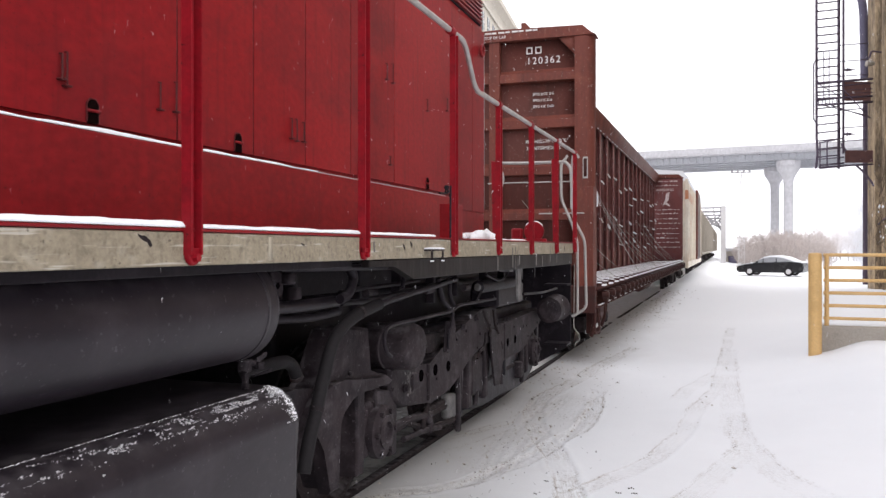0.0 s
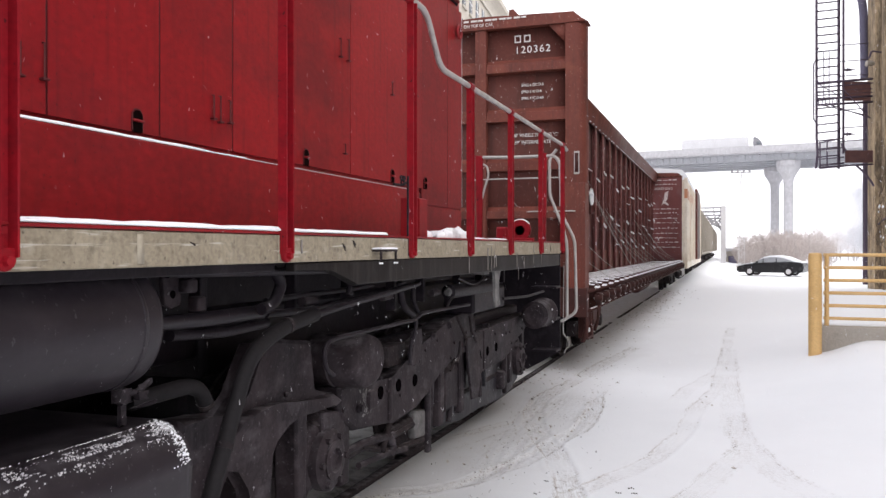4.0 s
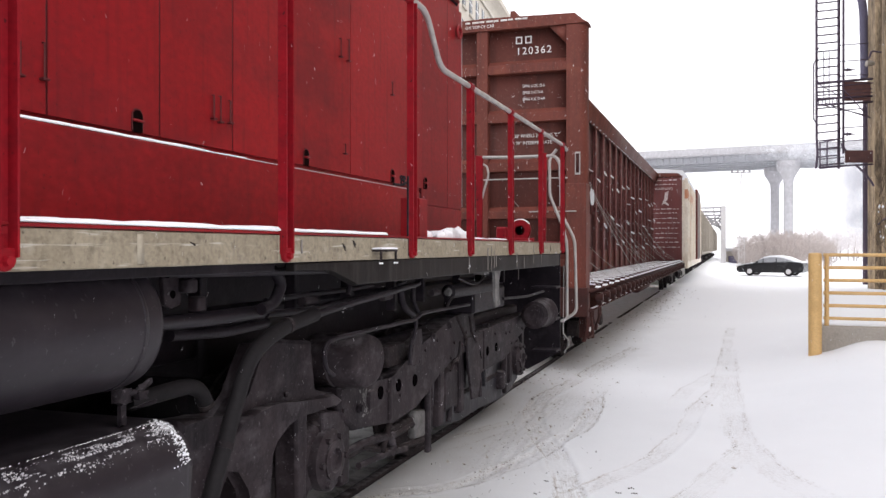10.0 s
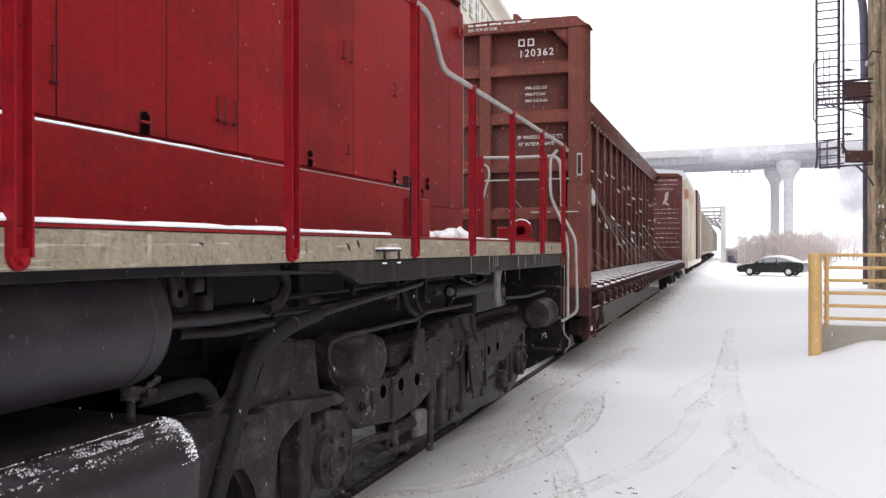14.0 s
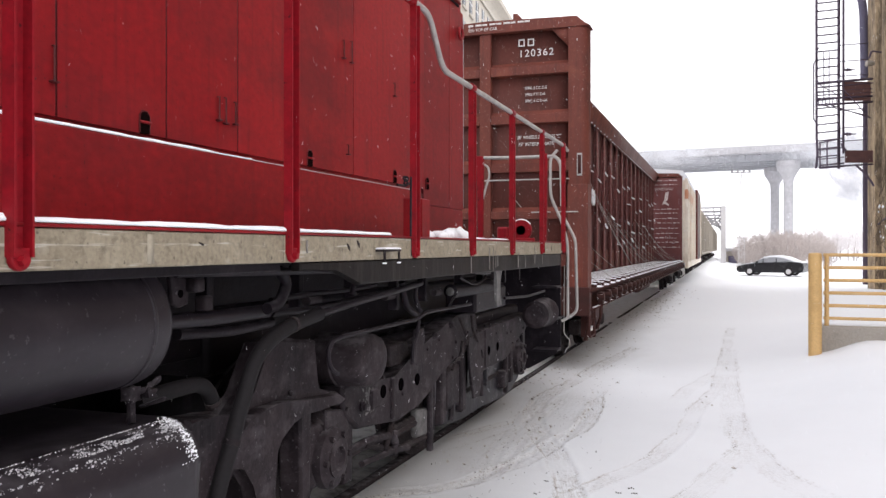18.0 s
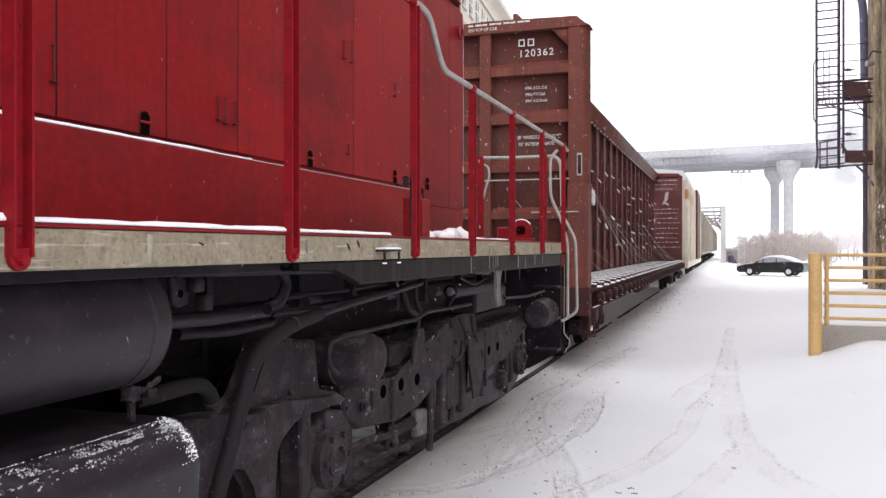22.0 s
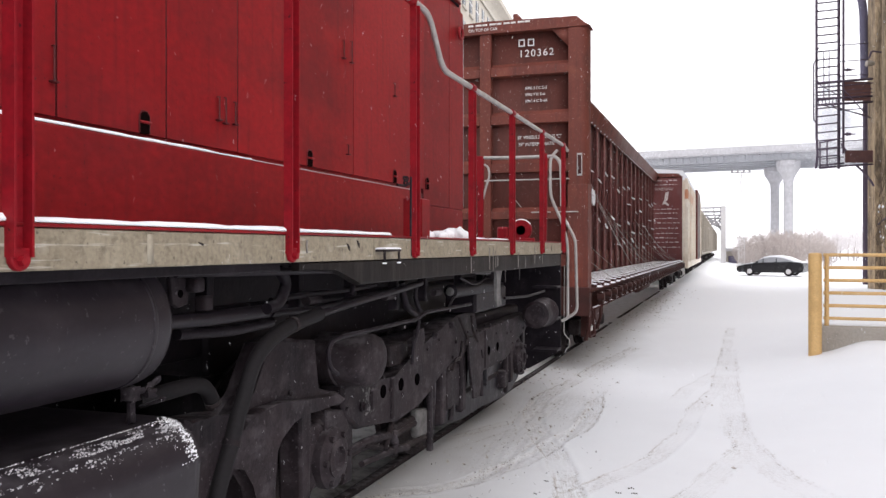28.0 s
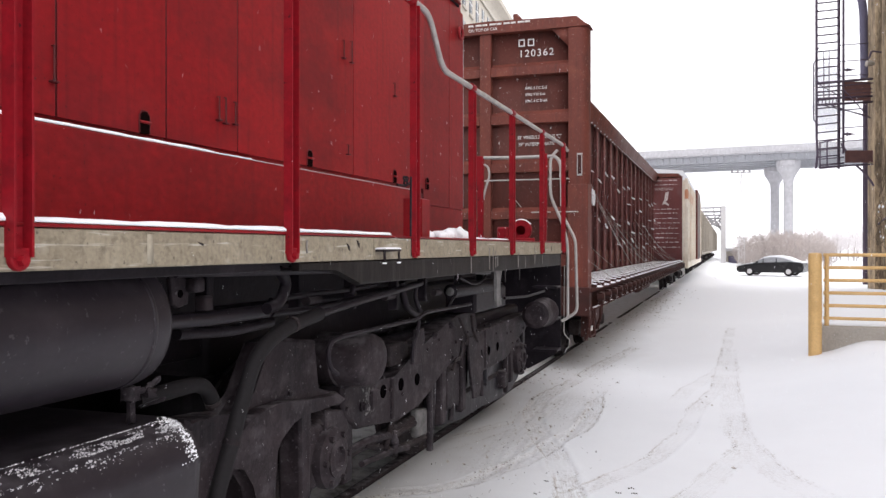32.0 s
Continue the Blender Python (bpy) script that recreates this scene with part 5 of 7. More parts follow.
def flatcar():
    car = root("flatcar", (TRACK_X, FLAT_Y, 0), "oxide-brown centre-beam flatcar with bulkheads, empty and dusted with snow", "railcar")
    length = 24.3
    near = bulkhead(car, 0.0, -1)
    far = bulkhead(car, length, 1)
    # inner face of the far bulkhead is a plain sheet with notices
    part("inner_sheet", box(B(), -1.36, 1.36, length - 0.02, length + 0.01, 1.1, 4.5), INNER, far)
    # deck, side sills and the row of risers
    part("deck", box(B(), -1.30, 1.30, 0.30, length, 1.00, 1.04), GRIMY, car)
    for s in (-1, 1):
        part("side_sill", prism(B(), [(s * 1.14, 0.765), (s * 1.42, 0.765), (s * 1.42, 0.79), (s * 1.18, 0.81), (s * 1.18, 0.99), (s * 1.42, 1.01), (s * 1.42, 1.05), (s * 1.14, 1.05)], 0.0, length + 0.3, "y"), GRIMY, car)
    part("centre_sill", box(B(), -0.22, 0.22, 0.1, length + 0.2, 0.62, 1.02, 0.01), BROWN, car)
    part("sill_snow", snow_strip(B(), (1.40, 0.3, 0.791), (1.40, length, 0.791), 0.035, 0.012, 83, 0.10), SNOW, car)
    for x0, x1 in ((0.26, 0.55), (0.575, 0.87), (0.895, 1.20)):
        part("deck_snow", box(B(), x0, x1, 0.40, length - 0.1, 1.040, 1.062, 0.004), SNOW, car, "thin snow lying on the deck")
    n = 34
    rb = box(B(), 0.25, 1.22, -0.012, 0.012, 1.04, 1.066, 0.002)
    prism(rb, [(1.22, 1.04), (1.22, 1.10), (1.39, 1.085), (1.39, 1.04)], -0.09, 0.09, "y", 0.008)
    riser = mesh_of("riser", rb, GRIMY)
    sb = B()
    snow_strip(sb, (1.23, 0, 1.099), (1.37, 0, 1.087), 0.15, 0.018, 3, 0.12, (0, 1, 0))
    cap = mesh_of("riser_snow", sb, SNOW)
    wb = B()
    prism(wb, [(-0.13, 0.98), (0.13, 0.98), (0.08, 0.82), (-0.02, 0.80)], 1.40, 1.47, "x", 0.008)
    tube(wb, [(1.40, -0.1, 0.92), (1.50, -0.1, 0.92)], 0.05, 10)
    winch = mesh_of("winch", wb, GRIMY)
    lb = prism(B(), [(-0.09, 1.050), (0.10, 1.050), (0.07, 1.066), (-0.01, 1.076), (-0.06, 1.070)], 1.37, 1.45, "x", 0.008)
    ledge = mesh_of("winch_snow", lb, SNOW)
    for i in range(n):
        y = 0.75 + (length - 1.2) * i / (n - 1)
        for name, me in (("riser", riser), ("riser_snow", cap), ("winch", winch), ("winch_snow", ledge)):
            o = new(name, me)
            o.parent = car
            o.location = (0, y, 0)
    # centre beam: posts with flanges, web sheets with cut-outs, roof-shaped top chord
    part("top_chord", prism(B(), [(-0.33, 4.31), (-0.42, 4.67), (-0.34, 4.70), (0.34, 4.70), (0.42, 4.67), (0.33, 4.31), (0.29, 4.31), (0.36, 4.62), (-0.36, 4.62), (-0.29, 4.31)], 0.28, length + 0.02, "y"), BROWN, car)
    part("bottom_chord", box(B(), -0.24, 0.24, 0.3, length, 1.08, 1.55, 0.01), BROWN, car)
    bead = B()
    blob(bead, (0.34, 0, 4.315), 0.026, Euler((0.3, 0.2, 0)), (1, 1.5, 0.7))
    bead = mesh_of("snow_bead", bead, SNOW)
    rng = random.Random(41)
    for k in range(44):
        o = new("snow_bead", bead)
        o.parent = car
        o.location = (0, 0.8 + 0.5 * k + 0.2 * rng.random(), 0)
    posts = 20
    post = mesh_of("beam_post", box(B(), -0.30, 0.30, -0.012, 0.012, 1.06, 4.64), FROSTED)
    flange = mesh_of("post_flange", box(B(), 0.28, 0.31, -0.075, 0.075, 1.06, 4.5, 0.004), FROSTED)
    bits = []
    for k in range(5):
        bm = B()
        for j in range(3):
            blob(bm, (0.034 * j, 0.012 * (j % 2), -0.022 * j + 0.008 * (k % 2)), 0.019 + 0.003 * k, Euler((0.3 * k, 0.4 + 0.1 * j, 0.2 * k)), (1.9, 1.1, 0.75 + 0.1 * k))
        bits.append(mesh_of("post_snow", bm, SNOW))
    rng = random.Random(14)
    for i in range(posts):
        y = 1.0 + (length - 2.0) * i / (posts - 1)
        o = new("beam_post", post)
        o.parent = car
        o.location = (0, y, 0)
        for turn in (0, math.pi):
            f = new("post_flange", flange)
            f.parent, f.rotation_euler = o, (0, 0, turn)
        for k in rng.sample(range(4), 2 + rng.randrange(2)):
            o = new("post_snow", rng.choice(bits))
            o.parent = car
            o.location = (0.315, y + 0.05 * rng.random(), (1.75, 2.25, 2.8, 3.3)[k] + rng.uniform(-0.16, 0.16))
            o.rotation_euler = (rng.uniform(-0.4, 0.4), rng.uniform(-0.3, 0.5), 0)
    for i in range(posts - 1):
        y = 1.0 + (length - 2.0) * (i + 0.5) / (posts - 1)
        h = (length - 2.0) / (posts - 1) / 2 - 0.03
        bm = B()
        box(bm, 0.20, 0.224, y - h, y + h, 3.3, 4.58)
        box(bm, 0.20, 0.224, y - h, y + h, 1.5, 2.35)
        box(bm, 0.20, 0.224, y - h, y - h + 0.22, 2.35, 3.3)
        box(bm, 0.20, 0.224, y + h - 0.22, y + h, 2.35, 3.3)
        box(bm, -0.224, -0.20, y - h, y + h, 1.5, 4.58)
        part("web_sheet", bm, WEB, car)
    # slack tie-down cables
    rng = random.Random(8)
    for i in range(13):
        y = 1.2 + 1.72 * i
        z1 = 2.0 + 1.2 * rng.random()
        p0, p1 = Vector((1.38, y, 1.06)), Vector((0.36, y - 0.3 - 0.9 * rng.random(), z1))
        pts = [p0.lerp(p1, t / 8) - Vector((0, 0, 0.10 * math.sin(math.pi * t / 8))) for t in range(9)]
        part("tie_cable", tube(B(), pts, 0.0048, 5), SILVER, car, "slack steel tie-down cable")
        if i % 3 == 0:
            p1 = Vector((0.36, y + 1.0, z1 - 0.5))
            part("tie_cable", tube(B(), [p0, p0.lerp(p1, 0.5) - Vector((0, 0, 0.06)), p1], 0.0048, 5), SILVER, car)
    tank = part("brake_reservoir", lathe(B(), [(11.0, 0.05), (11.05, 0.16), (11.15, 0.20), (13.2, 0.20), (13.3, 0.16), (13.35, 0.05)], (0.85, 0, 0.62), "y", 16), GRIMY, car, "brake reservoir under the deck with snow on top")
    part("reservoir_snow", snow_strip(B(), (0.92, 11.1, 0.80), (0.92, 13.25, 0.80), 0.26, 0.03, 17, 0.12), SNOW, tank)
    for y in (1.0, 9.0, 15.0, 20.5):
        part("cross_bearer", prism(B(), [(-1.14, 1.0), (1.14, 1.0), (1.14, 0.82), (0.5, 0.68), (-0.5, 0.68), (-1.14, 0.82)], y - 0.05, y + 0.05, "y"), GRIMY, car)
    for y, z0, w in ((0.62, 0.36, 0.06), (0.98, 0.42, 0.05), (1.15, 0.30, 0.035)):
        part("end_bracket", box(B(), 1.18, 1.30, y - w, y + w, z0, 0.77, 0.012), GRIMY, car)
    for y, z0, r in ((0.30, 0.34, 0.030), (0.46, 0.44, 0.022), (1.32, 0.40, 0.026), (1.5, 0.52, 0.02)):
        part("hanging_iron", tube(B(), arc([(1.33, y, 0.78), (1.34, y + 0.02, (0.78 + z0) / 2), (1.28, y + 0.08, z0)], 0.06), r, 7), GRIMY, car)
    part("hand_brake_box", prism(B(), [(0.85, 0.76), (1.25, 0.76), (1.22, 0.58), (1.05, 0.52), (0.88, 0.60)], 1.20, 1.34, "x", 0.012), GRIMY, car, "dark brown brake lever housing")
    part("bracket_snow", snow_strip(B(), (1.31, 0.56, 0.45), (1.31, 0.78, 0.47), 0.05, 0.03, 18, 0.05), SNOW, car)
    part("air_pipe", tube(B(), arc([(1.22, 0.4, 0.70), (1.22, 1.2, 0.66), (1.18, 4.0, 0.72), (1.18, 9.0, 0.74)], 0.1), 0.02, 6), GRIMY, car)
    # placards, ladder rungs and end gear on the near bulkhead
    part("placard", prism(B(), [(1.225, -0.012), (1.295, -0.012), (1.295, 0.0), (1.225, 0.0)], 2.56, 2.86, "z", 0.003), SILVER, near, "small pale-edged placard frame")
    part("placard_face", box(B(), 1.238, 1.282, -0.016, -0.011, 2.585, 2.835), GRIMY, near)
    part("lower_housing", box(B(), 1.10, 1.372, -0.02, 0.30, 0.74, 2.45, 0.012), BROWN, near, "darker lower corner casing")
    # bright slot in the beam; the sky behind it is painted as a white patch
    part("snow_patch", prism(B(), [(7.10, 2.58), (7.06, 2.66), (7.06, 2.82), (7.16, 2.90), (7.40, 2.88), (7.50, 2.78), (7.50, 2.62), (7.40, 2.54), (7.2, 2.53)], 0.31, 0.34, "x", 0.01), SNOW, car, "white patch standing for sky seen through a slot in the beam")
    for x0, x1, z in ((-0.12, 1.12, 2.52), (0.62, 0.86, 2.08), (0.96, 1.24, 2.08), (0.62, 1.06, 1.55)):
        part("rung", tube(B(), arc([(x0, 0.06, z), (x0, -0.05, z), (x1, -0.05, z), (x1, 0.06, z)], 0.03), 0.010, 6), SILVER, near, "thin pale grab iron")
    part("top_lug", prism(B(), [(0.34, 4.69), (0.34, 4.80), (0.40, 4.80), (0.50, 4.69)], 0.05, 0.12, "y"), BROWN, near)
    part("end_sill", box(B(), -1.40, 1.40, -0.06, 0.10, 0.70, 1.08, 0.015), GRIMY, car)
    part("coupler", box(B(), -0.14, 0.14, -0.62, 0.1, 0.70, 0.98, 0.05), RUSTY, car)
    part("air_hose", tube(B(), arc([(0.5, -0.05, 0.75), (0.5, -0.3, 0.6), (0.45, -0.55, 0.55)], 0.1), 0.025, 8), RUBBER, car)
    # lettering on the near bulkhead; the owner's mark is kept as plain blocks
    up = (90, 0, 0)
    fy = 0.095
    for x0, x1 in ((0.405, 0.495), (0.535, 0.625)):
        bm = B()
        for a, b, c, d in ((x0, x0 + 0.018, 4.355, 4.455), (x1 - 0.018, x1, 4.355, 4.455), (x0 + 0.018, x1 - 0.018, 4.437, 4.455), (x0 + 0.018, x1 - 0.018, 4.355, 4.373)):
            box(bm, a, b, fy - 0.004, fy, c, d)
        part("owner_mark", bm, WHITE_MARK, near, "plain white outlined block")
    words("car_number", "120362", 0.138, (0.405, fy + 0.01, 4.215), up, WHITE_MARK, near, 1.0, 1.22)
    for k, s in enumerate(("SPRG 6 OC D-5", "SPRG 7 IC D-6", "SPRG 4 IC D-6A")):
        words("lettering", s, 0.055, (0.495, fy + 0.01, 3.765 - 0.088 * k), up, WHITE_MARK, near, 0.82)
    words("lettering", '38" WHEELS 2W CLASS "C"', 0.066, (0.385, fy + 0.01, 3.09), up, WHITE_MARK, near, 0.78)
    words("lettering", '39" INTERMEDIATE', 0.066, (0.40, fy + 0.01, 2.995), up, WHITE_MARK, near, 0.9)
    words("lettering", "ON TOP OF CAR", 0.06, (-0.28, -0.012, 4.585), up, WHITE_MARK, near, 0.9)
    bm = B()
    for k in range(9):
        box(bm, -0.28 + 0.1 * k, -0.21 + 0.1 * k + 0.02 * (k % 2), -0.0135, -0.0105, 4.655, 4.68)
    tagged(part("worn_line", bm, WHITE_MARK, near, "worn line of lettering"), kind="stuff")
    part("stirrup", tube(B(), arc([(1.38, 0.02, 0.74), (1.40, -0.02, 0.42), (1.40, 0.36, 0.42), (1.38, 0.36, 0.74)], 0.04), 0.014, 6), GRIMY, car)
    # notices on the inner face of the far bulkhead
    fy = length - 0.03
    words("lettering", "WARNING", 0.16, (0.27, fy, 3.99), up, FADED_MARK, far, 0.95)
    rng = random.Random(5)
    bm = B()
    z = 4.38
    while z > 1.45:
        if not 3.3 < z < 4.2:
            x = 0.05 + 0.2 * rng.random()
            while x < 1.2:
                w = 0.06 + 0.13 * rng.random()
                box(bm, x, min(x + w, 1.28), fy - 0.004, fy, z, z + 0.022 + 0.03 * rng.random() ** 2)
                x += w + 0.05
        z -= 0.165 + 0.06 * rng.random()
    tagged(part("small_print", bm, FADED_MARK, far, "lines of white notices too small to read"), kind="stuff")
    bm = B()
    prism(bm, [(0.56, 3.36), (0.66, 3.62), (0.70, 3.90), (0.84, 3.94), (0.80, 3.60), (0.72, 3.52), (0.86, 3.40), (0.84, 3.34), (0.66, 3.44)], fy - 0.004, fy, "y")
    part("load_symbol", bm, FADED_MARK, far, "white loading symbol")
    ws = freight_truck(car, 2.2) + freight_truck(car, length - 1.9)
    return car, ws


flat, flat_wheels = flatcar()


# ---------------------------------------------------------------- boxcar and the covered hoppers behind it
def boxcar():
    car = root("boxcar", (TRACK_X, BOX_Y, 0), "weathered cream boxcar with a brown sliding door", "railcar")
    L = 19.5
    part("side_wall", box(B(), 1.46, 1.50, 0, L, 0.95, 4.55, 0.01), CREAM, car)
    part("side_wall", box(B(), -1.50, -1.46, 0, L, 0.95, 4.55, 0.01), CREAM, car)
    part("end_wall", box(B(), -1.46, 1.46, 0.02, 0.06, 0.95, 4.75), CREAM, car)
    part("end_wall", box(B(), -1.46, 1.46, L - 0.06, L - 0.02, 0.95, 4.75), CREAM, car)
    part("roof", prism(B(), [(-1.52, 4.52), (-1.50, 4.66), (-1.3, 4.95), (0, 5.06), (1.3, 4.95), (1.50, 4.72), (1.52, 4.52)], 0, L, "y", 0.01), SNOW, car, "snow-covered roof")
    for k in range(14):
        y = 0.4 + (L - 0.8) * k / 13
        part("side_post", box(B(), 1.50, 1.54, y - 0.05, y + 0.05, 1.0, 4.5, 0.01), CREAM, car)
    d = part("sliding_door", box(B(), 1.52, 1.62, 9.4, 13.6, 1.0, 4.75, 0.015), BROWN, car, "brown plug door")
    for y in (9.8, 11.0, 12.2, 13.2):
        part("lock_rod", tube(B(), [(1.65, y, 1.0), (1.65, y, 4.6)], 0.025, 6), SILVER, d)
    part("sill", box(B(), 1.44, 1.53, 0.0, L, 0.72, 0.95, 0.01), CREAM, car)
    part("underframe", box(B(), -0.4, 0.4, 0, L, 0.6, 0.95), SOOT, car)
    for k in range(8):
        part("rung", tube(B(), arc([(1.50, 0.15, 1.1 + 0.42 * k), (1.56, 0.15, 1.1 + 0.42 * k), (1.56, 0.6, 1.1 + 0.42 * k), (1.50, 0.6, 1.1 + 0.42 * k)], 0.02), 0.012, 5), CREAM, car)
    part("corner_post", box(B(), 1.40, 1.53, -0.03, 0.10, 0.72, 4.6, 0.01), CREAM, car)
    part("patch", box(B(), 1.40, 1.535, -0.034, 0.104, 3.72, 4.12, 0.008), ORANGE, car, "faded orange patch on the corner post")
    part("patch", box(B(), 1.498, 1.506, 0.12, 7.0, 3.75, 4.15), ORANGE, car, "faded orange band along the side")
    return car, freight_truck(car, 2.4) + freight_truck(car, L - 2.4)


def hopper():
    car = root("hopper_car", (TRACK_X, BOX_Y + 21.0, 0), "dusty grey-beige covered hopper car", "railcar", "covered hoppers in the train")
    L = 17.5
    part("body", prism(B(), [(-1.5, 1.6), (-1.55, 3.9), (-1.3, 4.5), (0, 4.7), (1.3, 4.5), (1.55, 3.9), (1.5, 1.6), (0.6, 0.9), (-0.6, 0.9)], 0.9, L - 0.9, "y", 0.02), HOPPER, car)
    for k in range(15):
        y = 1.2 + (L - 2.4) * k / 14
        part("rib", box(B(), 1.50, 1.60, y - 0.04, y + 0.04, 1.3, 4.0, 0.01), HOPPER, car)
    part("side_sill", box(B(), 1.42, 1.56, 0, L, 1.15, 1.45, 0.01), HOPPER, car)
    part("roof_walk", box(B(), -0.4, 0.4, 0.6, L - 0.6, 4.72, 4.78), SNOW, car)
    part("end_sheet", prism(B(), [(0.0, 1.2), (0.9, 2.6), (0.9, 1.2)], -1.4, 1.4, "x"), HOPPER, car)
    for y in (4.5, 8.75, 13.0):
        part("outlet", prism(B(), [(-0.8, 1.2), (0.8, 1.2), (0.3, 0.45), (-0.3, 0.45)], y - 0.9, y + 0.9, "y"), HOPPER, car)
    freight_truck(car, 1.9)
    freight_truck(car, L - 1.9)
    return car


boxc, box_wheels = boxcar()
hoppers = [hopper()]
for k in range(1, 5):
    hoppers.append(copy_thing(hoppers[0], pose(TRACK_X, BOX_Y + 21.0 + 18.6 * k, 0)))


# ---------------------------------------------------------------- dock, fence and building beside the yard
def bollard():
    ob = root("bollard", (1.13, 12.05, 0.10), "thick yellow steel bollard standing in snow", "bollard")
    part("pipe", lathe(B(), [(-0.1, 0.085), (1.40, 0.085), (1.425, 0.078), (1.435, 0.05), (1.437, 0.01)], (0, 0, 0), "z", 24), YELLOW, ob)
    return ob


def dock():
    ob = root("curb_wall", (1.2, 12.15, 0), "low stained concrete curb wall with snow", "curb")
    part("slab", box(B(), 0.0, 2.5, 0.0, 0.30, -0.1, 0.545, 0.02), CONCRETE, ob)
    part("dock_snow", box(B(), 0.03, 2.48, 0.12, 0.29, 0.54, 0.56, 0.008), SNOW, ob)
    return ob


def fence():
    ob = root("guard_rail", (1.2, 12.22, 0.545), "yellow tubular steel guard rail on the dock", "fence")
    for x in (0.09, 1.0, 1.9):
        part("post", tube(B(), [(x, 0, 0), (x, 0, 0.98)], 0.030, 10), YELLOW, ob)
    for k in range(6):
        z = 0.10 + 0.172 * k
        part("bar", tube(B(), [(0.05, 0, z), (2.3, 0, z)], 0.024 if k else 0.022, 10), YELLOW, ob)
    return ob


def building():
    """Tall old building; x along its front, which faces the yard, y into it."""
    ob = root("brick_building", (6.12, 39.6, 0), "tall weathered brown brick building with dead vines on the wall", "building", turn=7.3)
    part("wall", box(B(), 0.0, 14, -36.0, 0.0, -0.5, 34.0), WALL, ob)
    rng = random.Random(11)
    # end pilaster, then uneven strips of facing
    part("pilaster", box(B(), -0.30, 0.0, -0.9, 0.12, -0.5, 34.0, 0.02), WALL, ob)
    y = -1.15
    while y > -26:
        w = 0.25 + 0.5 * rng.random()
        part("wall_strip", box(B(), -0.05 - 0.12 * rng.random(), 0.0, y - w, y, -0.5, 34.0, 0.015), WALL, ob)
        y -= w + 0.06
    for k in range(46):
        part("quoin", box(B(), -0.20, 0.0, -6.2, -5.75, 0.3 + 0.55 * k, 0.58 + 0.55 * k, 0.015), WALL, ob)
    part("downpipe", tube(B(), arc([(-0.62, 0.2, 33.0), (-0.62, 0.2, 13.0), (-0.45, 0.2, 12.0), (-0.40, 0.2, 9.0)], 0.4), 0.17, 10), FLUE, ob, "dark iron flue pipe")
    part("drainpipe", tube(B(), arc([(-0.36, 0.25, 8.6), (-0.36, 0.25, 0.0)], 0.3), 0.10, 10), IRON, ob, "dark iron downpipe")
    part("cable", tube(B(), [(-0.2, -14.0, 9.0), (-0.2, -7.0, 5.2), (-0.2, -2.0, 3.4)], 0.03, 6), IRON, ob)
    part("cable", tube(B(), [(-0.2, -13.0, 6.5), (-0.2, -7.0, 4.0), (-0.2, -1.0, 2.6)], 0.03, 6), IRON, ob)
    bm = B()
    for k in range(420):
        y0, z0 = -0.5 - 20 * rng.random(), -0.2 + 5.4 * rng.random() ** 1.4
        pts = [Vector((-0.20 - 0.1 * rng.random(), y0 + 0.5 * j * rng.uniform(-0.6, 0.6), z0 + 0.35 * j)) for j in range(4)]
        tube(bm, pts, 0.022, 4, 0.008, False)
    tagged(part("dead_vines", bm, VINE, ob, "tangle of dead vines"), kind="stuff")
    bm = B()
    for k in range(40):
        blob(bm, (-0.28, -1 - 12 * rng.random(), 1.8 + 1.6 * rng.random()), 0.03 + 0.05 * rng.random(), Euler((rng.random(), 0, 0)), (0.7, 1, 1.6))
    tagged(part("vine_snow", bm, SNOW, ob, "bits of snow caught in the vines"), kind="stuff")
    return ob


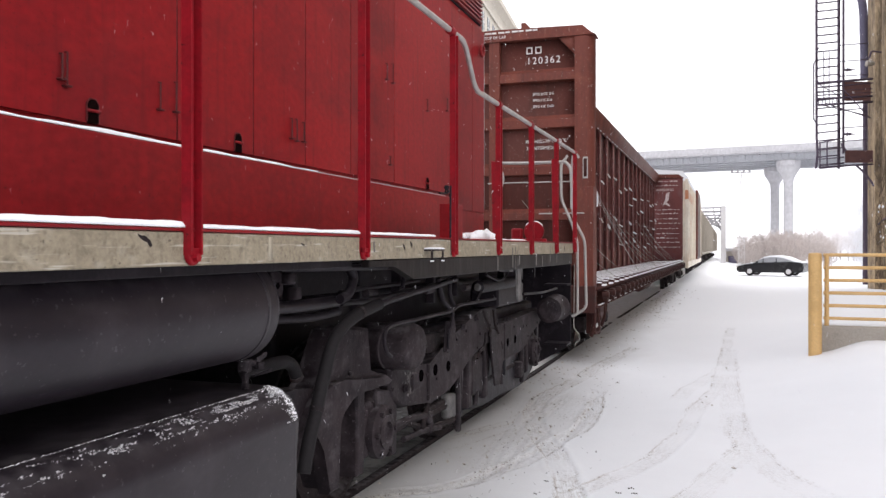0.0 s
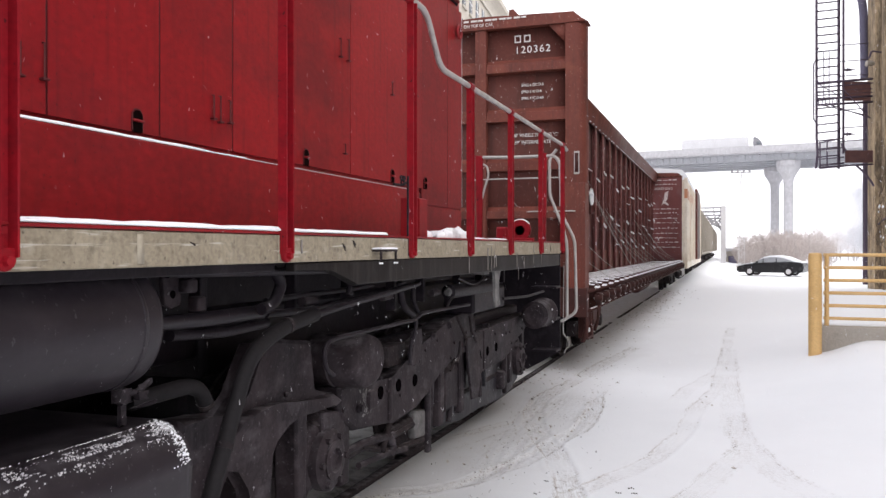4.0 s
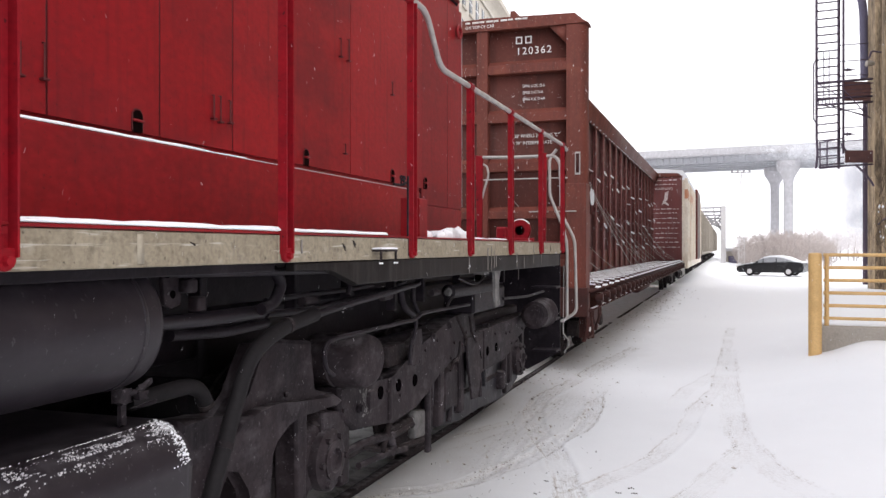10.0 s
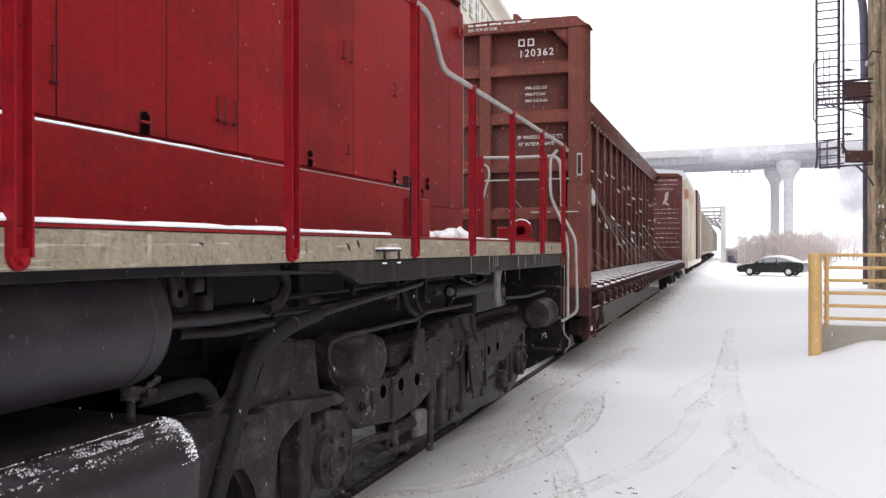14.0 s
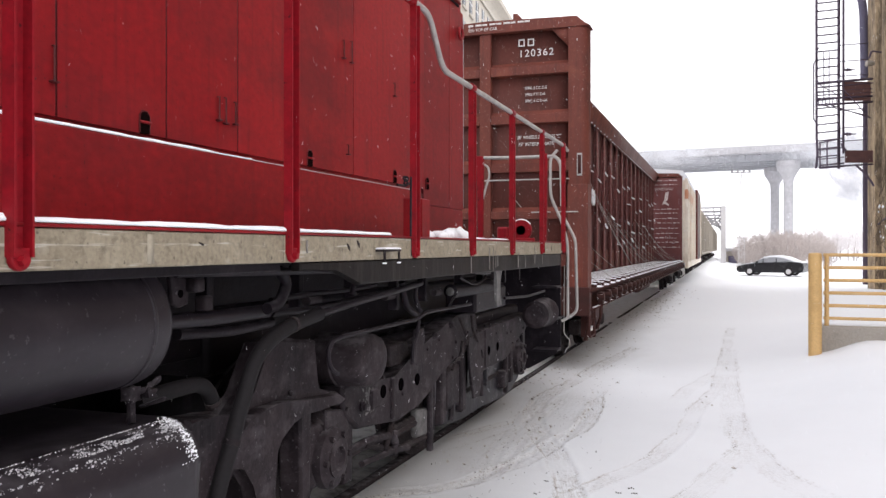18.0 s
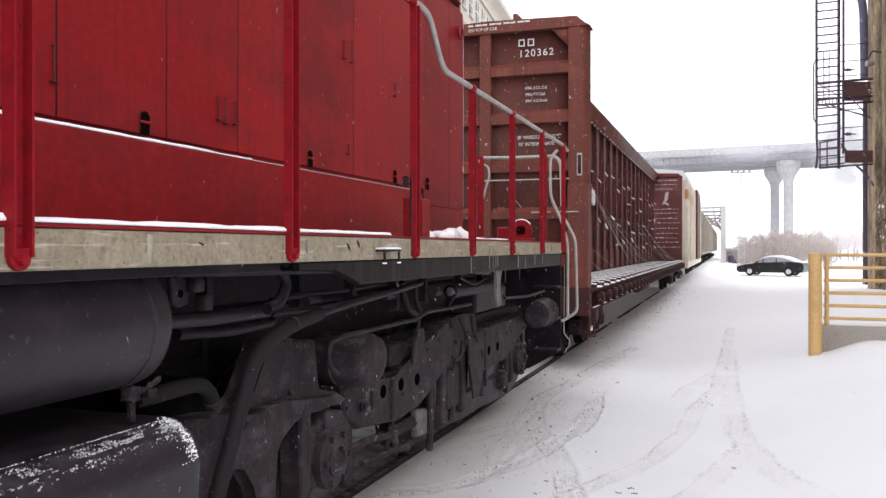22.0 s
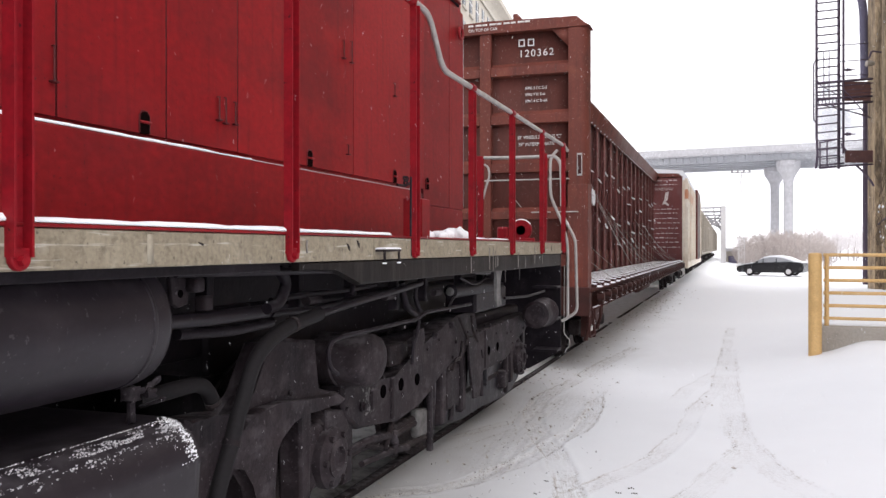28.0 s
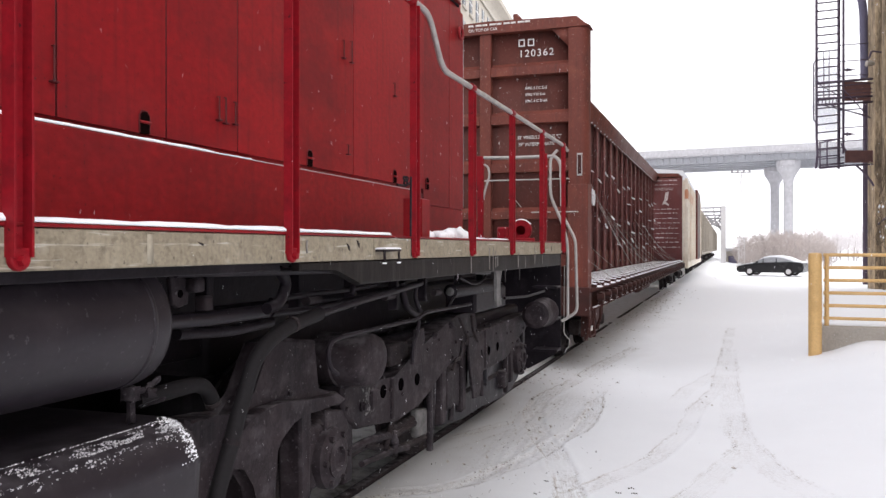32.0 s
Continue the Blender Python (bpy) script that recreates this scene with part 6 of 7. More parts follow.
def fire_escape():
    """Iron ladder tower; x runs towards the wall."""
    p = EYE + AHEAD * 34.8 + RIGHT * 15.86
    ob = root("fire_escape", (p.x, p.y, 0), "dark iron fire escape ladder with two rusty balconies", "fire escape", turn=19.13)
    def bar(name, pts, r, parent=ob, m=IRON):
        return part(name, tube(B(), pts, r, 6), m, parent)
    bar("string", arc([(0.02, 0, 4.98), (0.10, 0, 5.6), (0.05, 0, 6.2), (0.03, 0, 16)], 0.2), 0.05)
    bar("string", [(1.04, 0.10, 4.98), (1.04, 0.10, 16)], 0.06)
    bar("string", [(1.13, -0.12, 5.6), (1.13, -0.12, 16)], 0.045)
    z = 5.45
    while z < 15.9:
        bar("rung", [(0.03, 0, z), (1.06, 0.05, z + 0.12)], 0.030)
        z += 0.345
    for x, z0, z1 in ((-0.12, 6.9, 9.6), (-0.02, 8.6, 10.1)):
        bar("cage_bar", arc([(x + 0.12, -0.1, z0), (x, -0.1, z0 + 0.15), (x, -0.1, z1 - 0.15), (x + 0.12, -0.1, z1)], 0.1), 0.028)
    # upper landing, seen from below: two floor beams, a skirt and its rails
    up = part("balcony_plate", box(B(), 1.08, 2.28, -0.14, -0.09, 7.84, 8.66, 0.01), IRON_RED, ob, "rusty red iron balcony plate")
    for z0, dz, r in ((8.58, 0.20, 0.055), (8.40, 0.20, 0.035), (7.92, 0.12, 0.05), (7.66, 0.14, 0.05), (8.22, 0.14, 0.026), (8.07, 0.14, 0.026)):
        part("floor_beam", tube(B(), [(-0.02, -0.12, z0), (2.36, -0.12, z0 + dz)], r, 6), IRON, up)
    for k in range(7):
        part("floor_slat", tube(B(), [(0.08 + 0.15 * k, -0.10, 7.66), (0.10 + 0.15 * k, -0.10, 7.92)], 0.018, 5), IRON, up)
    for x in (0.30, 0.52):
        part("guard_post", tube(B(), [(x, -0.12, 7.92), (x, -0.12, 9.9)], 0.02, 6), IRON, up)
    for p, q in (((0.30, -0.3, 7.70), (2.2, -0.3, 7.08)), ((0.35, 0.2, 7.72), (2.2, 0.2, 7.30)), ((0.10, -0.2, 8.50), (1.05, -0.2, 7.95)), ((1.1, -0.2, 8.3), (2.2, -0.2, 7.1))):
        part("brace", tube(B(), [p, q], 0.022, 5), IRON, up)
    for z0 in (10.32, 9.62, 8.98, 7.52):
        part("tie_rod", tube(B(), [(1.13, 0.4, z0), (2.45, 0.4, z0 + 0.10)], 0.020, 5), IRON, up)
    # lower landing with its guard rail
    low = part("balcony_plate", box(B(), 1.20, 2.38, -0.14, -0.09, 5.22, 5.74, 0.01), IRON_RED, ob, "rusty red iron balcony plate")
    part("plate_strut", tube(B(), arc([(1.06, -0.12, 6.05), (1.10, -0.12, 5.90), (1.24, -0.12, 5.72)], 0.08), 0.05, 6), IRON, low)
    for z0, dz, r in ((4.98, 0.10, 0.045), (5.10, 0.10, 0.035), (5.36, 0.10, 0.024), (5.74, 0.12, 0.026), (6.05, 0.22, 0.035)):
        part("guard_bar", tube(B(), [(0.10, -0.12, z0), (1.16, -0.12, z0 + dz)], r, 6), IRON, low)
    for x in (0.14, 0.44):
        part("guard_post", tube(B(), [(x, -0.12, 5.0), (x, -0.12, 6.1)], 0.028, 6), IRON, low)
    part("floor_beam", tube(B(), [(0.10, -0.1, 5.02), (2.4, -0.1, 5.16)], 0.04, 6), IRON, low)
    for z0 in (6.18, 6.75):
        part("tie_rod", tube(B(), [(1.13, 0.4, z0), (2.45, 0.4, z0 + 0.10)], 0.020, 5), IRON, low)
    part("bracket", tube(B(), arc([(1.5, -0.4, 5.10), (1.9, -0.4, 4.75), (2.2, -0.4, 4.35), (2.27, -0.4, 4.2)], 0.3), 0.045, 6), IRON, low)
    for z0 in (9.14, 6.42):
        part("insulator", lathe(B(), [(0, 0.03), (0.10, 0.05), (0.12, 0.09), (0.16, 0.04), (0.24, 0.07), (0.30, 0.03), (0.5, 0.015)], (1.13, -0.2, z0), "x", 10), IRON, low if z0 < 7 else up)
    return ob


def wall_lamp():
    p = EYE + AHEAD * 33.0 + RIGHT * 17.25
    ob = root("wall_lamp", (p.x, p.y, 9.0), "weathered floodlight on a bracket on the wall", "lamp", turn=19.13)
    part("arm", tube(B(), arc([(0.55, 0.2, 0.55), (0.05, 0, 0.55), (-0.05, 0, 0.25)], 0.1), 0.035, 6), IRON, ob)
    part("head", lathe(B(), [(-0.17, 0.07), (-0.15, 0.12), (0.08, 0.12), (0.18, 0.05)], (0.0, 0, 0.05), "x", 14), CONCRETE, ob)
    return ob


bollard()
dock()
fence()
building()
fire_escape()
wall_lamp()


# ---------------------------------------------------------------- parked car
def sedan():
    c, s = math.cos(TURN), math.sin(TURN)
    p = EYE + Vector((-s, c, 0)) * 62 + Vector((c, s, 0)) * 25.00
    ob = root("sedan", (p.x, p.y, -0.50), "black four-door sedan with a snow-covered roof, parked in the snow", "car", turn=-18.9)
    bodyline = [(-2.36, 0.30), (-2.44, 0.46), (-2.42, 0.60), (-2.28, 0.72), (-1.9, 0.82), (-1.25, 0.92), (-0.5, 0.97), (1.3, 1.03), (1.9, 1.05), (2.25, 1.02), (2.40, 0.92), (2.45, 0.62), (2.38, 0.36), (2.2, 0.26), (-2.2, 0.24)]
    part("body", prism(B(), bodyline, -0.88, 0.88, "y", 0.06), CARPAINT, ob)
    cabin = [(-1.30, 0.92), (-0.85, 1.17), (-0.40, 1.35), (0.1, 1.43), (0.6, 1.43), (1.05, 1.35), (1.45, 1.20), (1.85, 1.04)]
    bm = prism(B(), cabin, -0.74, 0.74, "y", 0.05)
    part("cabin", bm, GLASS, ob)
    part("roof_snow", prism(B(), [(-0.75, 1.22), (-0.40, 1.43), (0.1, 1.53), (0.6, 1.53), (1.08, 1.45), (1.5, 1.29), (1.88, 1.12), (1.85, 1.03), (1.45, 1.19), (1.05, 1.34), (0.6, 1.42), (0.1, 1.42), (-0.40, 1.34), (-0.72, 1.21)], -0.745, 0.745, "y", 0.015), SNOW, ob, "snow on the roof and rear window")
    part("hood_snow", prism(B(), [(-2.26, 0.73), (-1.9, 0.83), (-1.28, 0.93), (-1.3, 0.99), (-1.9, 0.89), (-2.22, 0.79)], -0.78, 0.78, "y", 0.01), SNOW, ob)
    part("trunk_snow", prism(B(), [(1.80, 1.04), (2.3, 1.00), (2.28, 1.09), (1.82, 1.12)], -0.78, 0.78, "y", 0.01), SNOW, ob)
    for x in (-0.5, 0.45):
        part("pillar", prism(B(), [(x, 0.97), (x + 0.06, 0.97), (x + 0.06, 1.33), (x, 1.31)], -0.76, 0.76, "y"), CARPAINT, ob)
    for y in (-0.80, 0.80):
        for x in (-1.42, 1.40):
            w = part("wheel", lathe(B(), [(-0.11, 0.2), (-0.11, 0.33), (0.11, 0.33), (0.11, 0.2)], (x, y, 0.33), "y", 20), RUBBER, ob)
            part("rim", lathe(B(), [(-0.13, 0.05), (-0.115, 0.19), (0.115, 0.19), (0.13, 0.05)], (x, y, 0.33), "y", 16), STEEL_WHITE, w)
    for y in (-0.6, 0.6):
        part("headlight", box(B(), -2.44, -2.32, y - 0.2, y + 0.2, 0.62, 0.74, 0.02), SILVER, ob)
    part("mirror", box(B(), -0.95, -0.78, -1.02, -0.88, 0.96, 1.10, 0.03), CARPAINT, ob)
    return ob


sedan()


# ---------------------------------------------------------------- viaduct, lift bridge, mast, trees
VIADUCT = 1.5    # the viaduct is drawn at two thirds of its size


def viaduct():
    ob = root("viaduct", (0, 0, 0), "high pale concrete and steel road viaduct", "bridge", kind="")
    c, s = math.cos(TURN), math.sin(TURN)
    right, ahead = Vector((c, s, 0)), Vector((-s, c, 0))
    a = radians(64)
    along = (-ahead * math.cos(a) + right * math.sin(a)).normalized()
    mid = ahead * 130 + right * 54.6
    across = Vector((-along.y, along.x, 0))
    turn = math.degrees(math.atan2(along.y, along.x))
    ob.matrix_basis = Matrix.Translation(EYE * (1 - VIADUCT)) @ Matrix.Scale(VIADUCT, 4) @ pose(mid.x, mid.y, 0, 0, 0, turn)
    part("deck", box(B(), -440, 470, -6.5, 11.5, 16.15, 16.45, 0.05), BRIDGE, ob)
    for y in (-6.4, 11.4):
        part("parapet", box(B(), -440, 470, y - 0.2, y + 0.2, 16.45, 17.36, 0.03), BRIDGE, ob)
    part("deck_edge", box(B(), -440, 470, -6.75, -6.5, 16.28, 16.52, 0.03), BRIDGE, ob)
    for y in (-5.0, -1.7, 1.7, 5.0, 8.0, 10.2):
        part("girder", box(B(), -440, 470, y - 0.25, y + 0.25, 15.2, 16.15, 0.03), GIRDER, ob)
        part("flange", box(B(), -440, 470, y - 0.36, y + 0.36, 15.12, 15.2), GIRDER, ob)
    for x in (-240, -160, -80, 0, 60, 130, 200):
        for dx, y in ((0.5, -3.1), (-2.2, 7.85)):
            c0 = part("column", lathe(B(), [(-1, 0.72), (11.6, 0.72), (12.3, 0.78), (13.1, 1.2), (13.9, 1.7), (14.5, 1.78), (15.12, 1.78)], (x + dx, y, 0), "z", 20), BRIDGE, ob)
            part("pier_cap", box(B(), x + dx - 1.1, x + dx + 1.1, y - 2.2, y + 2.2, 14.3, 15.1, 0.1), BRIDGE, c0)
    for k in range(110):
        part("stiffener", box(B(), -75 + 1.05 * k, -74.88 + 1.05 * k, -5.36, -5.25, 15.2, 16.13), GIRDER, ob)
    return ob


def lift_bridge():
    ob = root("truss_portal", (TRACK_X, 104.0, -0.2), "pale grey steel truss portal bridge over the track", "bridge")
    for x in (-2.9, 2.75):
        for y in (0, 12, 24):
            part("leg", box(B(), x - 0.30, x + 0.30, y - 0.3, y + 0.3, 0, 6.85, 0.02), STEEL_WHITE, ob)
        part("top_chord", box(B(), x - 0.2, x + 0.2, 0.3, 40, 6.3, 6.8), PORTAL, ob)
        for k in range(4):
            part("diagonal", tube(B(), [(x, 12 * k, 0.3), (x, 12 * k + 12, 6.4)], 0.15, 5), STEEL_WHITE, ob)
    for y in (0, 12, 24):
        for z in (5.75, 6.2, 6.65):
            part("cross_beam", box(B(), -2.6, 2.45, y - 0.12, y + 0.12, z - 0.08, z + 0.08, 0.01), PORTAL, ob)
        for k in range(7):
            x = -2.6 + 0.84 * k
            part("lattice_bar", tube(B(), [(x, y, 5.75), (x, y, 6.65)], 0.05, 5), PORTAL, ob)
        for sx in (-1, 1):
            c0 = -0.075 + sx * 2.5
            pts = [(-0.075 + sx * 2.5 * math.cos(a), y, 4.1 + 1.35 * math.sin(a)) for a in [math.pi / 2 * k / 6 for k in range(7)]]
            part("arch_brace", tube(B(), pts, 0.10, 6), PORTAL, ob)
            part("strut", tube(B(), [(c0, y, 5.7), (c0 - sx * 0.9, y, 5.0)], 0.09, 5), PORTAL, ob)
            part("strut", tube(B(), [(c0 - sx * 1.7, y, 5.7), (c0 - sx * 0.8, y, 5.0)], 0.07, 5), PORTAL, ob)
    return ob


def mast():
    c, s = math.cos(TURN), math.sin(TURN)
    p = Vector((-s, c, 0)) * 90 + Vector((c, s, 0)) * 32.8
    ob = root("light_mast", (p.x, p.y, -0.5), "slender lattice floodlight mast", "light mast")
    for a in (0, 120, 240):
        x, y = math.cos(radians(a)), math.sin(radians(a))
        part("leg", tube(B(), [(x * 0.42, y * 0.42, 0), (x * 0.34, y * 0.34, 4.3), (x * 0.13, y * 0.13, 5.0), (x * 0.10, y * 0.10, 10.5)], 0.035, 5), STEEL_WHITE, ob)
    for k in range(14):
        z = 0.75 * k
        w = 0.36 if z < 4.2 else 0.11
        for q in (-1, 1):
            part("brace", tube(B(), [(-w * q, 0, z), (w * q, 0, z + 0.7)], 0.02, 4), STEEL_WHITE, ob)
    for x in (-0.9, -0.3, 0.3, 0.9):
        part("floodlight", box(B(), x - 0.12, x + 0.12, -0.1, 0.12, 10.45, 10.65, 0.03), PORTAL, ob)
    part("crossbar", box(B(), -1.1, 1.1, -0.05, 0.05, 10.35, 10.45), PORTAL, ob)
    return ob


def low_shed():
    ob = root("low_shed", (0.75, 120.0, -0.6), "low grey snow-roofed shed beside the portal bridge", "shed")
    part("wall", box(B(), -1.0, 1.1, 0, 6, 0, 1.75, 0.02), CONCRETE, ob)
    part("doorway", box(B(), -0.5, 0.6, -0.03, 0.02, 0, 1.1), FLUE, ob)
    part("roof", prism(B(), [(-1.3, 1.75), (-1.2, 2.15), (0.1, 2.05), (1.4, 1.72)], -0.3, 6.3, "y", 0.02), BRIDGE, ob)
    part("roof_snow", prism(B(), [(-1.2, 2.15), (-1.1, 2.27), (0.1, 2.15), (1.4, 1.73), (0.1, 2.05)], -0.32, 6.3, "y"), SNOW, ob)
    return ob


def bare_tree(name, h, seed, material, twigs=220):
    rng = random.Random(seed)
    ob = root(name, (0, 0, 0), "", "tree")
    tb = B()
    tube(tb, [(0, 0, -0.2), (0.05 * h * rng.uniform(-1, 1), 0.03 * h, 0.4 * h), (0.08 * h * rng.uniform(-1, 1), 0, 0.75 * h)], 0.019 * h, 6, 0.006 * h)
    part("trunk", tb, BARK, ob)
    bm = B()
    for k in range(26):
        z = h * (0.03 + 0.72 * rng.random()) if h < 5 else h * (0.15 + 0.6 * rng.random())
        a = rng.random() * 6.283
        l = h * (0.18 + 0.28 * rng.random()) * (1.15 - z / h * 0.6)
        p0 = Vector((0, 0, z))
        d = Vector((math.cos(a), math.sin(a), 0.6 + 0.7 * rng.random())).normalized()
        p1 = p0 + d * l
        tube(bm, [p0, p0.lerp(p1, 0.5) + Vector((0, 0, -0.03 * l)), p1], 0.007 * h, 4, 0.002 * h, False)
        for j in range(twigs // 26):
            t = 0.25 + 0.75 * rng.random()
            q = p0.lerp(p1, t)
            e = (d + Vector((rng.uniform(-1, 1), rng.uniform(-1, 1), rng.uniform(-0.4, 0.9)))).normalized()
            q1 = q + e * l * (0.25 + 0.3 * rng.random())
            tube(bm, [q, q1], 0.0026 * h, 3, 0.0009 * h, False)
            for i in range(3):
                g = q.lerp(q1, 0.4 + 0.5 * rng.random())
                e2 = (e + Vector((rng.uniform(-1, 1), rng.uniform(-1, 1), rng.uniform(-0.3, 0.8)))).normalized()
                tube(bm, [g, g + e2 * l * 0.2], 0.0013 * h, 3, 0.0006 * h, False)
    part("crown", bm, material, ob)
    return ob


def grove():
    c, s = math.cos(TURN), math.sin(TURN)
    right, ahead = Vector((c, s, 0)), Vector((-s, c, 0))
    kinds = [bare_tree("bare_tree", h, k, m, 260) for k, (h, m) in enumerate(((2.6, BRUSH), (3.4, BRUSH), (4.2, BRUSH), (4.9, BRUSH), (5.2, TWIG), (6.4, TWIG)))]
    rng = random.Random(21)
    labels = ("low brown leafless brush by the yard's end", "brown leafless brush in the snow", "brown leafless tree in winter", "taller brown leafless tree in winter", "pale frosted leafless tree", "tall pale frosted leafless tree")
    for k, b in zip(kinds, labels):
        tagged(k, b, "tree", "leafless trees behind the yard")
    def place(i, ahead_m, right_m, first):
        p = ahead * ahead_m + right * right_m
        m = pose(p.x, p.y, -0.6, 0, 0, rng.random() * 360)
        if first:
            kinds[i].matrix_basis = m
        else:
            copy_thing(kinds[i], m)
    used = set()
    for k in range(84):
        i = rng.choice((0, 0, 1, 1, 1, 2, 2, 3))
        d = rng.uniform(88, 120)
        px = rng.uniform(0.362, 0.475) if i else rng.uniform(0.355, 0.48)
        if i == 3:
            px = rng.uniform(0.385, 0.46)
        place(i, d, px * d, i not in used)
        used.add(i)
    for k in range(46):
        i = rng.choice((4, 4, 5))
        d = rng.uniform(125, 170)
        px = rng.uniform(0.40, 0.56)
        place(i, d, px * d, i not in used)
        used.add(i)


def left_building():
    """Tall masonry block well behind the train; x points to the yard, y along the street."""
    ob = root("masonry_building", (-22.5, 35.0, 0), "tall buff masonry building with sash windows and a cornice", "building", turn=5.2)
    top = 33.1
    part("wall", box(B(), -14, 0.0, 22, 115, -1, top), STONE, ob)
    part("cornice", prism(B(), [(-14, top), (0.0, top), (0.5, top + 0.5), (0.75, top + 0.6), (0.75, top + 1.3), (-14, top + 1.3)], 21.5, 115.5, "y", 0.05), STONE, ob)
    part("frieze", box(B(), -0.05, 0.2, 21.8, 115.2, top - 1.9, top - 1.5, 0.03), STONE, ob)
    pane = mesh_of("window", box(B(), -0.10, 0.012, 0, 1.7, 0, 2.6), PANE)
    bar = mesh_of("window_frame", box(B(), 0.012, 0.07, 0.80, 0.90, 0, 2.6), STEEL_WHITE)
    rail = mesh_of("window_frame", box(B(), 0.012, 0.07, 0, 1.7, 1.25, 1.36), STEEL_WHITE)
    sill = mesh_of("sill", box(B(), -0.02, 0.22, -0.15, 1.85, -0.25, 0, 0.03), STONE)
    for k in range(24):
        for row in range(4):
            w = new("window", pane)
            w.parent, w.location = ob, (0, 24 + 3.6 * k, top - 5.2 - 4.1 * row)
            for name, me in (("window_frame", bar), ("window_frame", rail), ("sill", sill)):
                o = new(name, me)
                o.parent = w
    return ob


viaduct()
lift_bridge()
mast()
low_shed()
grove()
left_building()


# ---------------------------------------------------------------- traffic on the viaduct; x points the way it drives
LANE = (AHEAD * 130 + RIGHT * 54.6) * VIADUCT + (RIGHT * math.cos(radians(64)) + AHEAD * math.sin(radians(64))) * -4.5 + Vector((0, 0, 1.6 + 14.85 * VIADUCT))
LANE_WAY = RIGHT * math.sin(radians(64)) - AHEAD * math.cos(radians(64))
# vehicle colours with the distance haze mixed in
HAZE_WHITE = surf("hazed_white_panel", (0.72, 0.72, 0.74), (0.64, 0.64, 0.66), 0.6, 0.5, 0, 0, 10, 0.6)
HAZE_GREY = surf("hazed_grey_paint", (0.30, 0.30, 0.32), (0.24, 0.24, 0.26), 1.5, 0.4, 0, 0, 10, 0.6)


def road_wheels(ob, xs, half, r):
    for x in xs:
        for y in (-half, half):
            w = part("wheel", lathe(B(), [(y - 0.12, r * 0.6), (y - 0.12, r), (y + 0.12, r), (y + 0.12, r * 0.6)], (x, 0, r), "y", 16), RUBBER, ob)
            part("rim", lathe(B(), [(y - 0.13, 0.05), (y - 0.125, r * 0.58), (y + 0.125, r * 0.58), (y + 0.13, 0.05)], (x, 0, r), "y", 12), PORTAL, w)


def road_car(label, h):
    """A tall estate car, h metres high, nose towards x."""
    ob = root("road_car", LANE, label, "car", "traffic on the viaduct")
    part("body", prism(B(), [(-2.3, 0.35), (-2.35, 0.9), (-2.2, 1.05), (0.9, 1.05), (2.1, 0.92), (2.35, 0.75), (2.35, 0.35)], -0.9, 0.9, "y", 0.06), HAZE_GREY, ob)
    part("cabin", prism(B(), [(-2.15, 1.05), (-1.9, h - 0.08), (-1.6, h), (0.1, h), (0.45, h - 0.1), (1.1, 1.05)], -0.78, 0.78, "y", 0.06), PANE, ob)
    part("roof", prism(B(), [(-1.85, h - 0.02), (-1.6, h + 0.04), (0.1, h + 0.04), (0.35, h - 0.02)], -0.76, 0.76, "y", 0.02), HAZE_GREY, ob)
    road_wheels(ob, (-1.4, 1.45), 0.8, 0.34)
    return ob


def semi_truck():
    """Tractor and box trailer; x = 0 at the trailer's tail."""
    ob = root("semi_truck", LANE, "dark tractor pulling a long white box trailer", "truck", "traffic on the viaduct")
    n = 15.2
    part("trailer_box", box(B(), 0.0, n, -1.28, 1.28, 1.15, 4.10, 0.04), HAZE_WHITE, ob)
    for k in range(9):
        part("trailer_post", box(B(), 0.2 + (n - 0.5) / 8 * k, 0.3 + (n - 0.5) / 8 * k, -1.30, -1.28, 1.2, 4.05), HAZE_WHITE, ob)
    part("trailer_frame", box(B(), 0.2, n - 0.3, -0.5, 0.5, 0.95, 1.15), HAZE_GREY, ob)
    part("cab", prism(B(), [(n + 1.2, 0.7), (n + 1.2, 3.75), (n + 1.7, 3.95), (n + 2.6, 3.3), (n + 3.0, 2.75), (n + 3.25, 1.9), (n + 5.0, 1.7), (n + 5.3, 1.2), (n + 5.3, 0.6)], -1.2, 1.2, "y", 0.06), HAZE_GREY, ob)
    part("side_window", prism(B(), [(n + 2.0, 2.1), (n + 2.0, 2.8), (n + 2.75, 2.8), (n + 3.05, 2.1)], -1.215, 1.215, "y"), PANE, ob)
    part("tractor_frame", box(B(), n - 2.4, n + 5.0, -0.45, 0.45, 0.6, 0.9), RUBBER, ob)
    road_wheels(ob, (1.6, 2.9, n - 1.6, n - 0.3, n + 4.3), 1.05, 0.5)
    return ob


# each: the thing, metres along the lane at the start, metres a second
traffic = ((road_car("hazy grey estate car crossing the viaduct", 1.95), -35.9, 19.13), (semi_truck(), -93.6, 17.57), (road_car("low hazy grey car crossing the viaduct", 1.66), -199.3, 18.77), (road_car("hazy grey estate car crossing the viaduct", 1.95), -267.4, 19.93), (road_car("low hazy grey car crossing the viaduct", 1.55), -293.1, 20.00), (road_car("low hazy grey car crossing the viaduct", 1.58), -336.0, 20.00))


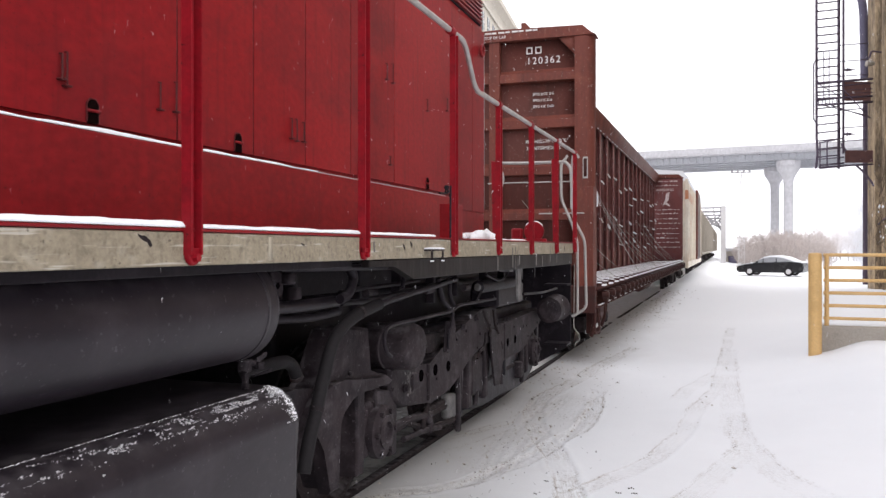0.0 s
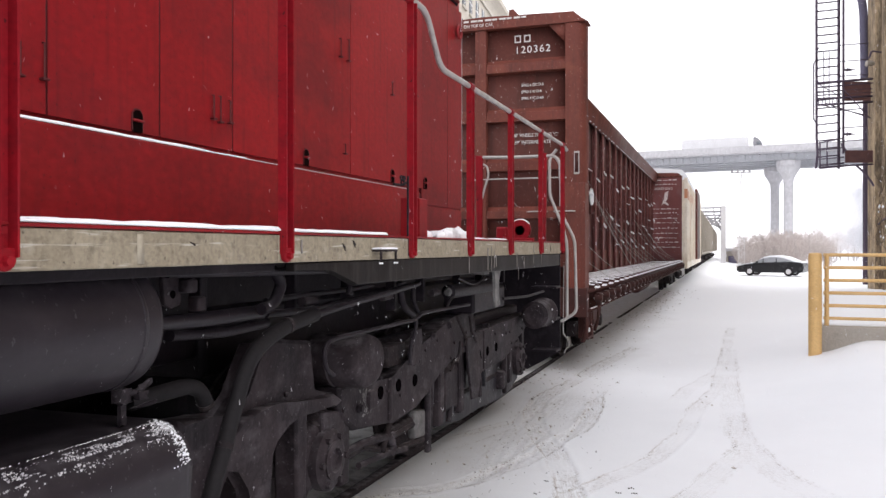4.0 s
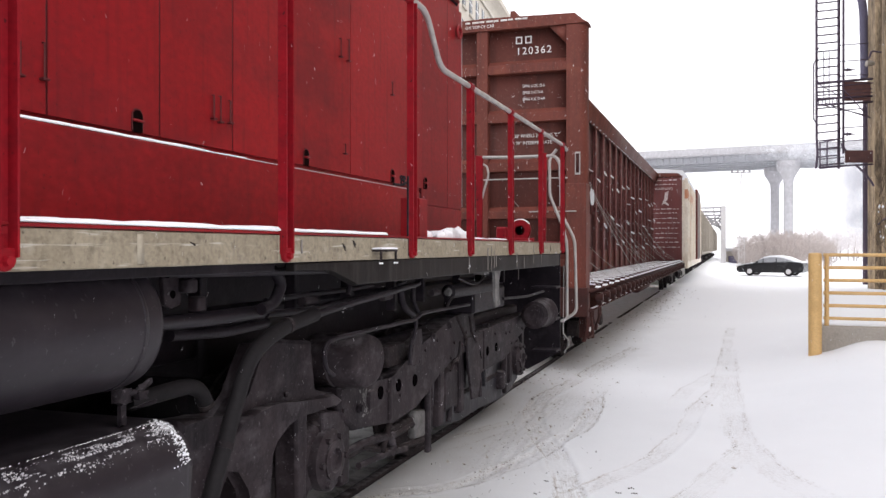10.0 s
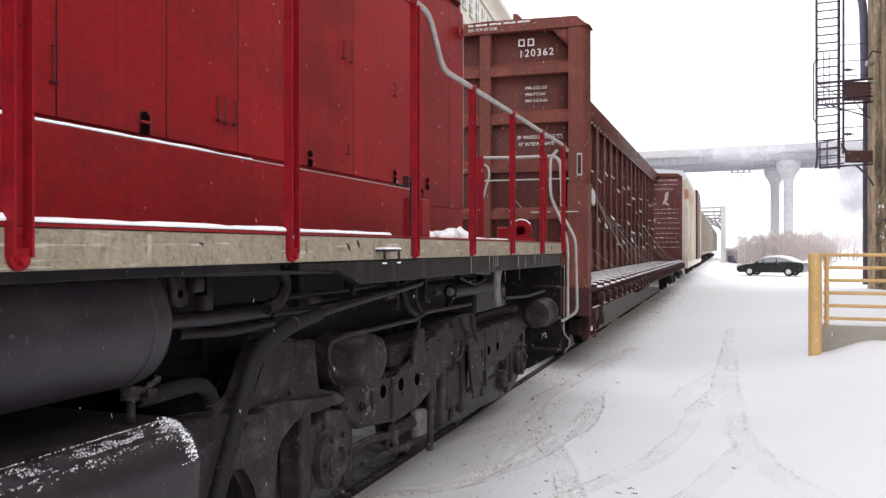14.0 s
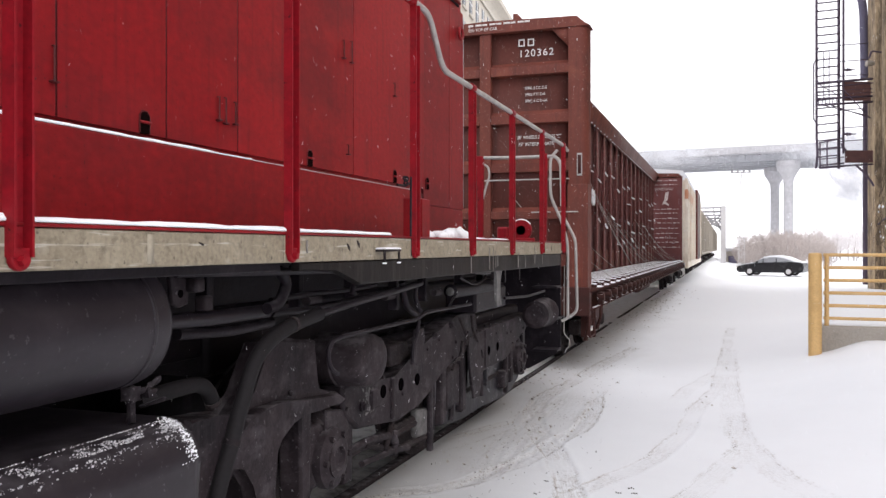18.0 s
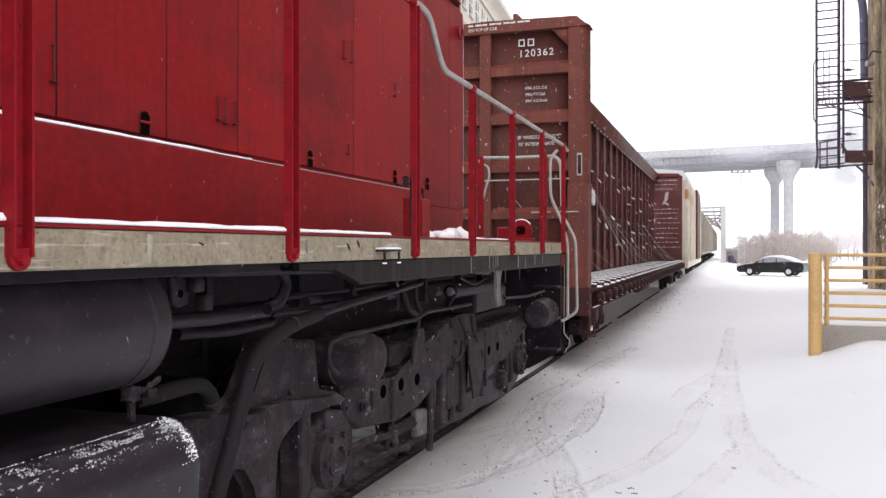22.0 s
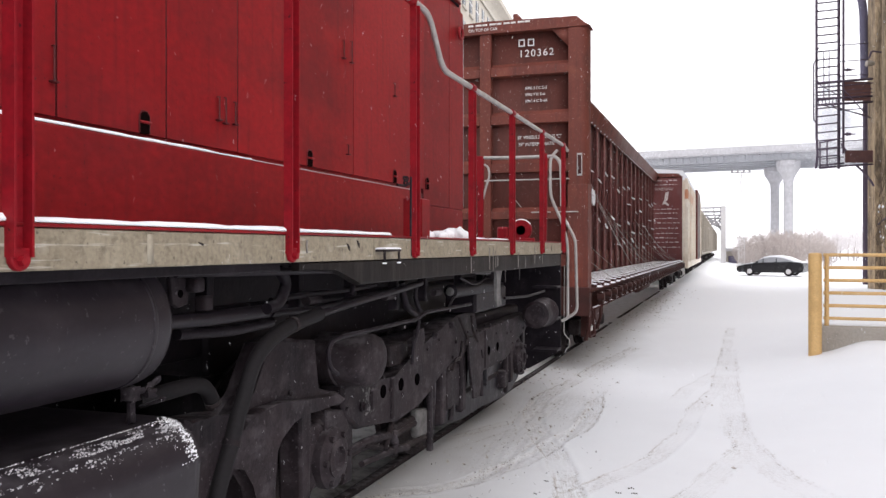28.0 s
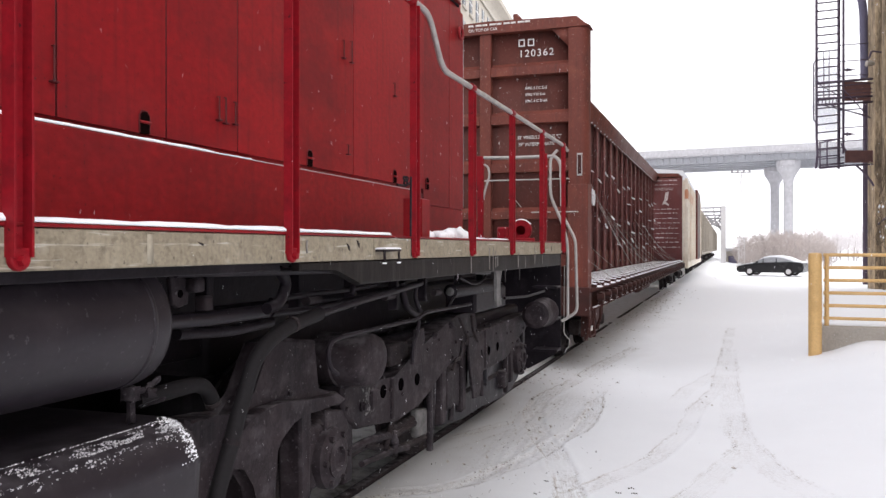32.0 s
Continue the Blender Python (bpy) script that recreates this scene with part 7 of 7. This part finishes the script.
# ---------------------------------------------------------------- wisps of steam that cross in front of the viaduct
def steam_wisp(k):
    rng = random.Random(500 + k)
    vs, fs = [], []
    for j in range(9000):
        p = Vector((rng.gauss(0, 3.4), rng.gauss(0, 1.5), rng.gauss(0, 0.75)))
        p *= 0.55 + 0.9 * abs(noise.noise(p * 0.35 + Vector((k * 5, 0, 0))) + 0.3)
        r = 0.012 + 0.014 * rng.random()
        o = len(vs)
        vs += [tuple(p + Vector(q) * r) for q in ((1, 1, 1), (1, -1, -1), (-1, 1, -1), (-1, -1, 1))]
        fs += [(o, o + 1, o + 2), (o, o + 3, o + 1), (o, o + 2, o + 3), (o + 1, o + 3, o + 2)]
    me = bpy.data.meshes.new("steam")
    me.from_pydata(vs, [], fs)
    me.materials.append(SNOW)
    return tagged(new("steam", me), "thin white wisp of steam drifting over the yard", "steam", kind="stuff")


wisps = [(steam_wisp(0), 7.0), (steam_wisp(1), 8.6), (steam_wisp(2), 15.8)]


# ---------------------------------------------------------------- clods of dirt and ice in the snow
def clods():
    rng = random.Random(31)
    bm = B()
    for pts, half, deep, worn in RUTS:
        for k in range(int(16 * worn)):
            i = rng.randrange(len(pts) - 1)
            p = pts[i].lerp(pts[i + 1], rng.random())
            x, y = p.x + rng.gauss(0, half * 0.8), p.y + rng.gauss(0, half)
            blob(bm, (x, y, ground_z(x, y) + 0.002), 0.004 + 0.012 * rng.random() ** 3, Euler((rng.random(), rng.random(), rng.random() * 3)), (1, 1.4, 0.7))
    for k in range(160):
        y = 3 + 24 * rng.random() ** 1.3
        x = -2.3 + abs(rng.gauss(0, 0.5))
        blob(bm, (x, y, ground_z(x, y) + 0.002), 0.004 + 0.014 * rng.random() ** 3, Euler((rng.random(), rng.random(), rng.random() * 3)), (1, 1.4, 0.7))
    for k in range(420):
        y = 9.5 + 22 * rng.random() ** 1.2
        x = -2.33 + abs(rng.gauss(0, 0.42)) + 0.012 * (y - 9)
        blob(bm, (x, y, ground_z(x, y) + 0.002), 0.005 + 0.020 * rng.random() ** 3, Euler((rng.random(), rng.random(), rng.random() * 3)), (1.3, 1.6, 0.6))
    grit = B()
    for x, y in ((-1.75, 10.8), (-1.32, 7.52), (-1.72, 5.65), (-1.58, 5.98), (-1.22, 5.79), (-1.15, 5.82), (-1.2, 5.6), (-1.2, 5.31), (-1.49, 7.41), (-2.04, 10.51), (-0.69, 5.5), (-0.62, 5.61), (-0.59, 5.52), (-0.98, 6.57), (-1.18, 7.02), (-2.1, 5.78), (-2.08, 5.81)):
        for k in range(1 + (y < 5.62) * 2):
            px, py = x + 0.015 * k, y + rng.gauss(0, 0.012)
            blob(grit, (px, py, ground_z(px, py) + 0.004), 0.0045 + 0.003 * rng.random(), Euler((rng.random(), rng.random(), rng.random() * 3)), (1, 1.3, 0.8))
    for k in range(170):
        y = 4.9 + 7 * rng.random() ** 1.5
        x = -1.45 + rng.gauss(0, 0.33)
        blob(grit, (x, y, ground_z(x, y) + 0.001), 0.0025 + 0.004 * rng.random() ** 4, Euler((rng.random(), rng.random(), rng.random() * 3)), (1, 1.5, 0.7))
    tagged(part("dark_grit", grit, DARK_GRIT), "small dark bits of grit lying on the snow", "grit", kind="stuff")
    tagged(part("dirt_clods", bm, ICE), "scattered clods of dirt and dirty ice on the snow", "dirt", kind="stuff")


clods()


# ---------------------------------------------------------------- falling snow
FALLS = ((-0.30, -0.15, -1.25), (0.28, -0.30, -1.05), (-0.05, 0.20, -1.45), (0.45, 0.10, -1.15))


def snowfall(i, drift):
    """A slanting column of flakes between the eye and the train, and thinly over the yard."""
    rng = random.Random(100 + i)
    v = Vector(drift)
    verts, faces = [], []
    for k in range(14000):
        t = rng.uniform(-1, 33)
        near = k % 4
        if near:
            d = 1.7 + 6.4 * rng.random() ** 0.8
            p = EYE + AHEAD * d + RIGHT * d * rng.uniform(-0.62, 0.62) + Vector((0, 0, d * rng.uniform(-0.36, 0.36)))
        else:
            d = 8 + 40 * rng.random()
            p = EYE + AHEAD * d + RIGHT * d * rng.uniform(-0.1, 0.62) + Vector((0, 0, d * rng.uniform(-0.1, 0.36)))
        p = p - v * t
        r = (0.0016 + 0.0030 * rng.random() ** 3) * (min(1, d / 4.5) if near else 1.5)
        ax = Vector((rng.gauss(0, 1), rng.gauss(0, 1), rng.gauss(0, 1))).normalized()
        u, w = frame_of(ax)
        o = len(verts)
        verts += [p + ax * r * 0.6, p - ax * r * 0.6, p + u * r, p - u * r, p + w * r * 1.3, p - w * r * 1.3]
        faces += [tuple(o + q for q in f) for f in ((0, 2, 4), (0, 4, 3), (0, 3, 5), (0, 5, 2), (1, 4, 2), (1, 3, 4), (1, 5, 3), (1, 2, 5))]
    me = bpy.data.meshes.new("snowflakes")
    me.from_pydata([tuple(q) for q in verts], [], faces)
    me.materials.append(SNOW)
    return tagged(new("snowflakes", me), "small white snowflakes falling through the yard", "snow", kind="stuff")


flakes = [snowfall(i, d) for i, d in enumerate(FALLS)]


# ---------------------------------------------------------------- steam from behind the building, as drifting motes
STEAM = ((0.0, 0.5), (0.9, 1.6), (1.7, 2.9), (2.2, 4.4), (3.0, 5.6))


def steam_puff(k):
    rng = random.Random(300 + k)
    bm_v, bm_f = [], []
    for j in range(9500):
        p = Vector((rng.gauss(0, 0.75), rng.gauss(0, 0.8), rng.gauss(0, 0.55)))
        p *= 0.6 + 0.8 * abs(noise.noise(p * 0.9 + Vector((k * 3, 0, 0))) + 0.3)
        r = 0.005 + 0.006 * rng.random()
        o = len(bm_v)
        bm_v += [tuple(p + Vector(q) * r) for q in ((1, 1, 1), (1, -1, -1), (-1, 1, -1), (-1, -1, 1))]
        bm_f += [(o, o + 1, o + 2), (o, o + 3, o + 1), (o, o + 2, o + 3), (o + 1, o + 3, o + 2)]
    me = bpy.data.meshes.new("steam")
    me.from_pydata(bm_v, [], bm_f)
    me.materials.append(SNOW)
    return tagged(new("steam", me), "thin white steam drifting past the building", "steam", kind="stuff")


puffs = [steam_puff(k) for k in range(7)]


# ---------------------------------------------------------------- what moves
LOCO_S = [(0, -0.0), (0.5, 0.205), (1, 0.378), (1.5, 0.514), (2, 0.612), (2.5, 0.674), (2.8, 0.688), (3, 0.69), (3.5, 0.688), (12.4, 0.688), (12.7, 0.684), (13, 0.673), (13.5, 0.655), (13.9, 0.647), (14.3, 0.646), (32, 0.647)]
FLAT_S = [(0, 0), (0.5, 0.207), (1, 0.378), (1.5, 0.515), (2, 0.612), (2.5, 0.672), (2.8, 0.686), (3, 0.688), (3.5, 0.687), (5.5, 0.68), (6, 0.677), (8.2, 0.677), (9, 0.672), (9.5, 0.658), (10, 0.615), (10.5, 0.571), (11, 0.535), (11.4, 0.526), (12.5, 0.525), (13, 0.514), (13.5, 0.483), (14, 0.472), (14.5, 0.471), (23, 0.47), (25, 0.466), (32, 0.464)]
BOX_S = [(0, 0), (0.5, 0.207), (1, 0.378), (1.5, 0.515), (2, 0.612), (2.5, 0.672), (2.8, 0.686), (3.2, 0.688), (5.5, 0.68), (7.6, 0.67), (8.3, 0.63), (9, 0.55), (10, 0.42), (11, 0.35), (11.6, 0.34), (12.8, 0.335), (13.5, 0.31), (14.2, 0.3), (32, 0.295)]


def motions():
    for car, y, rows, wheels, r in ((loco, LOCO_Y, LOCO_S, loco_wheels, 0.508), (flat, FLAT_Y, FLAT_S, flat_wheels, 0.42), (boxc, BOX_Y, BOX_S, box_wheels, 0.42)):
        walk(car, [(t, pose(TRACK_X, y - s, 0)) for t, s in rows])
        for w in wheels:
            base = w.location.copy()
            walk(w, [(t, pose(*base, math.degrees(s / r))) for t, s in rows])
    for k, h in enumerate(hoppers):
        walk(h, [(t, pose(TRACK_X, BOX_Y + 21.0 + 18.6 * k - s, 0)) for t, s in BOX_S])
    heading = math.degrees(math.atan2(LANE_WAY.y, LANE_WAY.x))
    for car, start, speed in traffic:
        rows = []
        for t in (0, 32):
            p = LANE + LANE_WAY * (start + speed * t)
            rows.append((t, pose(p.x, p.y, p.z, 0, 0, heading)))
        walk(car, rows)
    for f, t0 in wisps:
        rows = []
        for t, side, up in ((0, 60, 10.2), (t0, 54, 11.8), (t0 + 2, 46, 12.9), (t0 + 4.5, 39.5, 13.3), (t0 + 9, 29, 12.9), (32, 8, 10.5)):
            p = AHEAD * 98 + RIGHT * side
            rows.append((t, pose(p.x, p.y, up, 0, 0, 18 + t)))
        walk(f, rows)
    for k, f in enumerate(puffs):
        rows = []
        for j in range(17):
            t = 2.0 * j
            u = (t / 16 + k / 7)
            w = 4.0 * u + 0.4 * math.sin(3.1 * u + k)
            p = EYE + AHEAD * (44 + 0.4 * k) + RIGHT * (23.3 - 0.9 * (w % 100) * 0.35 + 0.35 * k) + Vector((0, 0, -1.2 + 0.95 * w))
            rows.append((t, pose(p.x, p.y, p.z, 0, 0, 4.0 * t)))
        walk(f, rows)
    for f, v in zip(flakes, FALLS):
        walk(f, [(t, pose(v[0] * t, v[1] * t, v[2] * t)) for t in range(33)])


motions()
